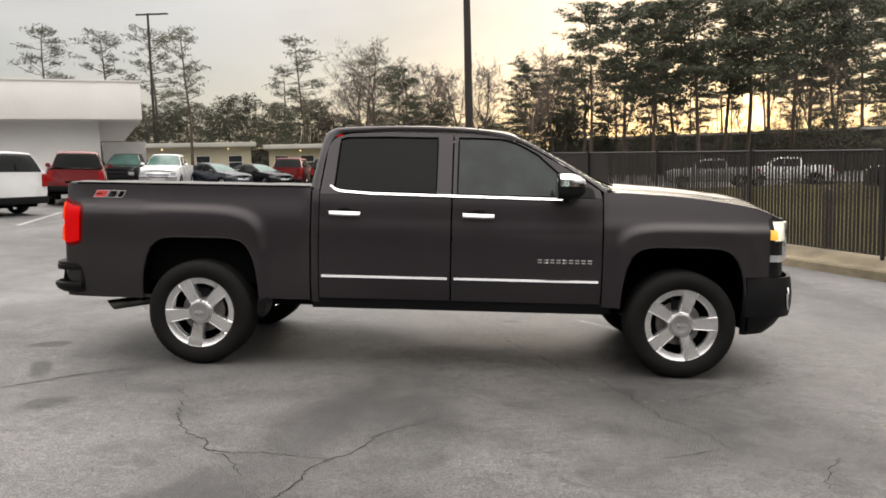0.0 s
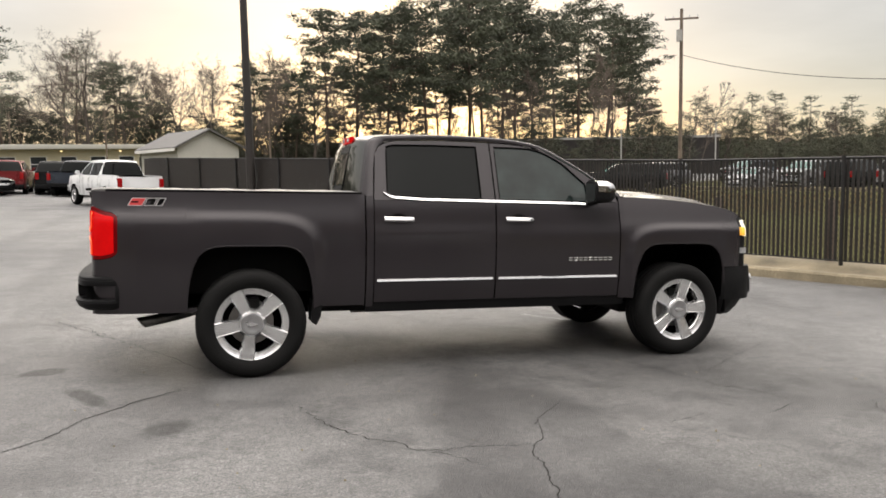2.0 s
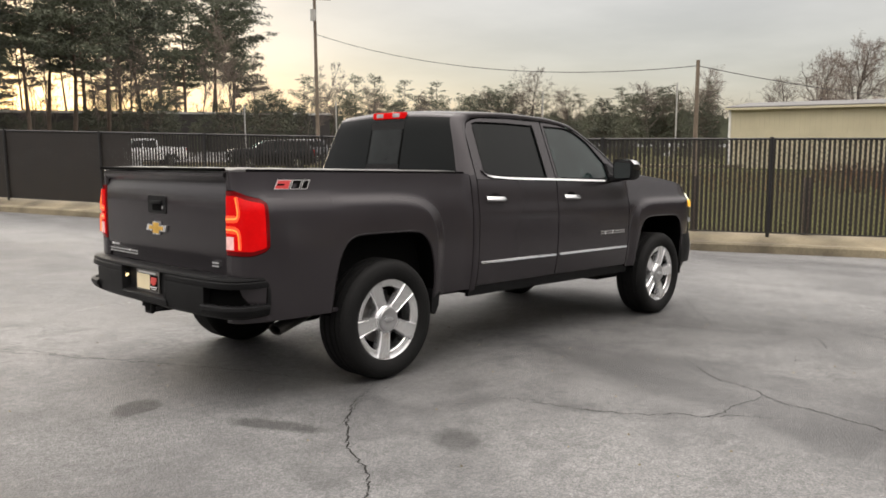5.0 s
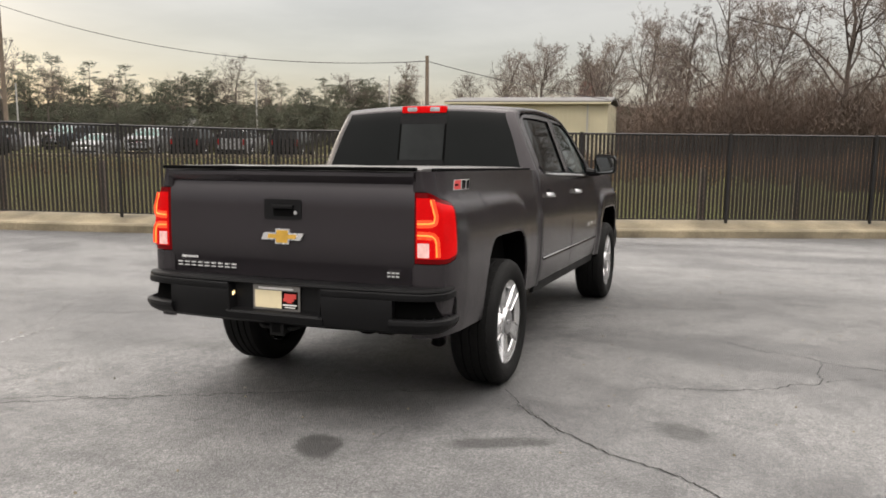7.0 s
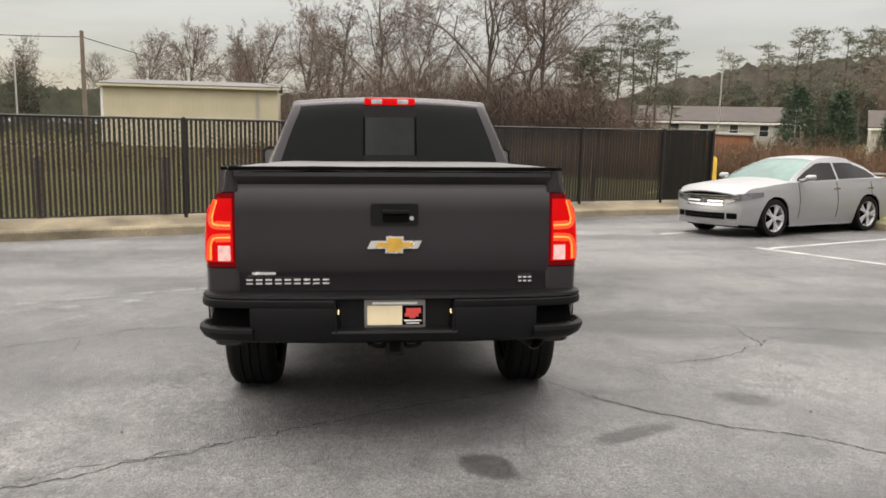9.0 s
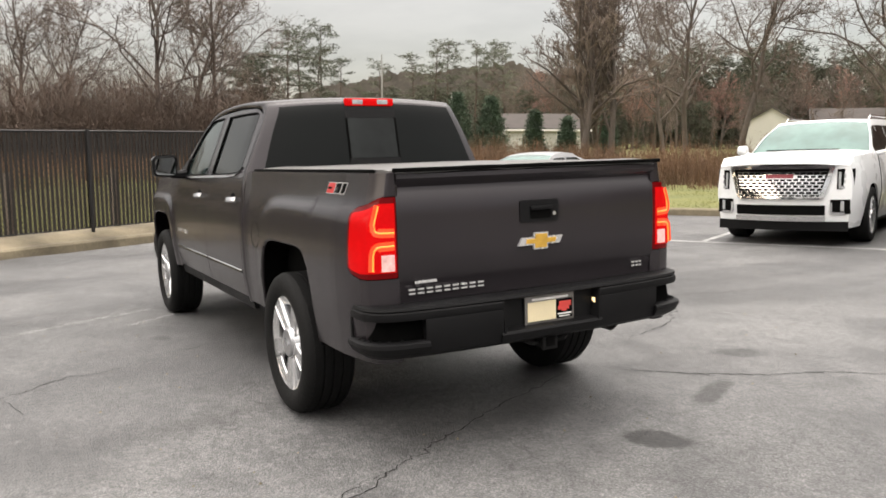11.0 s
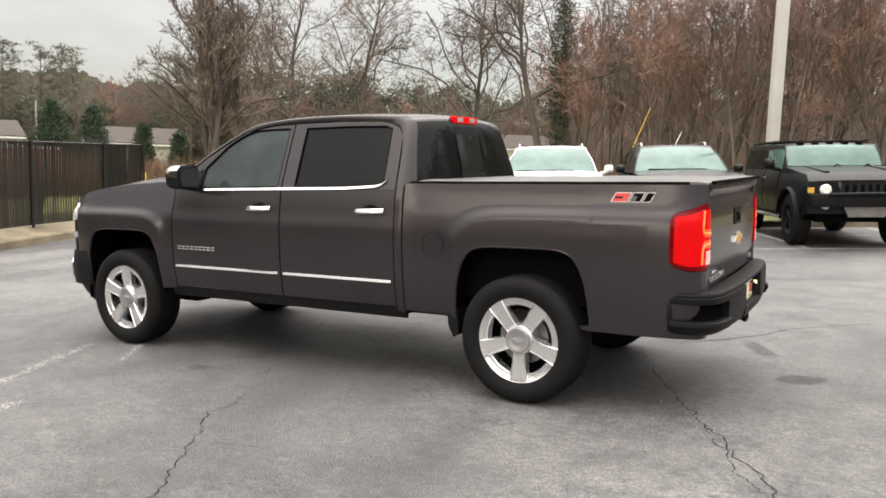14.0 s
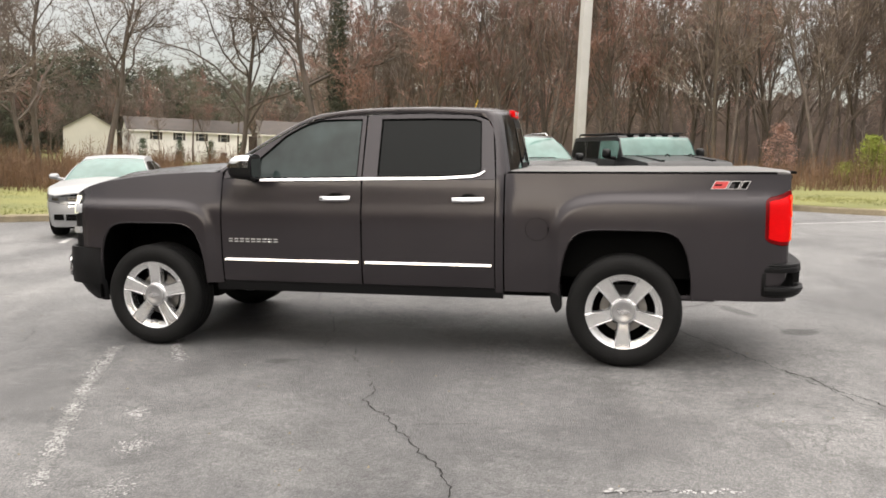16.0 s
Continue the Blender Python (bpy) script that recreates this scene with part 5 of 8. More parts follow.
def kerb_strip(name, pts, section, label, closed_ends=True):
    """A kerb along plan points. section: (offset to the right of the way, height) points."""
    rows = []
    pts = [Vector((*p, 0)) for p in pts]
    for i, p in enumerate(pts):
        d = (pts[min(i + 1, len(pts) - 1)] - pts[max(i - 1, 0)]).normalized()
        r = Vector((d.y, -d.x, 0))
        rows.append([(p.x + r.x * o, p.y + r.y * o, ground_z(p.x, p.y) + h + 0.006 * noise.noise((p.x * 0.8, p.y * 0.8, o))) for o, h in section])
    bm = bmesh.new()
    vv = add_grid(bm, rows, close_v=True)
    bm.faces.new(vv[0])
    bm.faces.new(list(reversed(vv[-1])))
    return tagged(part(name, bm, M_CONC, None), label, "kerb", kind="structure")


def build_kerbs():
    pts = [(fence_x(y) - 0.62, y - 0.28) for y in np.arange(FENCE_END - 0.6, FENCE_FAR, 0.75)]
    kerb_strip("kerb_1", pts, [(0.0, -0.1), (0.02, 0.13), (0.05, 0.16), (0.20, 0.165), (0.22, 0.14), (0.50, 0.20), (0.75, 0.25), (1.0, 0.25), (1.0, -0.3)], "stained concrete kerb and strip along the fence")
    line = [(14.5 - 0.75 * k, -13.15 + 0.45 * (14.5 - 0.75 * k)) for k in range(26)]
    bend = [spline([(-4.25, -15.06), (-5.6, -14.6), (-7.6, -13.0), (-11.0, -11.6), (-18.0, -9.5), (-30.0, -7.0)], t) for t in np.linspace(0, 5, 30)][1:]
    pts = [tuple(p) for p in line] + [tuple(p) for p in bend]
    kerb_strip("kerb_2", list(reversed(pts)), [(0.0, -0.1), (0.02, 0.12), (0.05, 0.145), (0.17, 0.15), (0.17, -0.2)], "concrete kerb before the grass verge")
    # Kerb where the field meets the yard with the far cars.
    far_line = [spline([(22.0, 51.0), (31.2, 35.2), (39.4, 24.3), (46.5, 16.0), (54.0, 8.0)], t) for t in np.linspace(0, 4, 30)]
    kerb_strip("kerb_3", far_line, [(0.0, -0.2), (0.02, 0.20), (0.06, 0.23), (0.5, 0.23), (0.5, -0.2)], "pale concrete kerb between the field and the yard")
    # Grass verge behind it, and the field behind the fence.
    rows = []
    for x, y in pts:
        row = []
        for k in (0.10, 0.6, 1.5, 3, 5, 8, 12, 20, 40, 90, 160):
            px, py = x + (0.246 + float(np.interp(x, [5, 14.5], [0.0, 1.1]))) * k, y - 0.91 * k
            row.append((px, py, ground_z(px, py) + 0.13 + 0.05 * noise.noise((px * 0.4, py * 0.4, 1)) + 0.004 * k))
        rows.append(row)
    tagged(part("grass_verge", grid(rows), M_GRASS, None, smooth=80), "yellow-green winter grass verge", "grass", kind="structure")
    rows = []
    for y in list(np.arange(-9.4, 32, 1.5)) + [36, 45, 60, 90]:
        row = []
        reach = float(np.interp(y, [28, 34], [1.0, 21 / 120]))
        fan = float(np.interp(y, [-9.4, 6], [-0.62, 0.45]))
        for k in (0.30, 1, 2, 4, 7, 11, 16, 25, 40, 70, 120):
            k = max(k * reach, 0.30)
            px, py = fence_x(y) + k, y + (0.45 if k < 0.5 else fan) * k
            row.append((px, py, ground_z(px, py) + 0.24 * math.exp(-k / 6) + 0.02 + 0.05 * noise.noise((px * 0.5, py * 0.5, 4))))
        rows.append(row)
    tagged(part("grass_field", grid(rows), M_FIELD, None, smooth=80), "rough dry grass behind the fence", "grass", kind="structure")


def build_fence():
    fence = thing("fence", Matrix.Identity(4), "dark chain-link fence with brown privacy slats", "fence")
    base = lambda y: ground_z(fence_x(y) - 0.6, y - 0.3) + 0.25
    H = 1.76
    P = lambda y, out=0.0: Vector((fence_x(y), y, 0)) + FENCE_OUT * out
    post_bm = tube([(0, 0, -0.1), (0, 0, H + 0.04)], 0.034, 8)
    me = None
    ys = [FENCE_END] + [0.9 + 2.77 * k for k in range(-3, 12)]
    ys[1] = -6.85
    for y in ys:
        p = P(y, -0.03)
        if me is None:
            ob = part("fence_post", post_bm, M_POST, fence)
            me = ob.data
        else:
            ob = new("fence_post", me)
            ob.parent = fence
        ob.location = (p.x, p.y, base(y))
    rail = [P(y) + Vector((0, 0, base(y) + H)) for y in np.arange(FENCE_END, FENCE_FAR, 0.9)]
    part("top_rail", tube(rail, 0.022, 6), M_POST, fence)
    rail = [P(y) + Vector((0, 0, base(y) + 0.05)) for y in np.arange(FENCE_END, FENCE_FAR, 0.9)]
    part("bottom_rail", tube(rail, 0.014, 5), M_POST, fence)
    # Wire of the chain link: two sets of slanting strands.
    verts, faces = [], []
    step = 0.058
    n = int((FENCE_FAR - FENCE_END) / (step * 0.912))
    for k in range(n):
        y0 = FENCE_END + k * step * 0.912
        for d in (1, -1):
            y1 = y0 + d * (H - 0.06) * 0.62 * 0.912
            if not FENCE_END < y1 < FENCE_FAR:
                continue
            a, b = P(y0, -0.012 * d - 0.004), P(y1, -0.012 * d - 0.004)
            a.z, b.z = base(y0) + 0.05, base(y1) + H
            w = FENCE_ALONG * 0.0035
            i = len(verts)
            verts += [a - w, a + w, b + w, b - w]
            faces.append((i, i + 1, i + 2, i + 3))
    tagged(mesh_object("chain_link", verts, faces, M_MESH, fence, smooth=0), kind="stuff")
    # Weathered wooden posts just behind the fence.
    bm = box(-0.055, 0.055, -0.055, 0.055, -0.2, 1.12, 0.008)
    wood = None
    for y in (11.4, 9.62, 7.7, 5.85, 3.95, 2.07, 0.3, -1.5, -3.35, -5.2):
        p = P(y, 0.28)
        if wood is None:
            ob = part("wooden_post", bm, M_WOODPOLE, fence, "short weathered wooden post")
            wood = ob.data
        else:
            ob = new("wooden_post", wood)
            ob.parent = fence
        ob.location = (p.x, p.y, base(y) - 0.05)
        ob.rotation_euler = (0, 0, 0.4)
    return fence, base, P, H


def build_slats(fence, base, P, H):
    """Privacy slats: those that the walk passes nearest one by one, the far ones joined."""
    pitch = 0.082
    data = {}
    for w in (0.046, 0.058, 0.081):
        bm = box(-w / 2, w / 2, -0.005, 0.005, 0.06, H - 0.02)
        me = bpy.data.meshes.new("slat")
        bm.to_mesh(me)
        bm.free()
        me.materials.append(M_SLAT if w < 0.07 else M_POST)
        data[w] = me
    ang = math.atan2(FENCE_ALONG.y, FENCE_ALONG.x)
    rnd = random.Random(4)
    y, k = FENCE_END + 0.05, 0
    verts, faces = [], []
    while y < FENCE_FAR:
        w = 0.081 if y < -6.85 else 0.058 if y < -1.9 else 0.046
        p = P(y)
        if k < 296:
            ob = new("slat", data[w])
            ob.parent = fence
            ob.location = (p.x, p.y, base(y))
            ob.rotation_euler = (rnd.gauss(0, 0.004), 0, ang + rnd.gauss(0, 0.06))
        else:
            i = len(verts)
            a = FENCE_ALONG * (w if y < 13 else 0.081) / 2
            for q in (-a, a):
                for z in (0.06, H - 0.02):
                    verts.append((p.x + q.x, p.y + q.y, base(y) + z))
            faces.append((i, i + 1, i + 3, i + 2))
        y += pitch * 0.912
        k += 1
    tagged(mesh_object("far_slats", verts, faces, M_SLAT, fence, smooth=0), kind="stuff")


build_ground()
build_kerbs()
FENCE = build_fence()


# ---- trees ----
class Twigs:
    """Collects tapered tubes in one mesh."""

    def __init__(self):
        self.v, self.f = [], []

    def limb(self, pts, r0, r1, sides):
        n = len(pts)
        start = len(self.v)
        for i, p in enumerate(pts):
            d = (pts[min(i + 1, n - 1)] - pts[max(i - 1, 0)]).normalized()
            a = d.cross(Vector((0.3, 0.2, 0.93)))
            a = a.normalized() if a.length > 0.05 else Vector((1, 0, 0))
            b = d.cross(a)
            r = r0 + (r1 - r0) * i / (n - 1)
            for k in range(sides):
                c, s = math.cos(k * math.tau / sides), math.sin(k * math.tau / sides)
                self.v.append(p + r * (a * c + b * s))
        for i in range(n - 1):
            for k in range(sides):
                o, q = start + i * sides, (k + 1) % sides
                self.f.append((o + k, o + sides + k, o + sides + q, o + q))

    def sprig(self, rnd, pts, r):
        """A flat tapering strip for the finest twigs."""
        d = (pts[-1] - pts[0]).normalized()
        w = d.cross(Vector((rnd.gauss(0, 1), rnd.gauss(0, 1), rnd.gauss(0, 1))))
        w = w.normalized() * r * 1.5 if w.length > 0.05 else Vector((r, 0, 0))
        start = len(self.v)
        for p in pts[:-1]:
            self.v += [p - w, p + w]
        self.v.append(pts[-1])
        for i in range(len(pts) - 2):
            o = start + 2 * i
            self.f.append((o, o + 1, o + 3, o + 2))
        o = start + 2 * (len(pts) - 2)
        self.f.append((o, o + 1, o + 2))


def wander(rnd, p, d, length, n, bend, lift=0.0):
    pts = [p.copy()]
    for _ in range(n):
        d = (d + Vector((rnd.gauss(0, bend), rnd.gauss(0, bend), rnd.gauss(0, bend) + lift))).normalized()
        pts.append(pts[-1] + d * (length / n))
    return pts, d


def bare_tree_data(seed, height, spread=0.8, girth=0.013, twig=0.0065, dense=1.0, reach=0.50, low=0.22, curl=1.0):
    """Meshes of a leafless tree: trunk with limbs, and fine twigs."""
    rnd = random.Random(seed)
    wood, fine = Twigs(), Twigs()

    def grow(p, d, length, r, level):
        pts, end = wander(rnd, p, d, length, 9 if level == 0 else 5 if level < 2 else 3 if level < 4 else 2, (0.05 if level == 0 else 0.12 + 0.03 * level) * curl, (0.05 if level else 0.03) / curl)
        if level >= 3:
            fine.sprig(rnd, pts, r)
        else:
            (wood if level < 2 else fine).limb(pts, r, r * (0.25 if level == 0 else 0.5), 7 if level == 0 else 5 if level < 2 else 3)
        if level >= 4:
            return
        kids = max(2, round({0: 15, 1: 7, 2: 5, 3: 4}[level] * dense))
        for k in range(kids):
            t = low + (1 - low) * (k + rnd.random()) / kids if level == 0 else rnd.uniform(0.25, 1.0)
            x = min(t, 0.999) * (len(pts) - 1)
            i = int(x)
            q = pts[i].lerp(pts[i + 1], x - i)
            way = (pts[i + 1] - pts[i]).normalized()
            side = Vector((rnd.gauss(0, 1), rnd.gauss(0, 1), rnd.gauss(0, 0.6)))
            side = (side - side.dot(way) * way).normalized()
            a = rnd.uniform(0.55, 1.15) * spread * (1.0 if level == 0 else 1.15)
            nd = (way * math.cos(a) + side * math.sin(a) + Vector((0, 0, 0.10))).normalized()
            if level == 0:
                size = height * reach * (1.2 - t) * rnd.uniform(0.7, 1.25)
            else:
                size = length * rnd.uniform(0.30, 0.62) * (1.25 - 0.6 * t)
            here = r * (1 - (0.75 if level == 0 else 0.5) * t)
            grow(q, nd, size, max(twig, here * rnd.uniform(0.38, 0.6)), level + 1)

    grow(Vector((0, 0, -0.3)), Vector((rnd.gauss(0, 0.06), rnd.gauss(0, 0.06), 1)).normalized(), height * 0.88, height * girth, 0)
    return wood, fine


def needle_clump(v, f, rnd, c, size, n, flat=0.45):
    for _ in range(n):
        d = Vector((rnd.gauss(0, 1), rnd.gauss(0, 1), rnd.gauss(0, flat)))
        p = c + d * size * 0.42
        a = Vector((rnd.gauss(0, 1), rnd.gauss(0, 1), rnd.gauss(0.2, 0.7))).normalized()
        b = a.cross(Vector((rnd.gauss(0, 1), rnd.gauss(0, 1), rnd.gauss(0, 1)))).normalized()
        la, lb = size * rnd.uniform(0.22, 0.42), size * rnd.uniform(0.035, 0.075)
        i = len(v)
        v += [p - a * la, p + b * lb, p + a * la, p - b * lb]
        f.append((i, i + 1, i + 2, i + 3))


def pine_data(seed, height, bare_to=0.5, width=0.20, amount=1.0, tip=0.75, per=13, flat=0.30):
    """Meshes of a tall southern pine: a long clean trunk, crooked level limbs, flat tufts with gaps between."""
    rnd = random.Random(seed)
    wood = Twigs()
    v, f = [], []
    trunk, _ = wander(rnd, Vector((0, 0, -0.3)), Vector((rnd.gauss(0, 0.03), rnd.gauss(0, 0.03), 1)).normalized(), height, 10, 0.022, 0.05)
    wood.limb(trunk, 0.011 * height + 0.03, 0.04, 8)
    n = int(30 * amount)
    for k in range(n):
        t = bare_to + (1 - bare_to) * (k + rnd.random()) / n
        x = min(t, 0.999) * (len(trunk) - 1)
        i = int(x)
        p = trunk[i].lerp(trunk[i + 1], x - i)
        u = (t - bare_to) / (1 - bare_to)
        reach = height * width * (0.40 + 0.75 * math.sin(math.pi * min(1.0, u * 0.56 + 0.2))) * rnd.uniform(0.45, 1.15) * (1 - 0.45 * u ** 4)
        az = rnd.uniform(0, math.tau)
        d = Vector((math.cos(az), math.sin(az), rnd.uniform(-0.10, 0.25) + 0.35 * u)).normalized()
        pts, e = wander(rnd, p, d, reach, 4, 0.15, 0.06)
        wood.limb(pts, 0.03 + 0.025 * (1 - u), 0.012, 4)
        for j in range(int(2 + reach * 1.35)):
            s = rnd.uniform(0.48, 1.0)
            y = s * (len(pts) - 1)
            m = min(int(y), len(pts) - 2)
            spread = 0.10 * reach
            c = pts[m].lerp(pts[m + 1], y - m) + Vector((rnd.gauss(0, spread), rnd.gauss(0, spread), rnd.gauss(0.06, 0.10)))
            needle_clump(v, f, rnd, c, rnd.uniform(0.5, 1.0) * tip, per, flat)
    for j in range(8):
        needle_clump(v, f, rnd, trunk[-1] + Vector((rnd.gauss(0, 0.35), rnd.gauss(0, 0.35), rnd.gauss(-0.2, 0.4))), 0.7 * tip, per)
    return wood, (v, f)


def mesh_of(name, v, f, mat, smooth):
    me = bpy.data.meshes.new(name)
    me.from_pydata([tuple(p) for p in v], [], f)
    me.materials.append(mat)
    if smooth:
        me.shade_smooth()
    return me


def tree_template(kind, seed, height, leaf=None, **kw):
    if kind == "pine":
        wood, (v, f) = pine_data(seed, height, **kw)
        return [("trunk", mesh_of("trunk", wood.v, wood.f, M_BARK, True)), ("crown", mesh_of("crown", v, f, leaf or M_NEEDLE, False))]
    wood, fine = bare_tree_data(seed, height, **kw)
    return [("trunk", mesh_of("trunk", wood.v, wood.f, M_GREYBARK, True)), ("crown", mesh_of("crown", fine.v, fine.f, leaf or M_TWIG, False))]


def plant(name, template, x, y, scale, turn, label, category, group, sink=0.0):
    root = thing(name, Matrix.Translation((x, y, ground_z(x, y) - sink)) @ Matrix.Rotation(turn, 4, "Z") @ Matrix.Diagonal((scale, scale, scale, 1)), label, category, group)
    for part_name, me in template:
        ob = new(part_name, me)
        ob.parent = root
    return root


def polar(bearing, dist, eye=(0.0, -6.0)):
    """A place by bearing, in degrees clockwise from +y, and distance."""
    a = radians(bearing)
    return eye[0] + dist * math.sin(a), eye[1] + dist * math.cos(a)


def build_trees():
    rnd = random.Random(11)
    pines = [tree_template("pine", 20 + k, 17.0, bare_to=(0.46, 0.54, 0.42, 0.60, 0.34)[k], width=(0.25, 0.27, 0.24, 0.22, 0.24)[k], amount=(1.9, 1.6, 2.1, 1.25, 2.2)[k], tip=1.15, per=19, flat=0.22) for k in range(5)]
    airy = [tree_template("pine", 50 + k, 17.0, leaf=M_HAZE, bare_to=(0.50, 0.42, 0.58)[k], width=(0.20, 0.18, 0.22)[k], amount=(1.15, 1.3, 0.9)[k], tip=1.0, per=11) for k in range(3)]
    full = [tree_template("pine", 40 + k, 9.0, leaf=M_EVERGREEN, bare_to=(0.10, 0.16, 0.06)[k], width=(0.32, 0.38, 0.35)[k], amount=(2.3, 2.5, 2.7)[k], tip=1.0, per=11, flat=0.5) for k in range(3)]
    bare = [tree_template("bare", 60 + k, 16.0, spread=(0.8, 1.0, 0.7, 0.9)[k], reach=(0.50, 0.60, 0.45, 0.55)[k], low=(0.32, 0.26, 0.36, 0.30)[k], dense=1.22, twig=0.0078, curl=1.7) for k in range(4)]
    red = [tree_template("bare", 80 + k, 15.0, leaf=M_REDTWIG, spread=(0.6, 0.75)[k], girth=0.008, twig=0.009, dense=1.1, reach=0.42, low=0.18) for k in range(2)]
    slim = [tree_template("bare", 90 + k, 16.0, spread=0.62, dense=1.08, girth=0.0065, twig=0.008, reach=0.32, low=0.25) for k in range(4)]

    viny = [tree_template("bare", 97 + k, 16.0, spread=0.58, dense=1.3, girth=0.014, twig=0.009, reach=(0.34, 0.30, 0.36)[k], low=0.14, curl=1.3) for k in range(3)]

    def row(kind, temps, b0, b1, n, d0, d1, s0, s1, label, category, group, eye=(0.0, -6.0), sink=0.0):
        for k in range(n):
            b = b0 + (b1 - b0) * (k + rnd.uniform(0.15, 0.85)) / n
            x, y = polar(b, rnd.uniform(d0, d1), eye)
            plant(kind, rnd.choice(temps), x, y, rnd.uniform(s0, s1), rnd.uniform(0, 6.28), label, category, group, sink)

    tall = "tall pine with a long bare trunk and dark tufts"
    # The stand of pines before the evening sky.
    for b, d, s, k in ((7.7, 72, 0.97, 3), (9.8, 76, 1.02, 1), (11.9, 70, 0.96, 0), (13.4, 82, 1.12, 2), (15.0, 72, 1.04, 1), (16.4, 80, 1.12, 0), (17.9, 70, 1.06, 2), (19.3, 78, 1.10, 1),
                       (20.6, 70, 0.98, 3), (21.8, 74, 1.08, 0), (23.4, 70, 0.92, 2), (24.8, 73, 0.98, 1), (26.4, 70, 1.00, 4), (28.2, 74, 0.98, 2), (29.8, 70, 0.88, 4)):
        # The stand runs away from the lot: its far end is twice as distant.
        far = float(np.interp(b, [16, 30], [d, 150]))
        x, y = polar(b, far)
        plant("pine_tree", pines[k], x, y, s * (0.91 if b < 21 else 0.85) * far / d, b * 3.1, tall, "tree", "stand of tall pines")
    for k, b in enumerate(np.linspace(9.5, 28.5, 9)):
        far = float(np.interp(b, [9, 30], [92, 165]))
        x, y = polar(b + rnd.uniform(-0.5, 0.5), far)
        plant("pine_tree", pines[(k * 2) % 5], x, y, (far * math.tan(radians(rnd.uniform(6.0, 8.2))) + 1.0) / 17, b * 5.1, tall, "tree", "stand of tall pines")
    for b, d, s, k in ((-29.3, 84, 0.86, 1), (-25.8, 88, 0.86, 3), (-22.9, 95, 0.95, 0), (-20.7, 80, 0.82, 3), (-12.6, 92, 0.92, 1), (-14.4, 96, 0.72, 4), (-8.4, 95, 0.84, 0), (-6.2, 90, 0.70, 4), (2.6, 92, 0.75, 2), (5.6, 90, 0.72, 3)):
        x, y = polar(b, d)
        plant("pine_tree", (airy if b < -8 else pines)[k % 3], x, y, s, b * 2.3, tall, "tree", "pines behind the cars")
    bare_label = "leafless tree with fine grey-brown twigs"
    row("bare_tree", bare, -10, 8, 9, 88, 110, 0.85, 1.05, bare_label, "tree", "bare trees behind the cars")
    row("bare_tree", slim, 2, 35, 30, 84, 115, 0.50, 1.0, bare_label, "tree", "bare trees behind the pines")
    row("evergreen_tree", full, -30, 9, 44, 92, 118, 0.62, 1.0, "dark rounded evergreen tree", "tree", "evergreens behind the cars")
    row("evergreen_tree", full, 8, 34, 26, 78, 104, 0.36, 0.72, "dark low evergreen under the pines", "tree", "undergrowth below the pines")
    # Far line of woods behind the field.
    row("evergreen_tree", full, 34, 64, 28, 115, 150, 0.62, 1.0, "hazy evergreen tree at the wood's edge", "tree", "far line of woods")
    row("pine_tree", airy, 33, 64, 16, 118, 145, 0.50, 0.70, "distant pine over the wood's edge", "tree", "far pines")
    row("bare_tree", bare, 33, 74, 10, 115, 140, 0.6, 0.8, bare_label, "tree", "far bare trees")
    # Dark growth behind the yard.
    row("evergreen_tree", full, 44, 63, 26, 68, 84, 0.30, 0.42, "low dark evergreen behind the yard", "tree", "growth behind the yard", (-6.5, -1))
    row("evergreen_tree", full, 62, 72, 16, 66, 80, 0.17, 0.22, "low dark evergreen behind the yard", "tree", "growth behind the yard", (-6.5, -1))
    # Bare trees behind the shed and the fence's far end.
    row("evergreen_tree", full, 68.6, 72.5, 4, 118, 130, 0.45, 0.60, "hazy evergreen tree at the wood's edge", "tree", "far line of woods")
    row("bare_tree", bare, 73, 86, 8, 78, 100, 0.62, 0.80, bare_label, "tree", "bare trees behind the shed", (-6.5, -1))
    for b, d, s, k in ((84.5, 66, 0.80, 0), (86.6, 74, 0.85, 2), (88.6, 68, 0.92, 1), (91.2, 72, 0.90, 3), (96.0, 56, 1.0, 1), (98.2, 62, 1.0, 0), (101, 60, 0.95, 2), (80.5, 80, 0.75, 3)):
        x, y = polar(b, d, (-6.5, -1))
        plant("bare_tree", bare[k], x, y, s, b * 1.7, "large leafless tree with spreading limbs", "tree", "big bare trees")
    for b, d, s, k in ((104.6, 74, 0.56, 2), (105.7, 70, 0.66, 4), (106.8, 76, 0.72, 0), (107.6, 72, 0.60, 4), (108.4, 78, 0.76, 2), (109.3, 74, 0.55, 4), (103.2, 80, 0.55, 4)):
        x, y = polar(b, d, (-6.5, -1))
        plant("pine_tree", (pines if b < 105 else airy)[k % 3], x, y, s, b * 2.9, "dark pine among the bare trees", "tree", "pines in the woods")
    row("bare_tree", slim, 77, 106, 10, 78, 96, 0.62, 0.85, bare_label, "tree", "bare trees behind the fence", (-6.5, -1))
    row("bare_tree", red, 76, 109, 15, 74, 100, 0.32, 0.50, "low reddish leafless tree", "tree", "reddish brush trees", (-6.5, -1))
    # Wooded rise with pines behind the flats.
    row("evergreen_tree", full, 109, 142, 44, 140, 165, 0.80, 1.25, "dark evergreen on the wooded rise", "tree", "wooded rise", (-6.5, 1), 0)
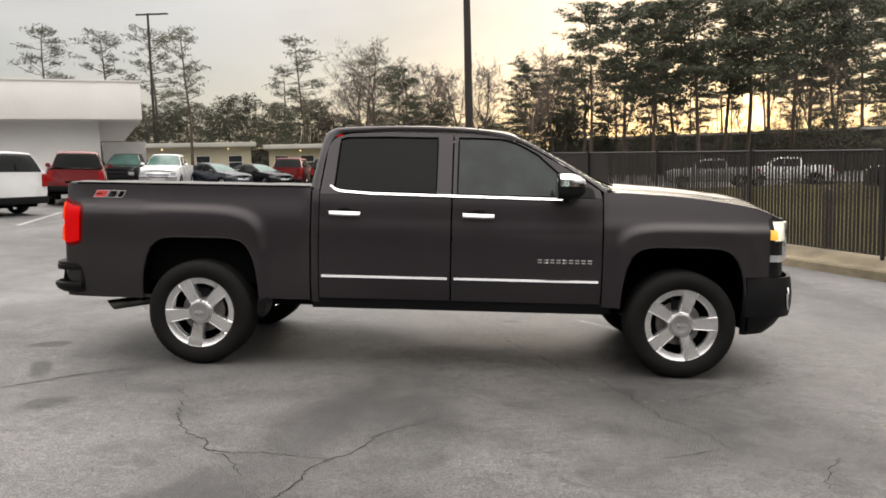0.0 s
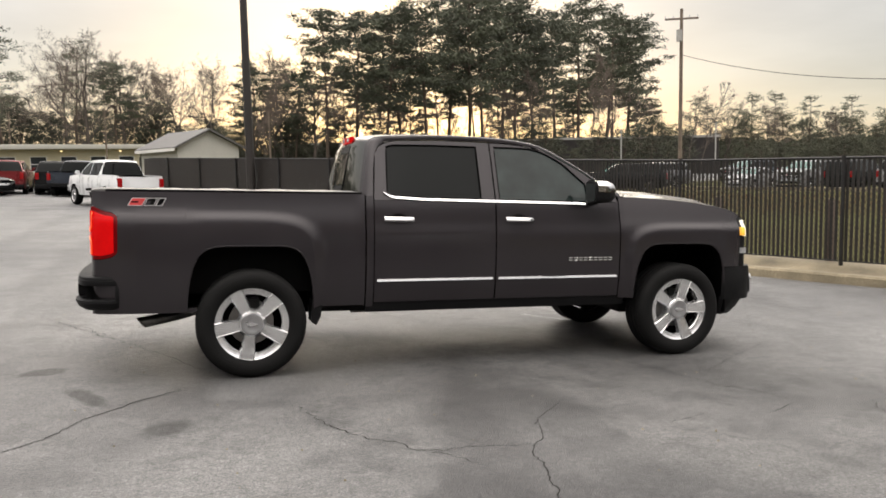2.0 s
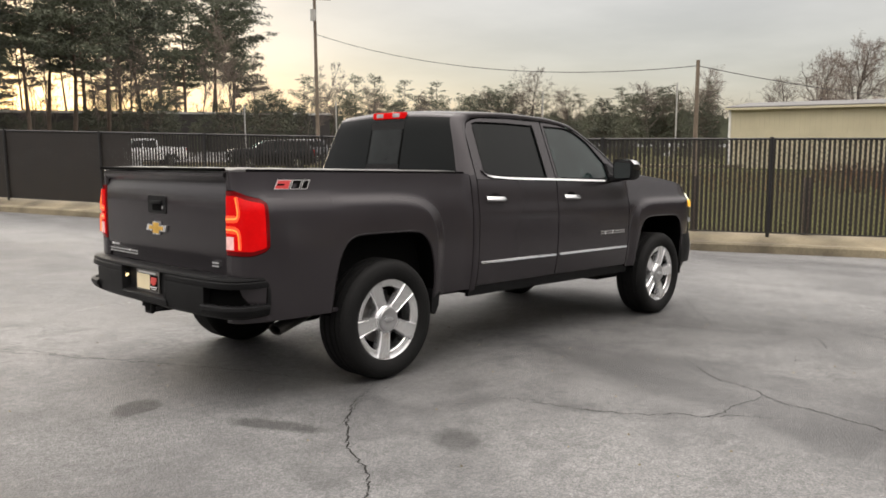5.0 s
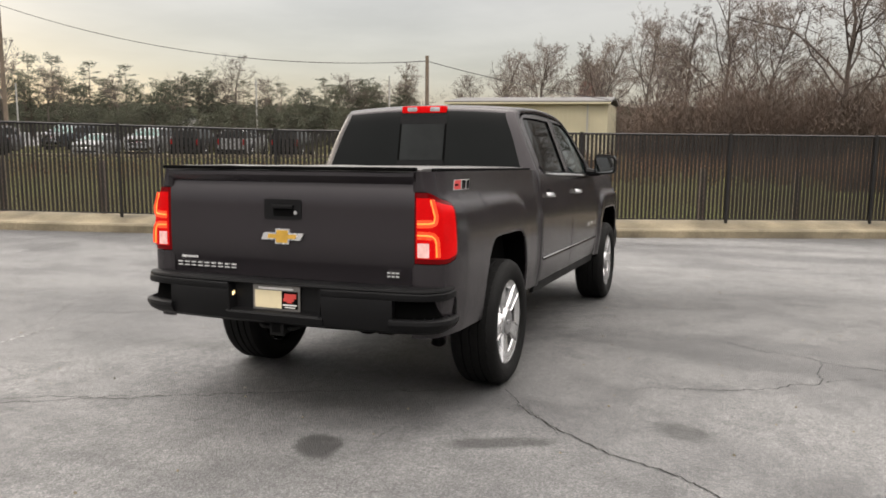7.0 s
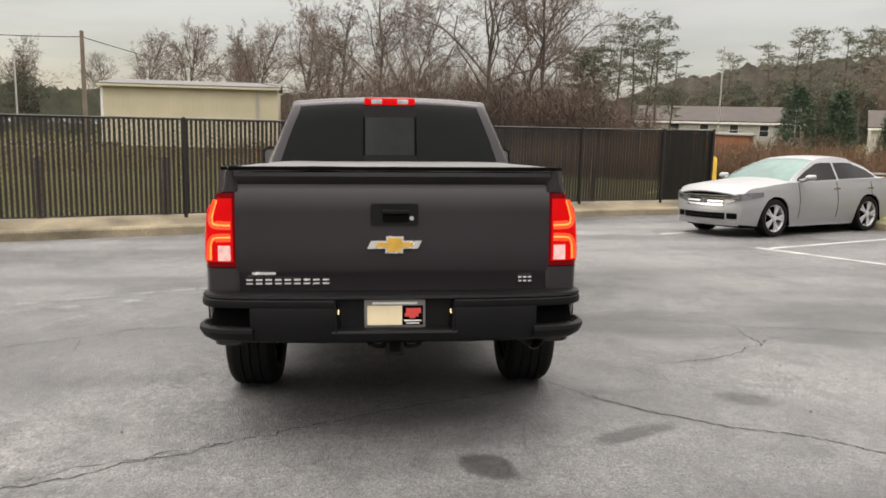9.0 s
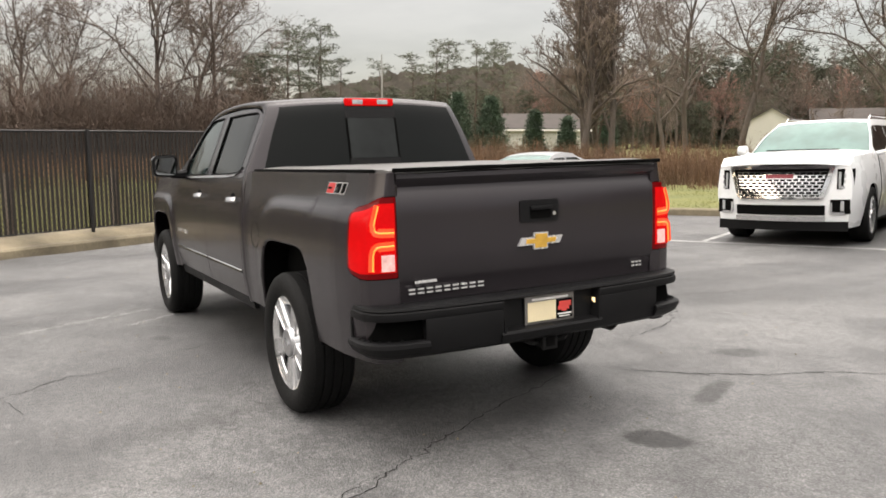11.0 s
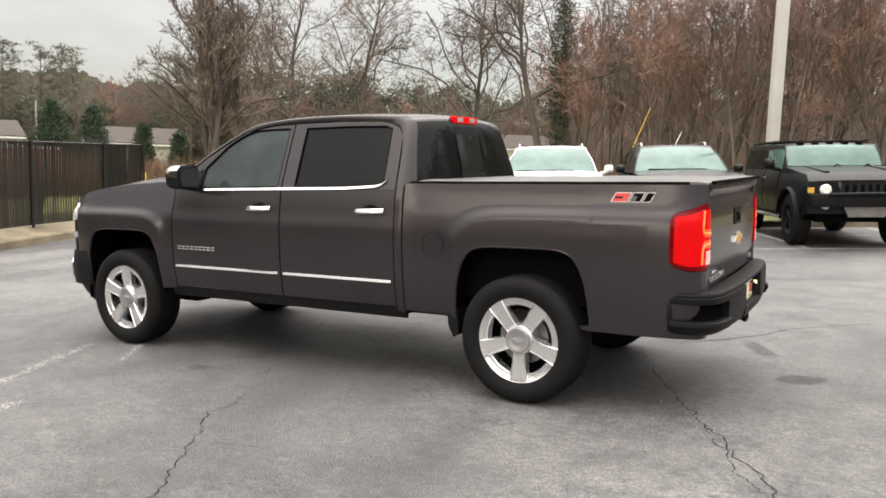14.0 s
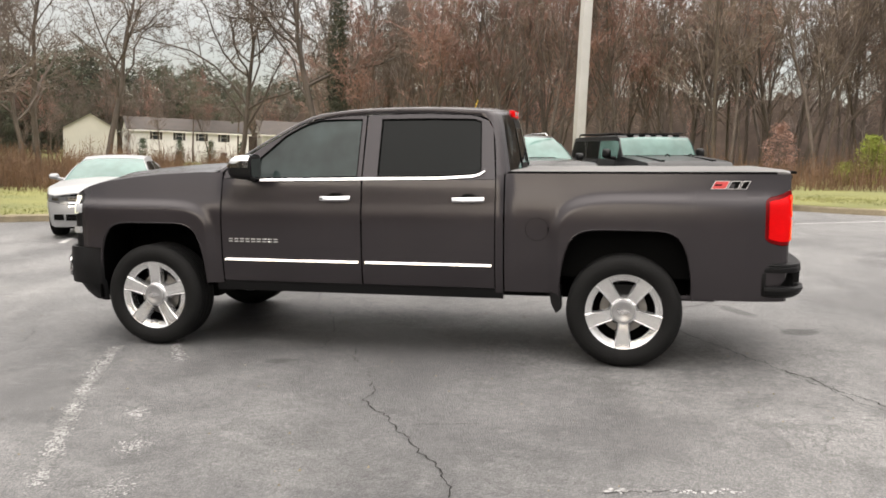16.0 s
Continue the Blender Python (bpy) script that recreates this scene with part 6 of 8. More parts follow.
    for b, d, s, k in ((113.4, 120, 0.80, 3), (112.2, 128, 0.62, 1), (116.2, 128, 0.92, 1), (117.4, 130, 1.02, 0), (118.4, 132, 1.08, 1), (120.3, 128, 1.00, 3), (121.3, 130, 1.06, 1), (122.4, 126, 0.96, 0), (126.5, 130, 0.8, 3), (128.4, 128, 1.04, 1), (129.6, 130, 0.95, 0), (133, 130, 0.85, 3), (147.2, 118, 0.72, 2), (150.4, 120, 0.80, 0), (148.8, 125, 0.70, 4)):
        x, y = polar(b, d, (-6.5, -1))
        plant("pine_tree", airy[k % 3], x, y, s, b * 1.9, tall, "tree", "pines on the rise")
    row("bare_tree", slim, 108, 150, 22, 112, 135, 0.45, 0.72, bare_label, "tree", "bare trees on the rise", (-6.5, 1))
    # Bare trees along the brush behind the parked cars.
    for x, y, s, k, kind in ((40.1, -46.2, 1.2, 1, bare), (30.6, -27.4, 1.02, 0, viny), (31.6, -28.7, 1.10, 1, viny), (30.0, -29.2, 0.98, 2, viny), (32.6, -29.6, 1.0, 1, viny), (33.6, -31.4, 0.72, 2, viny), (32.5, -43.0, 1.15, 2, bare), (36.5, -40.0, 0.9, 3, bare), (24.3, -47.0, 1.1, 1, bare), (16.0, -44.0, 1.35, 0, bare), (15.5, -46.0, 0.85, 1, red)):
        plant("bare_tree", kind[k], x, y, s, x * 0.7, "large leafless tree with spreading limbs", "tree", "big bare trees by the verge")
    # The wood behind the verge.
    wood = "slender leafless tree in a dense wood"
    row("bare_tree", slim + slim + red, 163, 222, 60, 50, 62, 0.95, 1.30, wood, "tree", "dense bare wood", (-2.0, 6))
    row("bare_tree", slim + slim + red, 160, 224, 70, 62, 80, 1.1, 1.5, wood, "tree", "dense bare wood", (-2.0, 6))
    row("bare_tree", slim + red, 158, 226, 60, 82, 110, 1.2, 1.7, wood, "tree", "dense bare wood", (-2.0, 6))
    row("evergreen_tree", full, 136, 164, 26, 150, 175, 1.5, 2.1, "dark evergreen behind the bare wood", "tree", "evergreens behind the wood", (-2.0, 6))
    row("bare_tree", slim + red, 126, 162, 60, 118, 165, 0.8, 1.15, bare_label, "tree", "bare trees behind the flats", (-2.0, 6))


build_trees()


# ---- parked vehicles ----
def car_paint(name, colour, metal=0.3):
    return material(name, colour, 0.28, metal, 0.05, 2.0, 700.0, coat=0.5, rough_vary=0.04)


M_CARWHITE = car_paint("white_car_paint", (0.70, 0.71, 0.72), 0.0)
M_CARSILVER = material("silver_car_paint", (0.26, 0.264, 0.27), 0.42, 0.25, 0.05, 2.0, 700.0, coat=0.25, rough_vary=0.04)
M_CARBLACK = material("black_car_paint", (0.005, 0.0055, 0.006), 0.22, 0.0, 0.05, 2.0, 700.0, rough_vary=0.04, spec=0.35)
M_CARMATT = material("satin_black_paint", (0.004, 0.0043, 0.005), 0.34, 0.0, 0.08, 2, 300, spec=0.28)
M_CARRED = car_paint("dark_red_car_paint", (0.16, 0.012, 0.014), 0.3)
M_CARNAVY = car_paint("dark_blue_car_paint", (0.020, 0.026, 0.038), 0.3)
M_LAMPGLASS = material("smoky_lamp_glass", (0.16, 0.165, 0.17), 0.10, 0.4, 0.3, 18, 60)
M_SEDANRIM = material("painted_alloy", (0.45, 0.45, 0.46), 0.4, 0.2, 0.06, 8, 90)
M_EMBLEM = material("dark_red_emblem", (0.16, 0.02, 0.03), 0.3, 0.3, 0.05, 8, 100)
M_CARGREY = car_paint("grey_car_paint", (0.16, 0.16, 0.17), 0.4)


def car_wheel(root, x, y, r, rim_r, width, sign, rim_mat, spokes=5):
    wheel = new("wheel")
    wheel.parent = root
    wheel.location = (x, y, r)
    if sign > 0:
        wheel.rotation_euler = (0, 0, math.pi)
    w = width / 2
    part("tyre", lathe_y([(rim_r, w * 0.85), (rim_r * 1.1, w), (r * 0.95, w * 0.95), (r, w * 0.7), (r, -w * 0.7), (r * 0.95, -w * 0.95), (rim_r * 1.1, -w), (rim_r, -w * 0.85)], 32), M_TYRE, wheel)
    bm = lathe_y([(rim_r * 0.97, w * 0.8), (rim_r * 0.93, -w * 0.7), (rim_r, -w * 0.88), (rim_r * 1.03, -w * 0.8)], 32)
    for k in range(spokes):
        a = k * math.tau / spokes
        for off in ((-0.16, 0.16) if spokes < 7 else (0.0,)):
            rows = [[(q * math.cos(a + off * s) - u * h * math.sin(a), -w * 0.82 + d, q * math.sin(a + off * s) + u * h * math.cos(a)) for u, d in ((-1, 0.02), (-0.8, 0), (0.8, 0), (1, 0.02))]
                    for q, h, s in ((0.02, 0.02, 0.2), (rim_r * 0.5, 0.02, 0.7), (rim_r * 0.96, 0.025, 1.0))]
            add_grid(bm, rows)
    lathe_y([(0.0, -w * 0.9), (rim_r * 0.22, -w * 0.9), (rim_r * 0.26, -w * 0.7)], 16, bm)
    part("rim", bm, rim_mat, wheel)
    part("brake_shield", lathe_y([(0.0, 0.0), (rim_r * 0.9, 0.0)], 24), M_LINER, wheel)
    return wheel


def vehicle(name, m, label, category, paint, group="", L=5.2, W=2.0, H=1.9, clearance=0.28, wheelbase=3.0, front_axle=None, wheel_r=0.39, rim_r=0.27,
            belt=1.15, hood=(1.12, 1.05), cowl=1.0, roof_front=0.45, roof_back=-2.2, rear_base=-2.5, deck=None, bed=False, roof_half=0.62, front="suv", rim_mat=None, rails=False, lit=False, mesh_grille=False):
    """A parked vehicle. x runs to its front; cowl, roof_front, roof_back and rear_base are places along it."""
    root = thing(name, m, label, category, group)
    fx = front_axle if front_axle is not None else wheelbase / 2 + 0.05
    rx = fx - wheelbase
    x0, x1 = -L / 2, L / 2
    boxy = front == "boxy"

    def arch(x):
        for xc in (fx, rx):
            s = (x - xc) / (wheel_r * 1.17)
            if abs(s) < 1:
                return clearance + (wheel_r * 2.13 - clearance) * math.sqrt(1 - abs(s) ** 2.6)
        rise = (0.0 if front == "suv" and x > 0 else 0.04 if front == "sedan" and x > 0 else 0.12) * smooth01((abs(x) - L / 2 + 0.5) / 0.5)
        return clearance + rise

    def belt_at(x):
        return belt + (deck - belt) * smooth01((cowl - x) / (cowl - rear_base)) if deck is not None and not bed else belt

    def top(x):
        if x > cowl:
            return np.interp(x, [cowl, (cowl + x1) / 2, x1 - 0.15, x1], [hood[0] + 0.02, (hood[0] * 1.2 + hood[1] * 0.8) / 2, hood[1], hood[1] - 0.12])
        if deck is not None and x < rear_base:
            return np.interp(x, [x0, x0 + 0.1, rear_base], [deck - 0.04, deck, deck + 0.02])
        return belt_at(x)

    def half(x, z):
        k = (z - clearance) / (belt - clearance)
        y = W / 2 * np.interp(k, [-0.1, 0.12, 0.45, 0.62, 0.85, 1.0, 1.3], [0.90, 0.955, 1.0, 0.995, 0.965, 0.93, 0.90])
        nose = max(0.0, (x - (x1 - 0.55)) / 0.55)
        tail = max(0.0, ((x0 + 0.40) - x) / 0.40)
        return y * (1 - (0.05 if boxy else 0.08 if front == "suv" else 0.15) * nose ** 2 - 0.08 * tail ** 2)

    cols = []
    for xc in (fx, rx):
        s = [1 - k ** 2 for k in np.linspace(0, 1, 8)]
        cols += [xc - wheel_r * 1.17 * v for v in s] + [xc + wheel_r * 1.17 * v for v in s]
    xs = sorted(set(round(float(v), 3) for v in list(np.linspace(x0, x1, 34)) + cols + [cowl, cowl - 0.02] if x0 <= v <= x1))
    for sign in (-1, 1):
        part("body_side", slab([[(x, sign * half(x, z), z) for z in np.linspace(arch(x), top(x), 12)] for x in xs], (0, -sign * 0.02, 0)), paint, root)
        for xc in (fx, rx):
            cs = [xc + wheel_r * 1.17 * v for v in np.linspace(-1, 1, 17)]
            part("wheel_well", grid([[(x, sign * y, arch(x) if abs(x - xc) < wheel_r * 1.16 else clearance) for y in (half(x, 0.6) - 0.02, W * 0.28)] for x in cs]), M_LINER, root)
    # Front and rear ends, bulging a little.
    ends = []
    for x, bulge, nm in ((x1, 0.04 if boxy else 0.16, "front_end"), (x0, -0.06, "rear_end")):
        rows = []
        for z in np.linspace(arch(x), top(x), 10):
            w = half(x, z)
            up = (z - arch(x)) / (top(x) - arch(x))
            rows.append([(x + bulge * (1 - k ** 2) * (0.55 + 0.45 * math.sin(math.pi * min(1, up + 0.15))), w * k, z) for k in np.linspace(-1, 1, 15)])
        part(nm, grid(rows), paint, root)
        ends.append(rows)

    def front_point(y, z, out=0.01):
        k = min(1.0, abs(y) / half(x1, z))
        up = (z - arch(x1)) / (top(x1) - arch(x1))
        b = (0.04 if boxy else 0.16) * (1 - k ** 2) * (0.55 + 0.45 * math.sin(math.pi * min(1, up + 0.15)))
        return Vector((x1 + b + out, y, z))

    def on_front(nm, y0, y1, z0, z1, mat, out=0.012, lab=""):
        return part(nm, slab([[front_point(y, z, out) for z in np.linspace(z0, z1, 4)] for y in np.linspace(y0, y1, 6)], (-0.05, 0, 0)), mat, root, lab)

    # Hood and, where there is one, rear deck.
    hx = [x for x in xs if x >= cowl]
    part("hood", slab([[(x + (0.16 if not boxy else 0.04) * (1 - k * k) * smooth01((x - x1 + 0.4) / 0.4), half(x, top(x)) * k, top(x) + (0.02 if boxy else 0.075 if front == "sedan" else 0.045) * (1 - abs(k) ** (2.0 if front == "sedan" else 3.0))) for k in np.linspace(-1, 1, 13)] for x in hx], (0, 0, -0.02)), paint, root)
    if deck is not None and not bed:
        dx = [x for x in xs if x <= rear_base + 0.05]
        part("trunk_lid", slab([[(x, half(x, top(x)) * k, top(x) + 0.03 * (1 - abs(k) ** 3)) for k in np.linspace(-1, 1, 11)] for x in dx], (0, 0, -0.02)), paint, root)
    if bed:
        part("bed_floor", box(x0 + 0.06, rear_base, -W * 0.42, W * 0.42, deck - 0.35, deck - 0.30), M_DARK, root)
    # Greenhouse: stations from the rear glass over the roof to the windscreen.
    wb, wr = W / 2 * 0.915, W / 2 * roof_half / 0.62 * 0.70
    zb = belt
    zd = (deck + 0.02) if deck is not None else belt
    st = [(rear_base, wb * 0.93, zd - 0.02), (rear_base + (roof_back - rear_base) * 0.55, (wb + wr) / 2 * 0.95, zd + (H - zd) * 0.52), (roof_back, wr * 0.97, H - 0.07), (roof_back + 0.18, wr, H - 0.02),
          ((roof_back + roof_front) / 2, wr * 1.02, H), (roof_front - 0.25, wr * 1.01, H - 0.012), (roof_front, wr * 0.99, H - 0.055), ((roof_front + cowl) / 2 + 0.03, (wb + wr) / 2 * 0.98, (H + hood[0]) / 2 + 0.02), (cowl + 0.06, wb * 0.95, hood[0] + 0.03)]

    def top_rows(s0, s1, n, lift=0.0):
        rows = []
        for s in np.linspace(s0, s1, n + 1):
            x, y, z = spline(st, s)
            curve = 0.10 if s > 6 else -0.06 if s < 2 else 0.0
            rows.append([(x + curve * (1 - k * k) - curve * 0.3, y * k, z + 0.035 * (1 - abs(k) ** 2.4) * smooth01((z - belt) / 0.4) + lift) for k in np.linspace(-1, 1, 13)])
        return rows

    def front_base(y):
        """A point at the foot of the windscreen."""
        x, hw, z = st[8]
        k = y / hw
        return Vector((x + 0.10 * (1 - k * k) - 0.01, y, z + 0.03))

    part("roof", slab(top_rows(2, 6, 16), (0, 0, -0.02)), paint, root)
    part("windshield", slab(top_rows(6, 8, 8), (-0.006, 0, -0.004)), M_SCREEN, root, "greenish windscreen")
    part("rear_glass", slab(top_rows(0, 2, 8), (0.006, 0, 0.0)), M_TINT, root)
    for sign in (-1, 1):
        rows = []
        for s in np.linspace(0, 8, 33):
            x, y, z = spline(st, s)
            zl = min(belt_at(x), z)
            rows.append([(x, sign * (y + (wb - y) * k if z > belt else y), z + (zl - z) * k) for k in np.linspace(0, 1, 5)])
        part("cab_side", slab(rows, (0, -sign * 0.015, 0)), paint, root)
        # Side windows, parted by pillars.
        span0, span1 = rear_base + 0.16, cowl - 0.10
        cuts = [span0, span0 + (span1 - span0) * (0.34 if deck is None else 0.06), span0 + (span1 - span0) * 0.62, span1] if deck is None else [span0, span0 + (span1 - span0) * 0.50, span1]
        for a, b in zip(cuts[:-1], cuts[1:]):
            rows = []
            for x in np.linspace(a + 0.03, b - 0.03, 9):
                zt = min(H - 0.10, float(np.interp(x, [q[0] for q in st], [q[2] for q in st])) - 0.06)
                zt = max(zt, belt_at(x) + 0.03)
                col = []
                for k in np.linspace(0, 1, 4):
                    z = belt_at(x) + 0.02 + (zt - belt_at(x) - 0.02) * k
                    zr = float(np.interp(x, [q[0] for q in st], [q[2] for q in st]))
                    yr = float(np.interp(x, [q[0] for q in st], [q[1] for q in st]))
                    y = wb + (yr - wb) * (z - belt_at(x)) / max(0.05, zr - belt_at(x))
                    col.append((x, sign * (y + 0.006), z))
                rows.append(col)
            part("side_window", slab(rows, (0, -sign * 0.012, 0)), M_SCREEN if b == span1 and boxy else M_TINT, root)
        # Mirror, door handles, seam lines.
        mx = cowl - 0.22
        tall_m = 0.21 if boxy else 0.17 if H > 1.7 else 0.12
        rows = []
        for dx, k in ((-0.05, 0.80), (-0.045, 1.0), (0.0, 1.0), (0.05, 0.86), (0.09, 0.55), (0.105, 0.2)):
            loop = corner_cut([(W / 2 + 0.01, belt + 0.02), (W / 2 + 0.20, belt + 0.045), (W / 2 + 0.19, belt + 0.02 + tall_m), (W / 2 + 0.03, belt + 0.02 + tall_m)], 0.05, 4)
            cy, cz = W / 2 + 0.11, belt + 0.02 + tall_m / 2
            rows.append([(mx + dx, sign * (cy + (y - cy) * k), cz + (z - cz) * k) for y, z in loop])
        bm = bmesh.new()
        vv = add_grid(bm, rows, close_v=True)
        bm.faces.new(vv[0])
        bm.faces.new(list(reversed(vv[-1])))
        add_tube(bm, [(mx + 0.02, sign * (wb - 0.03), belt + 0.02), (mx + 0.02, sign * (W / 2 + 0.06), belt + 0.05)], 0.035, 8)
        part("mirror", bm, M_BLACK if boxy or paint is M_CARBLACK else paint, root)
        for hx2 in (cowl - 1.15, cowl - 2.15):
            if hx2 > rear_base + 0.2:
                part("door_handle", box(hx2 - 0.10, hx2 + 0.08, sign * half(hx2, belt - 0.12) - 0.012, sign * half(hx2, belt - 0.12) + 0.018, belt - 0.145, belt - 0.115, 0.006), M_CHROME, root)
        for sx in (cowl - 0.12, cowl - 1.18, cowl - 2.2):
            if sx > rear_base:
                part("door_seam", tube([(sx, sign * (half(sx, z) + 0.004), z) for z in np.linspace(clearance + 0.12, belt, 8)], 0.004, 4), M_DARK, root)
        part("side_sill", slab([[(x, sign * (half(x, clearance) + 0.004), z) for z in (clearance - 0.02, clearance + 0.10)] for x in np.linspace(rx + wheel_r * 1.25, fx - wheel_r * 1.25, 6)], (0, -sign * 0.03, 0)), M_BLACK if front != "sedan" else paint, root)
        # Tail lamps.
        tz = top(x0)
        part("taillight", box(x0 - 0.05, x0 + 0.14, *sorted((sign * (W / 2 * 0.90), sign * (W / 2 * 0.72))), tz - 0.42 if H > 1.6 else tz - 0.22, tz - 0.06, 0.02), M_REDDIM if not lit else M_RED, root)
        for xa in (fx, rx):
            car_wheel(root, xa, sign * (W / 2 - 0.13), wheel_r, rim_r, 0.24 if H < 1.6 else 0.28, sign, rim_mat or M_RIM, 5)
    part("underbody", box(x0 + 0.2, x1 - 0.15, -W * 0.36, W * 0.36, clearance - 0.03, clearance + 0.3), M_DARK, root)
    part("cabin_dark", box(rear_base + 0.15, cowl - 0.15, -W * 0.40, W * 0.40, clearance + 0.2, belt - 0.02), M_DARK, root)
    part("rear_bumper", box(x0 - 0.09, x0 + 0.1, -W * 0.45, W * 0.45, clearance + 0.08, clearance + 0.28, 0.03), M_BLACK if H > 1.6 else paint, root)
    zt, zf = top(x1), arch(x1)
    if front == "sedan":
        on_front("grille", -0.40, 0.40, zt - 0.19, zt - 0.02, M_DARK, 0.008)
        for k in range(3):
            on_front("grille_bar", -0.41, 0.41, zt - 0.185 + k * 0.058, zt - 0.150 + k * 0.058, M_CHROME, 0.022, "chrome grille bar")
        on_front("lower_grille", -0.46, 0.46, zf + 0.09, zf + 0.20, M_DARK, 0.012)
        on_front("grille_bar", -0.45, 0.45, zf + 0.135, zf + 0.150, M_BLACK, 0.018)
        on_front("emblem_bar", -0.07, 0.07, zt - 0.125, zt - 0.075, M_CARNAVY, 0.035, "plain dark blue emblem")
        for s in (-1, 1):
            # The headlamp sweeps round the corner of the nose.
            rows = []
            for t in np.linspace(0, 1, 13):
                z0, z1 = zt - 0.15 + 0.13 * t, zt - 0.02 + 0.10 * t * (1.4 - 0.6 * t)
                row = []
                for z in np.linspace(z0, z1, 4):
                    if t < 0.5:
                        w = half(x1, z)
                        row.append(front_point(s * (0.42 + (w - 0.42) * t / 0.5), z, 0.014))
                    else:
                        x = x1 - 0.42 * (t - 0.5) / 0.5
                        row.append(Vector((x + 0.012, s * (half(x, z) + 0.008), z)))
                rows.append(row)
            lamp = part("headlight", slab(rows, (-0.03, -s * 0.02, 0)), M_LAMPGLASS, root, "clear swept headlamp")
            part("lamp_bulb", slab([[Vector(p) + Vector((0.006, s * 0.004, 0)) for p in r[1:3]] for r in rows[3:6]], (-0.01, 0, 0)), M_CHROME, lamp)
            on_front("fog_recess", *sorted((s * 0.50, s * 0.67)), zf + 0.10, zf + 0.20, M_DARK)
        part("front_lip", slab([[front_point(y, z, 0.03) for z in (zf - 0.02, zf + 0.05)] for y in np.linspace(-0.68, 0.68, 9)], (-0.05, 0, 0)), paint, root)
        part("rear_spoiler", box(x0 - 0.03, x0 + 0.14, -W * 0.36, W * 0.36, deck + 0.06, deck + 0.09, 0.01), paint, root)
    elif front == "suv":
        def wedge(nm, y_top, y_low, z1, z0, mat, out, lab="", w=None):
            """A panel on the front that narrows downwards; w: a strip of that width along each slanting edge."""
            for side in ((0,) if w is None else (-1, 1)):
                rows = []
                for z in np.linspace(z0, z1, 7):
                    e = y_low + (y_top - y_low) * (z - z0) / (z1 - z0)
                    a, b = (-e, e) if side == 0 else sorted((side * e, side * (e - w)))
                    rows.append([front_point(y, z, out) for y in np.linspace(a, b, 9)])
                part(nm, slab(rows, (-0.05, 0, 0)), mat, root, lab)

        wedge("grille", 0.66, 0.56, zt - 0.015, zt - 0.44, M_DARK, 0.012)
        wedge("grille_frame", 0.71, 0.70, zt + 0.005, zt - 0.045, M_CHROME, 0.045, "chrome grille frame")
        wedge("grille_frame", 0.58, 0.54, zt - 0.425, zt - 0.465, M_CHROME, 0.045)
        wedge("grille_frame", 0.71, 0.58, zt - 0.03, zt - 0.45, M_CHROME, 0.048, w=0.055)
        if mesh_grille:
            for k in range(8):
                z = zt - 0.085 - k * 0.045
                e = 0.63 - 0.10 * (zt - z) / 0.44
                on_front("grille_bar", -e, e, z - 0.006, z + 0.006, M_CHROME, 0.030)
                for n in range(13):
                    y = (n - 6 + (0.5 if k % 2 else 0.0)) * 0.088
                    if abs(y) < e - 0.02:
                        on_front("grille_bar", y - 0.012, y + 0.012, z - 0.036, z - 0.008, M_CHROME, 0.028)
        else:
            for k in range(4):
                z = zt - 0.115 - k * 0.088
                e = 0.62 - 0.10 * (zt - z) / 0.44
                on_front("grille_bar", -e, e, z - 0.014, z + 0.014, M_CHROME, 0.034)
        on_front("emblem_bar", -0.21, 0.21, zt - 0.185, zt - 0.105, M_CHROME, 0.050)
        on_front("emblem_bar", -0.19, 0.19, zt - 0.172, zt - 0.118, M_EMBLEM, 0.054, "plain dark red emblem bar")
        on_front("lower_grille", -0.60, 0.60, zf + 0.18, zf + 0.32, M_DARK, 0.02)
        on_front("skid_bar", -0.60, 0.60, zf + 0.095, zf + 0.165, M_CHROME, 0.06, "chrome skid bar")
        on_front("lower_fascia", -0.88, 0.88, zf - 0.04, zf + 0.095, M_BLACK, 0.025)
        for s in (-1, 1):
            lamp = part("headlight", slab([[front_point(s * y, z, 0.016 - 0.55 * max(0, y - 0.80) - 0.03 * (zt - z)) for z in np.linspace(zt - 0.33, zt - 0.05, 5)] for y in np.linspace(0.735, 0.93, 6)], (-0.06, 0, 0)), M_DARK, root, "dark headlamp with bright bars")
            for z0, z1, y0, y1 in ((zt - 0.32, zt - 0.285, 0.76, 0.91), (zt - 0.285, zt - 0.09, 0.755, 0.785), (zt - 0.17, zt - 0.12, 0.82, 0.88), (zt - 0.25, zt - 0.20, 0.82, 0.88)):
                part("light_bar", slab([[front_point(s * y, z, 0.026 - 0.55 * max(0, y - 0.80) - 0.03 * (zt - z)) for z in (z0, z1)] for y in np.linspace(y0, y1, 4)], (-0.03, 0, 0)), M_LENS, lamp, "clear light bar")
            fog = on_front("fog_recess", *sorted((s * 0.66, s * 0.90)), zf + 0.20, zf + 0.40, M_DARK, 0.010)
            for y0, y1, z0, z1, mt in ((0.79, 0.83, zf + 0.24, zf + 0.38, M_LENS), (0.66, 0.69, zf + 0.20, zf + 0.36, M_CHROME), (0.69, 0.84, zf + 0.195, zf + 0.225, M_CHROME)):
                part("fog_lamp", slab([[front_point(s * y, z, 0.03) for z in (z0, z1)] for y in np.linspace(y0, y1, 3)], (-0.03, 0, 0)), mt, fog)
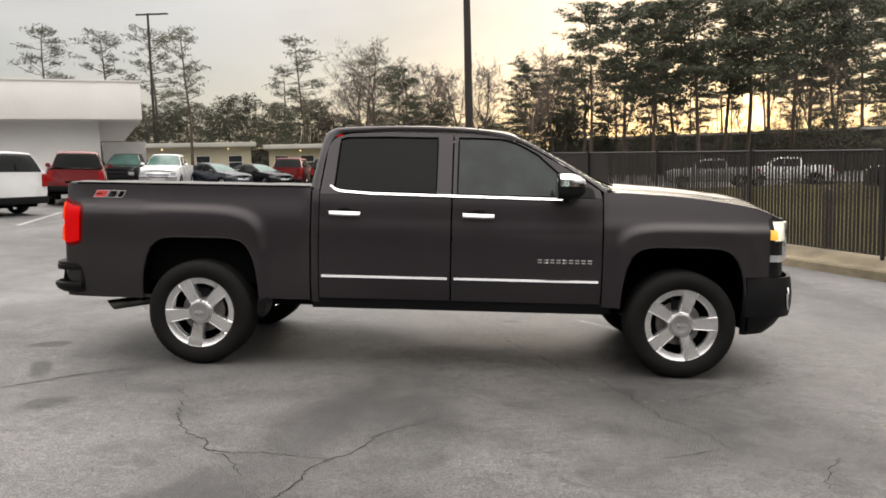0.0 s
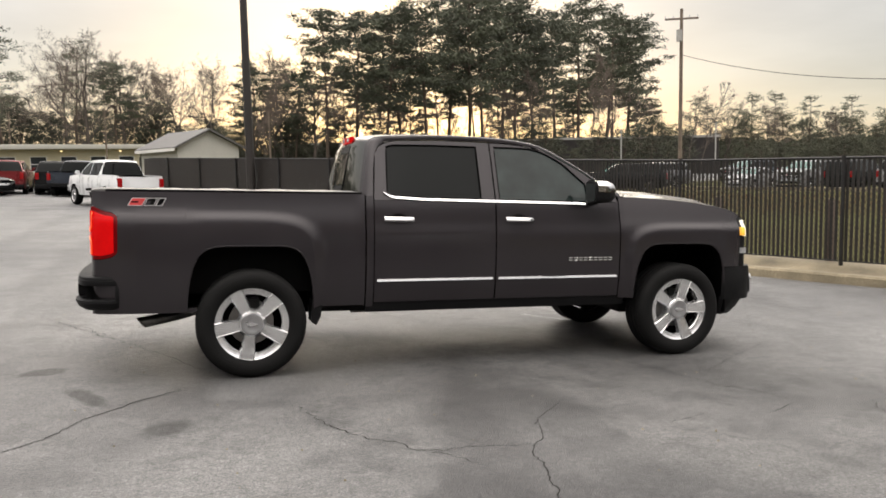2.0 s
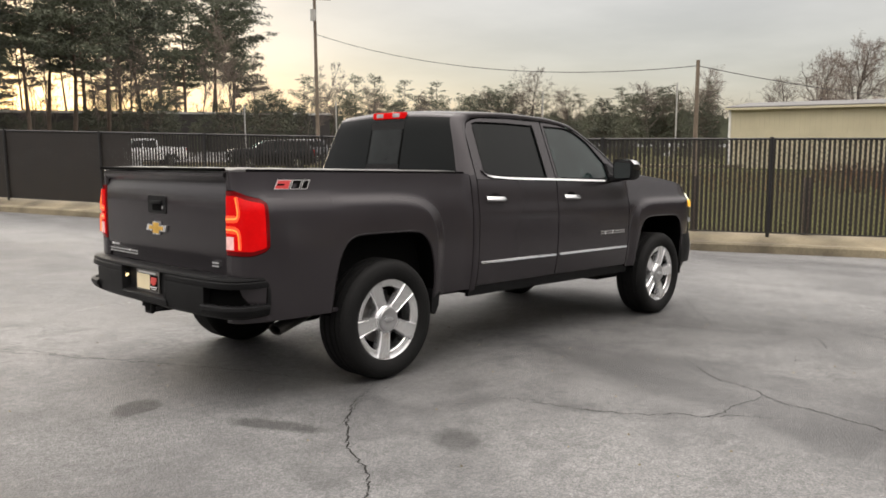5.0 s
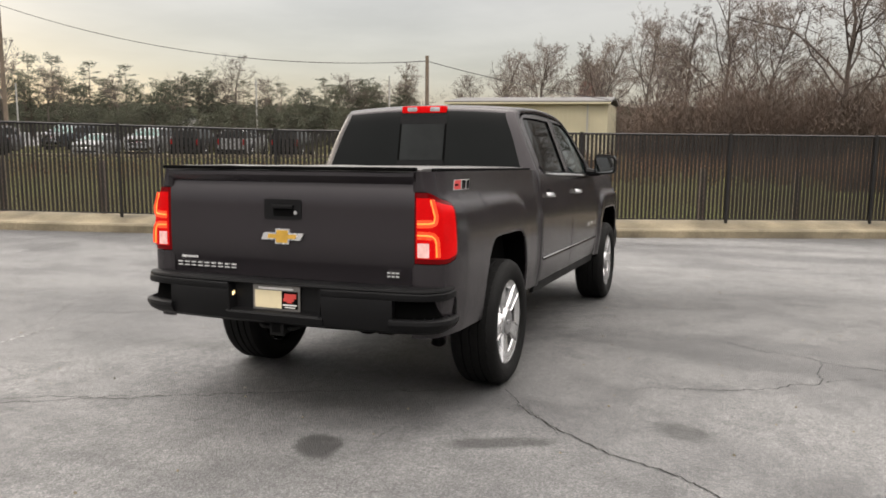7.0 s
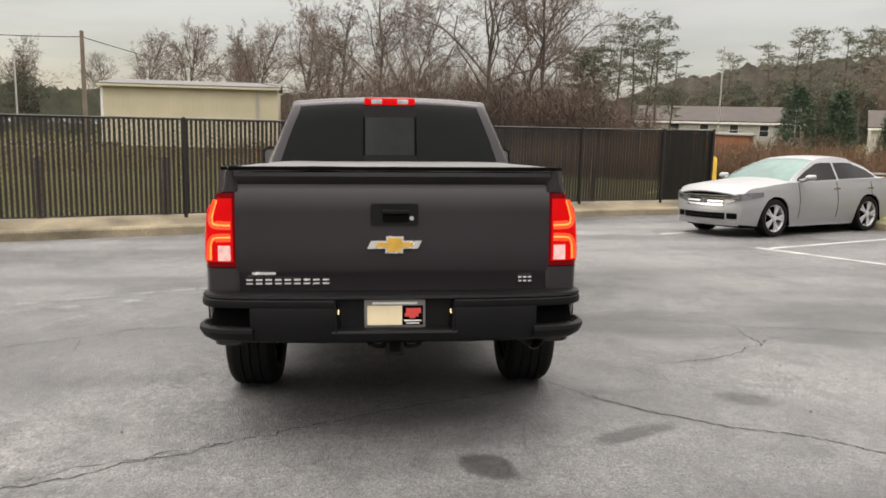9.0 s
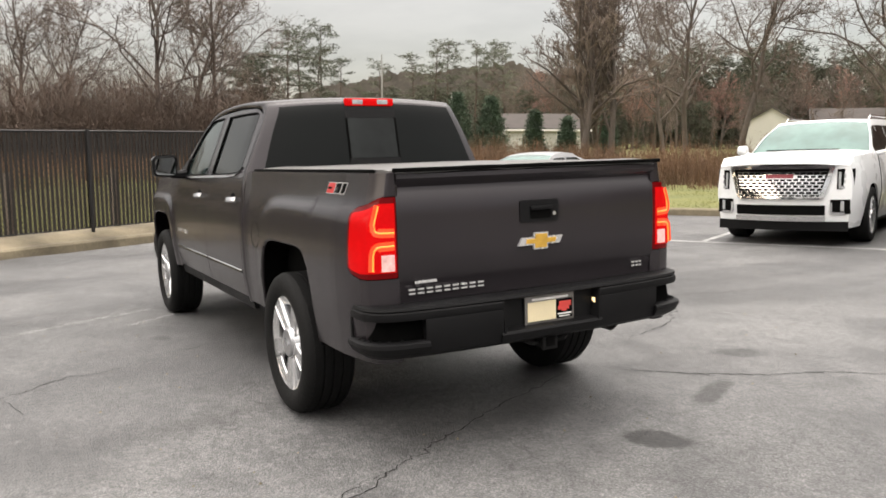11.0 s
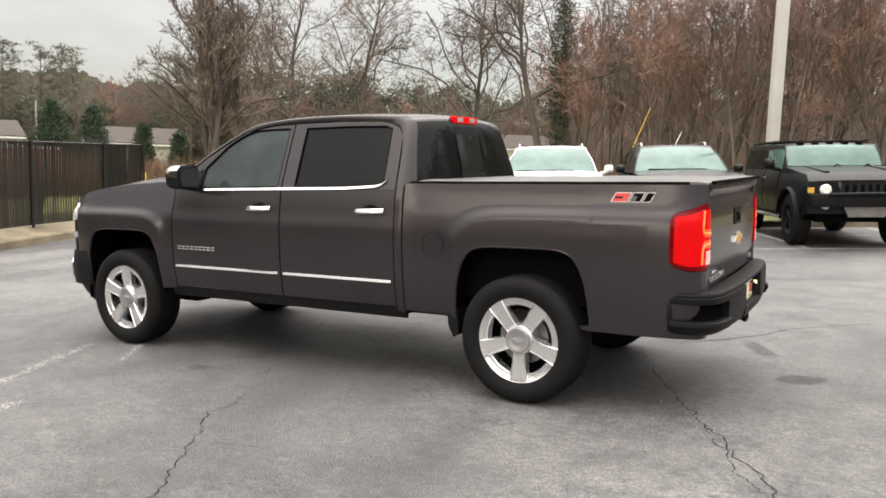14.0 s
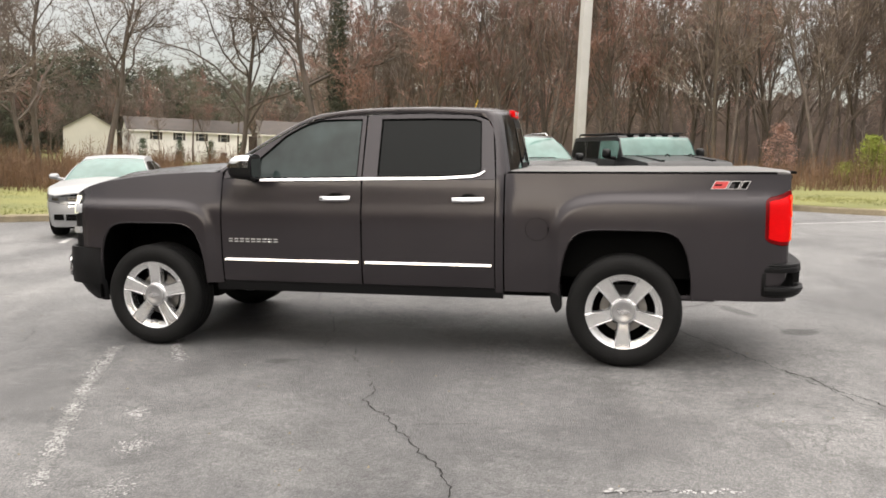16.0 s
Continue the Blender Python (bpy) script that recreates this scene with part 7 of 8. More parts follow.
        part("wiper", tube([front_base(0.45), front_base(-0.05), front_base(-0.62)], 0.012, 5), M_DARK, root)
    elif front == "boxy":
        on_front("grille", -0.44, 0.44, zt - 0.30, zt - 0.06, M_DARK, 0.012)
        for k in range(7):
            y = -0.36 + 0.12 * k
            on_front("grille_slat", y - 0.030, y + 0.030, zt - 0.29, zt - 0.05, M_CARMATT, 0.035)
        for s in (-1, 1):
            for zz, rr in ((zt - 0.14, 0.085), (zt - 0.40, 0.060)):
                bm = lathe_y([(0.0, -0.02), (rr * 0.7, -0.025), (rr, -0.005), (rr * 1.1, 0.01), (rr * 1.1, 0.05)], 20)
                bmesh.ops.rotate(bm, verts=bm.verts, cent=(0, 0, 0), matrix=Matrix.Rotation(radians(90), 3, "Z"))
                bmesh.ops.translate(bm, verts=bm.verts, vec=front_point(s * 0.62, zz, 0.03))
                part("headlight", bm, M_WHITE, root, "round clear headlamp")
            on_front("turn_signal", *sorted((s * 0.80, s * 0.90)), zt - 0.19, zt - 0.10, M_GOLD, 0.01, "amber turn signal")
        part("front_bumper", box(x1 - 0.05, x1 + 0.20, -W * 0.46, W * 0.46, zf + 0.12, zf + 0.34, 0.03), M_BLACK, root)
        part("bull_bar", tube([(x1 + 0.22, -0.62, zf + 0.33), (x1 + 0.24, 0, zf + 0.34), (x1 + 0.22, 0.62, zf + 0.33)], 0.03, 8), M_BLACK, root)
        for s in (-1, 1):
            part("brush_guard", tube([(x1 + 0.20, s * 0.46, zf + 0.14), (x1 + 0.20, s * 0.46, zt - 0.10), (x1 + 0.12, s * 0.44, zt - 0.02)], 0.024, 8), M_BLACK, root)
            part("side_step", tube([(fx - 0.55, s * (W / 2 - 0.02), clearance - 0.02), (rx + 0.6, s * (W / 2 - 0.02), clearance - 0.02)], 0.04, 8), M_CHROME, root, "bright tubular side step")
        rack = part("roof_rack", box(roof_back + 0.3, roof_front - 0.15, -wr * 0.92, -wr * 0.86, H + 0.045, H + 0.075, 0.01), M_BLACK, root, "flat black roof rack")
        part("rack_rail", box(roof_back + 0.3, roof_front - 0.15, wr * 0.86, wr * 0.92, H + 0.045, H + 0.075, 0.01), M_BLACK, rack)
        for k in range(7):
            x = roof_back + 0.34 + k * (roof_front - roof_back - 0.55) / 6
            part("rack_bar", box(x - 0.02, x + 0.02, -wr * 0.90, wr * 0.90, H + 0.035, H + 0.060, 0.006), M_BLACK, rack)
        for s in (-1, 1):
            part("fender_flare", slab([[(fx + wheel_r * 1.22 * math.cos(a), s * (half(fx, 0.9) + o), wheel_r + wheel_r * 1.16 * math.sin(a)) for a in np.linspace(0.15, math.pi - 0.15, 15)] for o in (-0.02, 0.07)], (0, 0, 0.03)), M_BLACK, root)
            part("tow_shackle", tube([(x1 + 0.20, s * 0.40, zf + 0.16), (x1 + 0.28, s * 0.40, zf + 0.13), (x1 + 0.20, s * 0.40, zf + 0.10)], 0.014, 6), M_CHROME, root)
            part("hood_rib", slab([[(x, s * y, float(np.interp(x, [cowl, x1], [hood[0] + 0.05, hood[1] + 0.035]))) for x in np.linspace(cowl + 0.15, x1 - 0.2, 5)] for y in (0.50, 0.58)], (0, 0, -0.04)), paint, root)
        for k in range(5):
            part("roof_lamp", box(roof_front - 0.12, roof_front - 0.02, (k - 2) * 0.26 - 0.06, (k - 2) * 0.26 + 0.06, H - 0.02, H + 0.022, 0.01), M_DARK, root)
        part("skid_plate", prism([(x1 + 0.12, y, z) for y, z in ((-0.36, zf + 0.12), (0.36, zf + 0.12), (0.28, zf - 0.05), (-0.28, zf - 0.05))], (-0.04, 0, 0)), M_STEEL, root)
        for y in (-0.25, 0.25):
            part("hood_handle", tube([(x1 - 0.62, y - 0.05, hood[0] + 0.02), (x1 - 0.60, y, hood[0] + 0.06), (x1 - 0.58, y + 0.05, hood[0] + 0.02)], 0.012, 6), M_DARK, root)
    else:
        on_front("grille", -0.60, 0.60, zt - 0.36, zt - 0.05, M_CHROME if paint is M_CARWHITE else M_BLACK, 0.015)
        on_front("grille_bar", -0.55, 0.55, zt - 0.22, zt - 0.17, M_DARK, 0.03)
        for s in (-1, 1):
            on_front("headlight", *sorted((s * 0.62, s * 0.86)), zt - 0.30, zt - 0.08, M_LENS, 0.005)
        part("front_bumper", box(x1 - 0.05, x1 + 0.12, -W * 0.46, W * 0.46, zf + 0.02, zf + 0.25, 0.04), M_CHROME if paint is not M_CARBLACK and paint is not M_CARMATT else M_BLACK, root)
    if rails:
        for s in (-1, 1):
            part("roof_rail", tube([(roof_back + 0.15, s * wr * 0.9, H + 0.0), (roof_back + 0.25, s * wr * 0.9, H + 0.06), (roof_front - 0.4, s * wr * 0.9, H + 0.06), (roof_front - 0.3, s * wr * 0.9, H + 0.0)], 0.018, 6), M_CHROME if not boxy else M_BLACK, root)
    return root


PICKUP = dict(L=5.7, W=2.0, H=1.88, wheelbase=3.6, front_axle=1.85, belt=1.25, hood=(1.28, 1.16), cowl=1.25, roof_front=0.60, roof_back=-0.85, rear_base=-1.02, deck=1.30, bed=True, front="truck", wheel_r=0.41, clearance=0.42, roof_half=0.60)
SUV = dict(L=5.2, W=2.0, H=1.81, wheelbase=3.05, front_axle=1.62, belt=1.25, hood=(1.29, 1.26), cowl=1.15, roof_front=0.45, roof_back=-2.25, rear_base=-2.50, front="suv", wheel_r=0.40, clearance=0.27)
SEDAN = dict(L=4.22, W=1.76, H=1.41, wheelbase=2.62, front_axle=1.38, belt=0.96, hood=(0.95, 0.86), cowl=0.88, roof_front=0.06, roof_back=-1.02, rear_base=-1.66, deck=1.01, front="sedan", wheel_r=0.335, rim_r=0.24, clearance=0.19, roof_half=0.58)


def build_cars():
    vehicle("sedan", on_ground(8.0, -7.80, 114), "silver four-door sedan parked across from the pickup", "car", M_CARSILVER, "cars by the verge", rim_mat=M_SEDANRIM, **SEDAN)
    vehicle("suv", on_ground(2.40, -9.90, 112), "white full-size SUV with a chrome mesh grille", "suv", M_CARWHITE, "cars by the verge", rails=True, mesh_grille=True, **SUV)
    vehicle("suv", on_ground(0.26, -11.2, 112), "glossy black full-size SUV with a chrome-barred grille", "suv", M_CARBLACK, "cars by the verge", rails=True, **SUV)
    vehicle("suv", on_ground(-2.44, -11.70, 112), "satin black boxy off-road SUV with round headlamps", "suv", M_CARMATT, "cars by the verge", rails=True, rim_mat=M_BLACK,
            **{**SUV, "L": 4.75, "H": 1.80, "W": 1.93, "wheelbase": 3.1, "front_axle": 1.55, "belt": 1.30, "hood": (1.36, 1.26), "cowl": 0.85, "roof_front": 0.62, "roof_back": -2.15, "rear_base": -2.30, "front": "boxy", "wheel_r": 0.46, "rim_r": 0.25, "clearance": 0.48, "roof_half": 0.74})
    # Cars in the lot towards the white building.
    vehicle("suv", on_ground(-15.3, 15.7, 162), "white SUV with red tail lamps seen from behind", "suv", M_CARWHITE, "cars by the building", **SUV)
    vehicle("pickup_truck", on_ground(-15.2, 22.6, 116), "dark red pickup seen from behind", "pickup truck", M_CARRED, "cars by the building", **PICKUP)
    vehicle("pickup_truck", on_ground(-17.0, 35.5, -78), "white pickup facing the lot", "pickup truck", M_CARWHITE, "cars by the building", **PICKUP)
    vehicle("pickup_truck", on_ground(-19.4, 36.0, -78), "black pickup beside the building", "pickup truck", M_CARBLACK, "cars by the building", **PICKUP)
    vehicle("sedan", on_ground(-15.2, 38.0, -30), "dark blue sedan parked in a row", "car", M_CARNAVY, "cars by the building", **SEDAN)
    vehicle("sedan", on_ground(-13.2, 39.5, -30), "black sedan parked in a row", "car", M_CARBLACK, "cars by the building", **SEDAN)
    vehicle("suv", on_ground(-12.0, 43.2, 95), "dark red SUV parked far off", "suv", M_CARRED, "cars by the far kerb", **SUV)
    vehicle("suv", on_ground(-9.6, 43.0, 95), "dark SUV parked far off", "suv", M_CARBLACK, "cars by the far kerb", **SUV)
    vehicle("pickup_truck", on_ground(-8.0, 41.0, 80), "dark blue pickup parked in a row", "pickup truck", M_CARNAVY, "cars by the far kerb", **PICKUP)
    vehicle("pickup_truck", on_ground(-5.35, 28.7, 115), "white crew-cab pickup parked by the fence", "pickup truck", M_CARWHITE, "cars by the far kerb", **PICKUP)
    # Cars in the yard behind the fence.
    for x, y, h, kind, paint, what in ((15.2, 47.2, 168, PICKUP, M_CARSILVER, "silver pickup"), (20.6, 48.8, 168, PICKUP, M_CARWHITE, "white pickup"), (24.0, 38.2, 160, SUV, M_CARBLACK, "black SUV"), (29.5, 43.5, 170, SUV, M_CARGREY, "grey SUV"),
                                       (41.0, 47.5, 195, SUV, M_CARNAVY, "dark blue SUV"), (50.5, 58.0, 205, PICKUP, M_CARSILVER, "silver pickup"), (32.6, 36.6, 205, SEDAN, M_CARSILVER, "silver sedan"), (35.0, 34.4, 205, SUV, M_CARSILVER, "silver SUV"),
                                       (36.6, 32.0, 22, SUV, M_CARBLACK, "black SUV"), (38.4, 29.6, 18, SUV, M_CARSILVER, "silver SUV"), (40.2, 26.9, 18, SUV, M_CARBLACK, "black boxy SUV"), (54.0, 63.0, 200, SEDAN, M_CARWHITE, "white sedan")):
        vehicle("parked_car", on_ground(x, y, h), what + " in the yard behind the fence", "car", paint, "cars behind the fence", **kind)


build_cars()


# ---- buildings, poles, wires, brush ----
def window_on(parent, p, along, out, w, h, frame=0.06):
    """A framed window with two panes on a wall at p (its lower middle)."""
    win = new("window")
    win.parent = parent
    a, o, u = Vector(along).normalized(), Vector(out).normalized(), Vector((0, 0, 1))
    m = Matrix((a, o, u)).transposed().to_4x4()
    m.translation = p
    win.matrix_local = m
    part("pane", box(-w / 2, w / 2, -0.02, 0.012, 0, h), M_WINDOW, win)
    bm = box(-w / 2 - frame, -w / 2, -0.02, 0.05, -frame, h + frame)
    add_box(bm, w / 2, w / 2 + frame, -0.02, 0.05, -frame, h + frame)
    add_box(bm, -w / 2, w / 2, -0.02, 0.05, h, h + frame)
    add_box(bm, -w / 2, w / 2, -0.02, 0.07, -frame, 0)
    add_box(bm, -w / 2, w / 2, -0.02, 0.035, h * 0.48, h * 0.52)
    part("window_frame", bm, M_TRIMW, win)
    return win


def gable_house(name, m, L, D, wall_h, roof_h, label, wall=None, roof=None, windows=(), doors=(), storeys=2, group=""):
    """A long house: its front looks along -y of its own frame, the ridge runs along x."""
    root = thing(name, m, label, "house", group)
    part("wall", box(-L / 2, L / 2, 0, D, -1.5, wall_h), wall or M_SIDING, root)
    e = 0.35
    for s, nm in ((0, "roof"), (1, "roof")):
        y0, y1 = (-e, D / 2) if s == 0 else (D + e, D / 2)
        z0 = wall_h - e * roof_h / (D / 2)
        rows = [[(x, y0 + (y1 - y0) * k, z0 + (wall_h + roof_h - z0) * k) for k in (0, 0.5, 1)] for x in (-L / 2 - e, 0, L / 2 + e)]
        part(nm, slab(rows, (0, 0, 0.14)), roof or M_ROOF, root)
    for s in (-1, 1):
        part("gable", prism([(s * L / 2, 0, wall_h), (s * L / 2, D, wall_h), (s * L / 2, D / 2, wall_h + roof_h - 0.02)], (-s * 0.15, 0, 0)), wall or M_SIDING, root)
    part("fascia", box(-L / 2 - e, L / 2 + e, -e - 0.03, -e + 0.03, wall_h - 0.32, wall_h - 0.10), M_TRIMW, root)
    for x, z, w, h in windows:
        window_on(root, (x, 0, z), (1, 0, 0), (0, -1, 0), w, h)
    for x in doors:
        part("door", box(x - 0.45, x + 0.45, -0.05, 0.02, 0.0, 2.05), M_TRIMW, root)
    return root


def facing(p, q, z):
    """A frame at the middle of p and q, x from p to q, front to the -y side of that way."""
    a = Vector((q[0] - p[0], q[1] - p[1], 0))
    mid = Vector(((p[0] + q[0]) / 2, (p[1] + q[1]) / 2, z))
    a.normalize()
    return Matrix.Translation(mid) @ Matrix((a, Vector((-a.y, a.x, 0)), Vector((0, 0, 1)))).transposed().to_4x4()


def build_buildings():
    # White showroom with a deep fascia.
    g = ground_z(-19, 36)
    root = thing("showroom", Matrix.Translation((-17.85, 34.6, g + 0.35)) @ Matrix.Rotation(radians(27), 4, "Z"), "white flat-roofed showroom with a deep overhanging fascia", "building")
    part("wall", box(-30, -2.1, 1.4, 26, -0.5, 4.2), M_WALL, root)
    part("fascia", box(-31, 0, 0, 27, 3.30, 5.28, 0.05), M_WALL, root)
    part("roof_edge", box(-31, 0.05, -0.05, 27, 5.24, 5.32), M_TRIMW, root)
    for k in range(5):
        part("panel_joint", box(-2.12 - k * 5, -2.10 - k * 5, 1.385, 1.40, 0, 3.45), M_GREYPOLE, root)
    part("side_fence", box(-2.0, 0.2, 1.6, 1.65, 0, 2.2), M_GREYPOLE, root)
    # Low buildings beyond the far cars.
    for p, q, h, n in (((-36, 70), (-24, 74), 3.1, 4), ((-22, 73.5), (-7, 77), 2.9, 6)):
        m = facing(p, q, ground_z(*p) - 0.2)
        L = math.dist(p, q)
        root = thing("low_building", m, "low beige building with lamps under its eave", "building", "low buildings")
        part("wall", box(-L / 2, L / 2, 0, 8, 0, h), M_BEIGE, root)
        part("roof", box(-L / 2 - 0.5, L / 2 + 0.5, -1.0, 8.5, h, h + 0.45, 0.05), M_SIDING, root)
        for k in range(n):
            x = -L / 2 + (k + 0.5) * L / n
            window_on(root, (x, 0, 0.9), (1, 0, 0), (0, -1, 0), 1.3, 1.3)
            if k % 2:
                part("eave_lamp", box(x - 0.75, x - 0.6, -0.9, -0.75, h - 0.25, h - 0.12), M_BULB, root, "small warm lamp")
    # Barn with a pale gabled roof behind the fence.
    gable_house("barn", facing((-5.9, 59.2), (-3.1, 52.2), 0.4), 7.5, 4.6, 3.05, 1.15, "grey gabled barn with a dull metal roof", M_SIDING, M_TINROOF)
    # Long dark wall of a warehouse under the pines.
    root = thing("warehouse", facing((8, 104), (66, 84), 0), "long dark warehouse behind the pines", "building")
    part("wall", box(-30, 30, 0, 15, -1, 5.0), M_DARKPOLE, root)
    part("roof_edge", box(-30.2, 30.2, -0.2, 15, 5.0, 5.3), M_GREYPOLE, root)
    # Beige metal shed behind the fence.
    m = facing((45.2, 17.6), (46.3, 6.8), -0.6)
    root = thing("metal_shed", m, "beige metal shed with a low-pitched roof", "shed")
    part("wall", box(-5.4, 5.4, 0, 9, 0, 4.05), M_BEIGE, root)
    for k in range(36):
        part("siding_rib", box(-5.35 + k * 0.3, -5.31 + k * 0.3, -0.03, 0.0, 0, 4.0), M_BEIGE, root)
    part("roof", slab([[(x, y, z) for y, z in ((-0.25, 4.08), (4.5, 4.5), (9.25, 4.08))] for x in (-5.6, 5.6)], (0, 0, 0.12)), M_TINROOF, root)
    part("downpipe", box(4.05, 4.15, -0.12, -0.03, 0, 4.0), M_GREYPOLE, root)
    part("gutter", box(-5.6, 5.6, -0.36, -0.22, 4.0, 4.12), M_BEIGE, root)
    part("corner_trim", box(-5.45, -5.3, -0.05, 0.02, 0, 4.05), M_TRIMW, root)
    # White barn-like roof in the yard.
    gable_house("barn", facing((110, 96), (114, 91), -0.6), 6, 7, 2.2, 1.5, "pale barn roof beyond the yard", M_SIDING, M_TINROOF)
    # Flats beyond the brush.
    wins = [(x, z, 0.9, 1.2) for x in np.arange(-8.0, 9, 3.2) for z in (0.9, 3.7)]
    gable_house("flats", facing((85.1, -29.8), (78.2, -46.5), -2.9), 18, 9, 5.3, 1.6, "pale two-storey flats with a brown shingle roof", windows=wins, group="flats")
    gable_house("flats", facing((74.0, -51.5), (69.0, -60.0), -2.9), 10, 9, 5.0, 1.7, "pale two-storey flats with a brown shingle roof", windows=[w for w in wins if abs(w[0]) < 4.5], group="flats")
    root = gable_house("flats", facing((64.5, -96.0), (52.0, -106.0), -1.8), 17, 9, 5.1, 1.7, "white two-storey flats with dark shutters", M_WALL, windows=[w for w in wins if abs(w[0]) < 8], doors=(-4.8, 1.6, 6.2), group="flats")
    for x, z, w, h in [w for w in wins if abs(w[0]) < 8 and w[1] > 2]:
        for s in (-1, 1):
            part("shutter", box(x + s * 0.66 - 0.17, x + s * 0.66 + 0.17, -0.04, 0.02, z, z + h), M_DARKPOLE, root)
    gable_house("flats", facing((71.7, -90.9), (66.1, -94.8), -2.0) @ Matrix.Rotation(radians(90), 4, "Z") @ Matrix.Translation((0, -3.3, 0)), 9, 6.6, 5.0, 2.0, "pale gabled end of a row of flats", M_SIDING, group="flats")
    gable_house("flats", facing((50.0, -107.0), (42.0, -112.0), -1.8), 9, 9, 5.2, 2.0, "pale gabled flats half hidden by trees", M_SIDING, windows=[w for w in wins if abs(w[0]) < 4], group="flats")
    # Container and yellow post behind the fence's end.
    root = thing("container", on_ground(29.3, -17.2, 60), "rust-brown storage container with a pale lid", "container")
    part("body", box(0.1, 2.6, -1.2, 1.2, 0.0, 1.75, 0.03), M_RUST, root)
    part("lid", box(0.0, 2.7, -1.3, 1.3, 1.75, 1.86, 0.03), M_GREYPOLE, root)
    root = thing("bollard", on_ground(12.95, -8.42), "yellow painted steel post at the fence's end", "bollard")
    part("post", tube([(0, 0, -0.1), (0, 0, 1.30), (0, 0, 1.36)], [0.065, 0.065, 0.03], 14), M_YELLOW, root)


def build_poles():
    # Lamp post by the fence.
    root = thing("lamp_post", Matrix.Translation((-0.24, 21.6, ground_z(-0.24, 21.6))), "tall dark bronze lamp post on a concrete foot", "lamp post")
    part("pole", tube([(0, 0, 0), (0, 0, 9.5)], [0.16, 0.11], 12), M_DARKPOLE, root)
    part("foot", tube([(0, 0, -0.1), (0, 0, 0.28)], 0.30, 16), M_CONC, root)
    part("base_plate", box(-0.22, 0.22, -0.22, 0.22, 0.28, 0.33, 0.01), M_DARKPOLE, root)
    part("lamp_head", box(-0.9, 0.9, -0.2, 0.2, 9.5, 9.68, 0.03), M_DARKPOLE, root)
    # Grey steel pole behind the parked cars.
    root = thing("steel_pole", Matrix.Translation((-0.8, -17.0, ground_z(-0.8, -17))), "pale grey square steel light pole", "pole")
    part("pole", box(-0.135, 0.135, -0.135, 0.135, -0.2, 12.0, 0.03, Matrix.Rotation(radians(28), 4, "Z")), M_PALEPOLE, root)
    # Utility poles and their wire.
    tops = []
    for x, y, z, r, arm in ((31.5, 43.0, 12.5, 0.15, True), (35.4, 15.1, 5.75, 0.13, False)):
        g = ground_z(x, y)
        root = thing("utility_pole", Matrix.Translation((x, y, g)), "weathered wooden utility pole", "utility pole", "utility poles")
        part("pole", tube([(0, 0, -0.3), (0, 0, z - g)], [r, r * 0.75], 10), M_WOODPOLE, root)
        if arm:
            part("cross_arm", box(-1.15, 1.15, -0.06, 0.06, z - g - 0.75, z - g - 0.63, 0.0, Matrix.Rotation(radians(-30), 4, "Z")), M_WOODPOLE, root)
            part("transformer", tube([(-0.3, -0.2, z - g - 2.3), (-0.3, -0.2, z - g - 1.5)], 0.2, 12), M_GREYPOLE, root)
            for k in (-1, -0.5, 0.5, 1):
                part("insulator", tube([(k * 0.95, -k * 0.55, z - g - 0.63), (k * 0.95, -k * 0.55, z - g - 0.45)], 0.04, 8), M_TRIMW, root)
        tops.append(Vector((x, y, z)))
    a, b = tops[0] - Vector((0, 0, 3.2)), tops[1] - Vector((0, 0, 0.3))
    c = Vector((54, 2, 3.4))
    for p, q, sag, nm in ((a, b, 1.25, "wire"), (b, c, 0.5, "wire")):
        pts = [p.lerp(q, t) - Vector((0, 0, 4 * sag * t * (1 - t))) for t in np.linspace(0, 1, 24)]
        tagged(part("overhead_wire", tube(pts, 0.022, 5), M_DARKPOLE, None), "thin black overhead wire between poles", "wire", "overhead wires")
    for x, y, h in ((40, 66, 5.2), (47, 60, 5.5), (58, 42, 6.3), (62, 30, 6.8), (-18, 75, 6.2), (-9, 66, 6.4), (4.2, 62, 6.5), (64.6, -30.7, 10.3), (54.6, -32.7, 6.2)):
        g = ground_z(x, y)
        root = thing("yard_pole", Matrix.Translation((x, y, g)), "slim pale pole beyond the fence", "pole", "far poles")
        part("pole", tube([(0, 0, -0.2), (0, 0, h)], 0.07, 8), M_GREYPOLE if x > 10 else M_WOODPOLE, root)
    root = thing("utility_pole", Matrix.Translation((-35.7, 78, 0.5)), "tall dark utility pole with a short arm", "utility pole", "utility poles")
    part("pole", tube([(0, 0, -0.3), (0, 0, 18.4)], [0.17, 0.12], 10), M_DARKPOLE, root)
    part("cross_arm", box(-1.3, 2.2, -0.08, 0.08, 18.2, 18.36), M_DARKPOLE, root)
    # Stay wires with pale sleeves in the verge.
    for x, y, top, reach, mat in ((2.8, -14.1, 11.5, 0.26, M_YELLOW), (2.0, -14.65, 8.0, 0.30, M_TRIMW)):
        g = ground_z(x, y)
        root = thing("guy_wire", Matrix.Translation((x, y, g)), "slanting stay wire with a pale sleeve", "guy wire", "stay wires")
        a, b = Vector((0, 0, -0.1)), Vector((-0.8 - x, -17.0 - y, top - g))
        part("sleeve", tube([a, a.lerp(b, reach)], 0.010, 8), mat, root)
        part("cable", tube([a.lerp(b, reach), b], 0.005, 5), M_DARKPOLE, root)


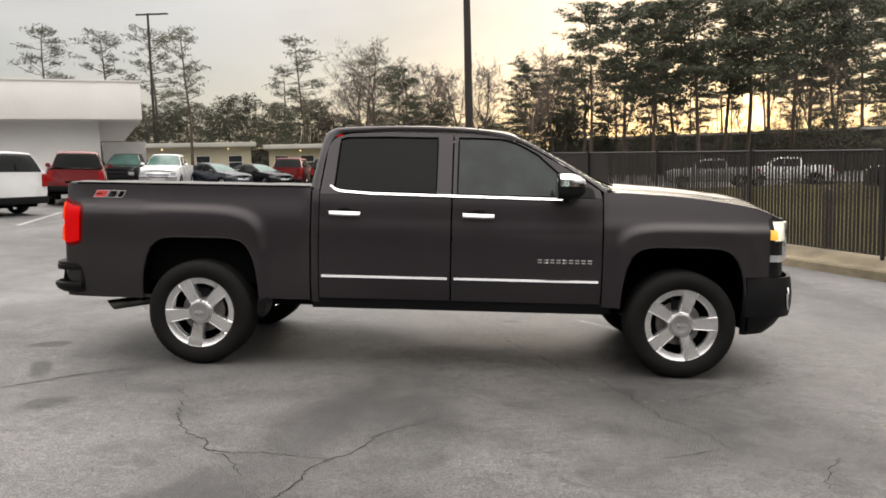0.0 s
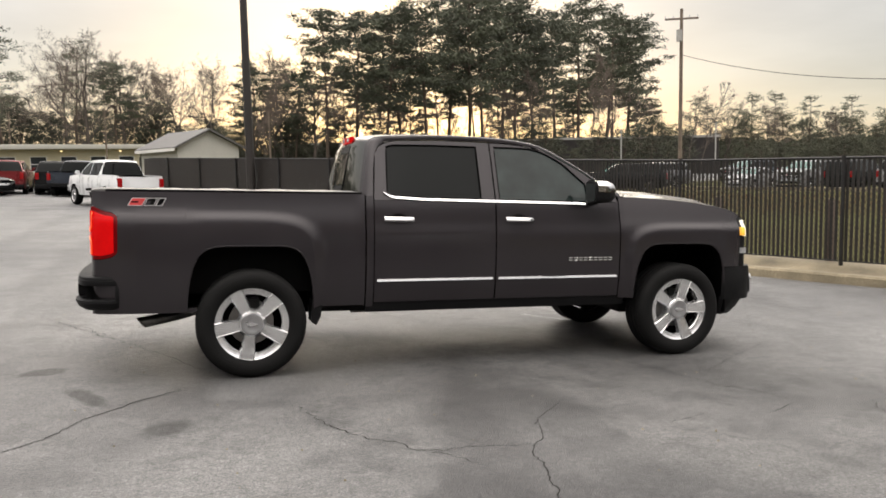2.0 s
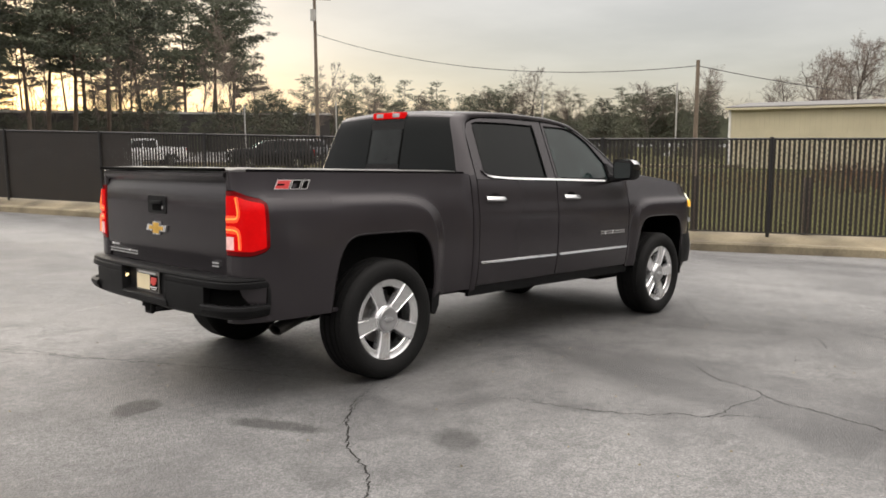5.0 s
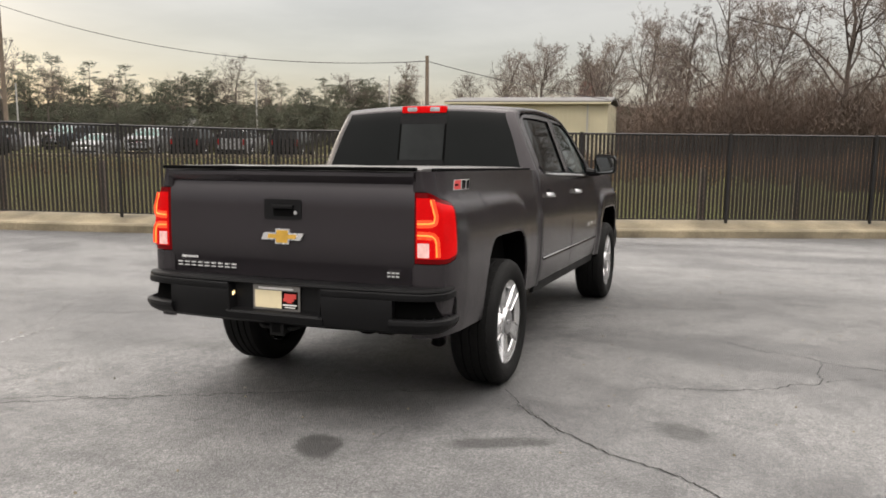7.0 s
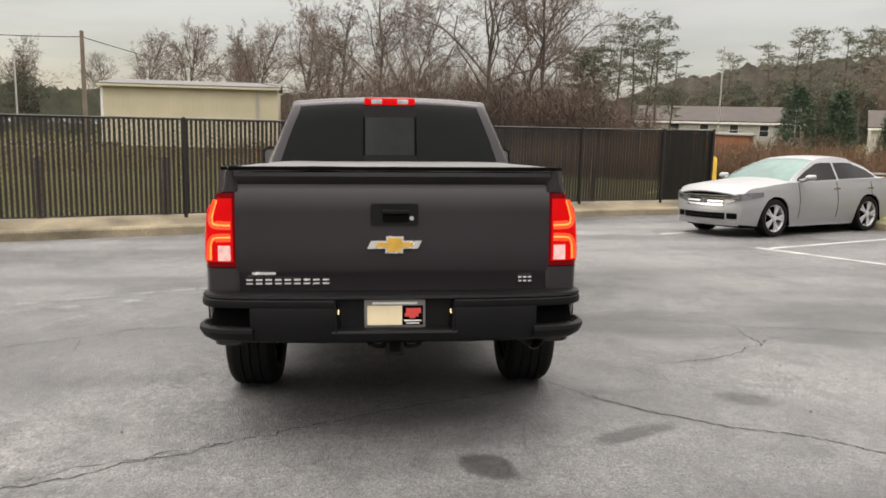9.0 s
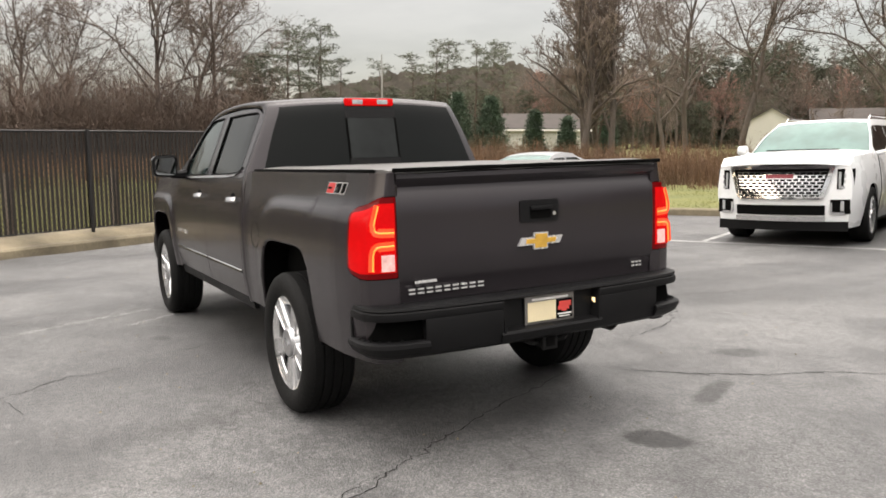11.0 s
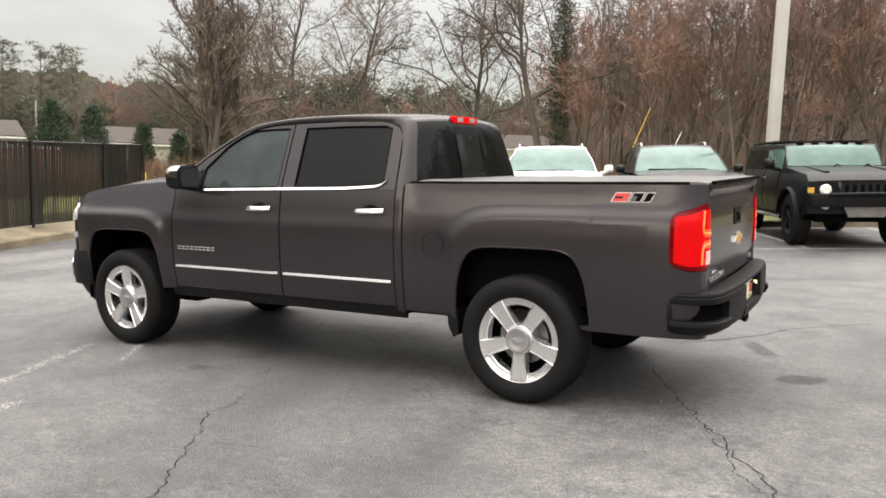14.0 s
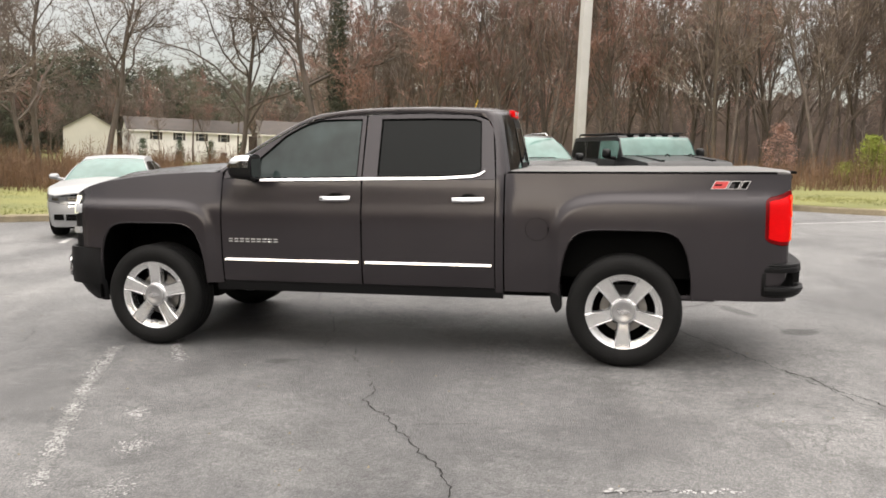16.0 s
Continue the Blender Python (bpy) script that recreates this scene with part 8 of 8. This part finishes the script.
def leaf_mass(name, x, y, r, h, mat, seed, n, leaf, label, category, group="", upright=False):
    """A bush or narrow conifer: stem, and a crown of many small leaves with an uneven outline."""
    rnd = random.Random(seed)
    root = thing(name, Matrix.Translation((x, y, ground_z(x, y))), label, category, group)
    v, f = [], []
    for _ in range(n):
        t = rnd.random() ** (1.3 if upright else 0.8)
        rad = r * ((1 - t) ** 0.75 * 0.9 + 0.05 if upright else math.sqrt(max(0.05, 1 - (2 * t - 0.9) ** 2)))
        a = rnd.uniform(0, math.tau)
        q = rad * rnd.uniform(0.45, 1.0) * (1 + 0.25 * noise.noise((math.cos(a) * 1.5, math.sin(a) * 1.5, t * 4 + seed)))
        needle_clump(v, f, rnd, Vector((q * math.cos(a), q * math.sin(a), 0.08 + t * h)), leaf, 4)
    part("stem", tube([(0, 0, -0.2), (0, 0, h * 0.8)], [0.06, 0.02], 6), M_BARK, root)
    mesh_object("crown", v, f, mat, root, smooth=0)
    return root


def build_brush():
    rnd = random.Random(9)
    for k, (x, y, r, h) in enumerate(((46.0, -28.2, 2.1, 4.2), (45.0, -30.6, 2.0, 4.0), (43.0, -33.2, 1.2, 3.0), (42.0, -35.5, 1.1, 2.6), (41.5, -39, 1.2, 3.4))):
        leaf_mass("cedar_tree", x, y, r, h + 1.2, M_CEDAR, k, 2400, 0.45, "dark green cone-shaped cedar by the flats", "tree", "cedars", True)
    for k, (x, y, r, h) in enumerate(((-12.2, -28.6, 0.55, 2.1), (-12.9, -28.9, 0.7, 1.3), (-11.4, -29.0, 0.5, 1.0))):
        leaf_mass("shrub", x, y, r, h, M_SHRUB, 30 + k, 700, 0.28, "bright yellow-green shrub at the wood's edge", "shrub", "shrubs")
    for k, (x, y) in enumerate(((61.0, -93.0), (58.0, -97.5), (54.5, -100.0), (50.0, -100.5))):
        leaf_mass("cypress_tree", x, y, 0.9, 3.6, M_CEDAR, 50 + k, 400, 0.5, "small dark upright conifer by the flats", "tree", "conifers by the flats", True)
    leaf_mass("shrub", -8.8, -29.4, 0.7, 2.7, M_REDTWIG, 71, 500, 0.25, "reddish brown shrub at the wood's edge", "shrub", "shrubs")
    # Ivy-covered trunk.
    v, f = [], []
    for _ in range(1900):
        a, z = rnd.uniform(0, math.tau), rnd.random() ** 1.4 * 13.0
        q = rnd.uniform(0.25, 0.62) * (1.1 - 0.4 * z / 13)
        needle_clump(v, f, rnd, Vector((16.0 + q * math.cos(a), -44.0 + q * math.sin(a), ground_z(16.0, -44.0) + z)), 0.5, 4)
    tagged(mesh_object("ivy", v, f, M_IVY, None, smooth=0), "dark ivy climbing a tall trunk", "ivy", kind="stuff")
    # Brown brush: stalks and dead leaves along the edge of the wood.
    v, f = [], []
    def stalk(x, y, h):
        g = ground_z(x, y)
        d = Vector((rnd.gauss(0, 0.22), rnd.gauss(0, 0.22), 1)).normalized()
        p = Vector((x, y, g))
        side = Vector((rnd.gauss(0, 1), rnd.gauss(0, 1), 0)).normalized()
        q = p + d * h
        w = side * rnd.uniform(0.006, 0.016)
        i = len(v)
        v.extend([p - w, p + w, q + w * 0.3, q - w * 0.3])
        f.append((i, i + 1, i + 2, i + 3))
        for _ in range(3):
            c = p + d * h * rnd.uniform(0.3, 1.0)
            e = Vector((rnd.gauss(0, 1), rnd.gauss(0, 1), rnd.gauss(0.4, 0.6))).normalized() * rnd.uniform(0.08, 0.25) * h
            w2 = side * 0.012
            i = len(v)
            v.extend([c - w2, c + w2, c + e])
            f.append((i, i + 1, i + 2))
    for k in range(26000):
        s = rnd.uniform(-40, 62)
        depth = 7.5 + rnd.random() ** 1.4 * 13
        x = s + 0.41 * depth
        y = -13.15 + 0.45 * s - 0.91 * depth if s > -6 else -15.8 + 0.02 * (s + 6) - depth * 0.8
        tall = 0.9 + 0.7 * noise.noise((s * 0.16, depth * 0.16, 0)) + (0.5 if depth > 12 else 0)
        stalk(x, y, max(0.3, tall) * rnd.uniform(0.6, 1.3))
    for k in range(15000):
        b = rnd.uniform(112, 153)
        x, y = polar(b, 29.5 + rnd.random() ** 1.3 * 12, (-2.3, 6.35))
        stalk(x, y, (1.25 + 0.5 * noise.noise((b * 0.45, 3.0, 0))) * rnd.uniform(0.55, 1.2))
    for k in range(9000):
        y = rnd.uniform(-9, 30)
        d = 15 + rnd.random() * 14
        stalk(fence_x(y) + d, y + 0.45 * d - 6, rnd.uniform(0.4, 1.2) if y < 3 else rnd.uniform(0.1, 0.3))
    tagged(mesh_object("brown_brush", v, f, M_BRUSH, None, smooth=0), "dry brown brush along the wood's edge", "brush", kind="stuff")
    # A dark thicket under the bare trees behind the fence.
    v, f = [], []
    for k in range(15000):
        b = rnd.uniform(74.5, 112)
        x, y = polar(b, rnd.uniform(50, 68) if b > 83 else rnd.uniform(68, 82), (-6.5, -1))
        tall = float(np.interp(b, [74, 84, 90, 103, 108, 112], [2.8, 4.2, 6.2, 5.6, 2.6, 1.6])) + 1.4 * noise.noise((b * 0.55, 2.0, 0)) + 0.9 * noise.noise((b * 2.1, 5.0, 0))
        h = max(0.5, tall) * rnd.uniform(0.45, 1.15)
        g = ground_z(x, y) - 0.3
        d = Vector((rnd.gauss(0, 0.25), rnd.gauss(0, 0.25), 1)).normalized()
        p = Vector((x, y, g))
        side = Vector((rnd.gauss(0, 1), rnd.gauss(0, 1), 0)).normalized()
        for j in range(9):
            c = p + d * h * (rnd.uniform(0.15, 1.0) if j else 0.0)
            e = d * h if j == 0 else Vector((rnd.gauss(0, 1), rnd.gauss(0, 1), rnd.gauss(0.7, 0.5))).normalized() * rnd.uniform(0.12, 0.3) * h
            w2 = side * rnd.uniform(0.010, 0.026)
            i = len(v)
            v.extend([c - w2, c + w2, c + e])
            f.append((i, i + 1, i + 2))
    tagged(mesh_object("thicket", v, f, M_THICKET, None, smooth=0), "dense dark brown thicket behind the fence", "brush", kind="stuff")
    # Grass blades on the verge.
    v, f = [], []
    for k in range(42000):
        s = rnd.uniform(-26, 15)
        depth = 0.25 + rnd.random() * 8
        if s > -4.3:
            x, y = s + 0.41 * depth * 0.6, -13.15 + 0.45 * s - 0.91 * depth
        else:
            kx, ky = np.interp(-s, [4.25, 5.6, 7.6, 11.0, 18.0, 30.0], [-4.25, -5.6, -7.6, -11.0, -18.0, -30.0]), np.interp(-s, [4.25, 5.6, 7.6, 11.0, 18.0, 30.0], [-15.06, -14.6, -13.0, -11.6, -9.5, -7.0])
            x, y = kx + 0.41 * depth * 0.6, ky - 0.91 * depth
        g = ground_z(x, y) + 0.12 + 0.004 * depth
        h = rnd.uniform(0.015, 0.05)
        w = rnd.uniform(0.006, 0.013)
        a = rnd.uniform(0, 6.28)
        i = len(v)
        v.extend([(x - w * math.cos(a), y - w * math.sin(a), g), (x + w * math.cos(a), y + w * math.sin(a), g), (x + rnd.gauss(0, 0.03), y + rnd.gauss(0, 0.03), g + h)])
        f.append((i, i + 1, i + 2))
    tagged(mesh_object("verge_grass_blades", v, f, M_GRASS, None, smooth=0), "short yellow-green grass blades on the verge", "grass", kind="stuff")



def build_backdrop():
    """Far woods that close the view, with an uneven crest, and an unseen wall added behind the walk to darken
    reflections.
    """
    for b0, b1, d, h, nm in ((150, 232, 125, 13.5, 1), (98, 168, 190, 14.5, 2), (-40, 100, 210, 8.5, 3)):
        rows = []
        for b in np.arange(b0, b1 + 0.01, 0.09):
            x, y = polar(b, d, (-2, 0))
            top = h * (float(np.interp(b, [98, 108, 118, 124, 132, 142, 168], [0.60, 0.85, 1.28, 1.35, 1.20, 0.85, 0.70])) if nm == 2 else 1.0) * (0.86 + (0.10 if nm == 2 else 0.30) * noise.noise((b * 0.35, nm, 0)) + (0.06 if nm == 2 else 0.16) * noise.noise((b * 1.7, nm, 3)) + 0.07 * noise.noise((b * 6.5, nm, 5)) + 0.05 * noise.noise((b * 19.0, nm, 7)))
            top *= 0.12 + 0.88 * smooth01((b - b0) / 14) * smooth01((b1 - b) / 14)
            rows.append([(x, y, -6), (x, y, top * 0.5), (x, y, top)])
        tagged(part("backdrop_%d" % nm, slab(rows, (0.5, 0.5, 0)), (M_WOODS, M_HILL, M_EVERGREEN)[nm - 1], None), "far hazy woods", "woods", kind="structure")
    # Unseen wall, added to darken what the tailgate mirrors.
    tagged(part("unseen_wall_west", box(-33, -32.6, -34, 30, 0.2, 6.4), M_GREYPOLE, None), "unseen plain grey wall added behind the walk to darken reflections", "wall", kind="structure")


build_buildings()
build_backdrop()
build_poles()
build_brush()


# ---- marks on the lot ----
def ribbon(name, pts, w, mat, lift, label, category, ragged=0.0, seed=0, taper=False):
    """A thin strip laid on the lot along plan points."""
    rnd = random.Random(seed)
    rows = []
    P = [Vector((*p, 0)) for p in pts]
    for i, p in enumerate(P):
        d = (P[min(i + 1, len(P) - 1)] - P[max(i - 1, 0)]).normalized()
        r = Vector((d.y, -d.x, 0))
        k = w / 2 * (1 + rnd.uniform(-ragged, ragged))
        if taper:
            k *= 0.25 + 0.75 * math.sin(math.pi * (i + 0.5) / len(P)) ** 0.5
        rows.append([(q.x, q.y, ground_z(q.x, q.y) + lift) for q in (p - r * k, p + r * k)])
    return tagged(part(name, grid(rows), mat, None, smooth=0), label, category, kind="structure")


def crack(pts, w, seed):
    """A crooked crack through a few places."""
    rnd = random.Random(seed)
    out = []
    side = 0.0
    for x, y in edge_points(pts, max(8, int(sum(math.dist(a, b) for a, b in zip(pts, pts[1:])) / 0.03))):
        side = side * 0.86 + rnd.gauss(0, 0.010)
        out.append((x + side + rnd.gauss(0, 0.006), y + side * 0.6 + rnd.gauss(0, 0.006)))
    ribbon("asphalt_crack", out, w, M_CRACK, 0.003, "thin dark crack in the asphalt", "crack", 0.55, seed, True)


def build_marks():
    for k, (w, pts) in enumerate((
            (0.0064, [(-1.68, -1.71), (-1.28, -2.54), (-1.05, -2.85), (-0.45, -2.92)]), (0.0056, [(-1.04, -2.86), (-0.79, -3.2)]),
            (0.0068, [(0.16, -2.09), (-0.16, -2.43), (-0.36, -2.87), (-0.44, -2.92), (-0.53, -3.29), (-0.67, -3.75), (-0.8, -4.6)]),
            (0.0052, [(1.02, -0.5), (1.46, -1.86), (1.65, -2.24), (1.74, -2.57)]), (0.0048, [(2.27, -2.64), (2.15, -2.80), (2.01, -3.09)]),
            (0.0048, [(0.08, 1.22), (0.21, 0.86)]), (0.0056, [(0.43, 0.9), (0.67, 0.0), (1.0, -0.95)]), (0.0052, [(2.9, -0.72), (2.14, -1.24), (1.65, -1.6)]),
            (0.0080, [(-1.98, -1.0), (-2.40, -1.27), (-2.66, -1.55), (-2.85, -1.78), (-3.02, -2.15), (-3.29, -2.42), (-3.9, -2.9)]),
            (0.0048, [(-3.4, 1.78), (-3.24, 1.5), (-3.1, 1.2), (-2.93, 0.84)]),
            (0.0072, [(-0.07, 1.38), (-0.28, 2.0), (-0.52, 2.38), (-0.74, 2.75), (-0.98, 3.2), (-1.3, 3.9)]), (0.0048, [(-0.62, 2.40), (-1.01, 2.3)]),
            (0.0072, [(-2.05, -0.85), (-2.40, -0.1), (-2.75, 0.56), (-3.1, 1.15), (-3.4, 1.72), (-3.9, 2.5)]), (0.0048, [(-2.35, -1.26), (-2.7, -1.52)]),
            (0.0052, [(2.11, 1.01), (1.81, 1.72), (1.56, 2.35)]), (0.0048, [(-1.6, 3.12), (-2.3, 2.97)]), (0.0044, [(2.94, 1.1), (3.24, 0.52)]),
            (0.0044, [(0.94, -2.62), (0.58, -2.75)]), (0.0048, [(1.68, -2.55), (1.33, -2.74)]),
            (0.0048, [(-0.71, 3.9), (-1.66, 3.26)]), (0.0044, [(-4.6, 0.4), (-5.4, 1.5), (-5.6, 2.6)]), (0.0044, [(4.2, -2.2), (5.0, -3.6), (5.2, -5.0)]))):
        crack(pts, w, 100 + k)
    # Bay lines before the verge.
    bay = lambda x: (x, -8.1 + 0.45 * x)
    ribbon("bay_line", [bay(x) for x in np.linspace(5.1, -9.0, 40)], 0.10, M_LINE, 0.004, "worn white parking bay line", "road marking", 0.12, 1)
    for k, x in enumerate((4.95, 2.45, -0.05, -2.55, -5.0)):
        p = bay(x)
        ribbon("bay_line", [(p[0] + 0.41 * d, p[1] - 0.91 * d) for d in np.linspace(0.1, 4.3, 14)], 0.10, M_LINE, 0.0045, "worn white parking bay line", "road marking", 0.12, 10 + k)
    ribbon("bay_line", [(7.2 + 0.41 * d, -5.0 - 0.91 * d) for d in np.linspace(0, 2.0, 8)], 0.10, M_LINE, 0.0045, "worn white parking bay line", "road marking", 0.12, 20)
    ribbon("bay_line", [(-11.2 - 0.30 * d, 12.0 + 0.95 * d) for d in np.linspace(0, 5, 12)], 0.10, M_LINE, 0.0045, "worn white parking bay line", "road marking", 0.12, 21)
    # Old paint on the lot, broken to flakes.
    rnd = random.Random(31)
    v, f = [], []
    def flakes(pts, w, n, size):
        ed = edge_points(pts, 60)
        for _ in range(n):
            x, y = ed[rnd.randrange(len(ed))]
            x, y = x + rnd.gauss(0, w), y + rnd.gauss(0, w)
            k = rnd.randrange(4, 7)
            r = size * rnd.uniform(0.3, 1.0)
            a0 = rnd.uniform(0, 6.28)
            i = len(v)
            for j in range(k):
                a = a0 + j * math.tau / k
                q = r * rnd.uniform(0.5, 1.2)
                px, py = x + q * math.cos(a), y + q * math.sin(a)
                v.append((px, py, ground_z(px, py) + 0.0035))
            f.append(tuple(range(i, i + k)))
    flakes([(2.08, 1.12), (1.74, 1.92), (1.36, 2.66), (0.9, 3.5)], 0.026, 1500, 0.0105)
    flakes([(1.77, 0.77), (1.36, 1.41)], 0.022, 260, 0.011)
    for x, y in ((1.02, 2.52), (0.72, 2.98), (0.52, 3.45)):
        flakes([(x + 0.03, y - 0.06), (x - 0.03, y + 0.08)], 0.05, 130, 0.009)
    flakes([(-1.7, 3.08), (-2.3, 2.97)], 0.015, 60, 0.015)
    flakes([(-4.5, 1.5), (-4.9, 0.2)], 0.02, 60, 0.015)
    tagged(mesh_object("paint_flakes", v, f, M_FLAKE, None, smooth=0), "flaked remains of white paint on the asphalt", "road marking", kind="stuff")
    # Loose grit and bits of litter.
    v, f = [], []
    for _ in range(500):
        x, y = rnd.uniform(-6, 6), rnd.uniform(-6, 6)
        r = rnd.uniform(0.003, 0.010)
        g = ground_z(x, y)
        i = len(v)
        v += [(x - r, y, g), (x + r * 0.6, y - r, g), (x + r * 0.5, y + r, g), (x, y, g + r * 1.3)]
        f += [(i, i + 1, i + 3), (i + 1, i + 2, i + 3), (i + 2, i, i + 3)]
    tagged(mesh_object("loose_grit", v, f, M_CONC, None, smooth=0), "loose pale grit on the asphalt", "grit", kind="stuff")


build_marks()


# ---- the fence's slats, last ----
build_slats(*FENCE)
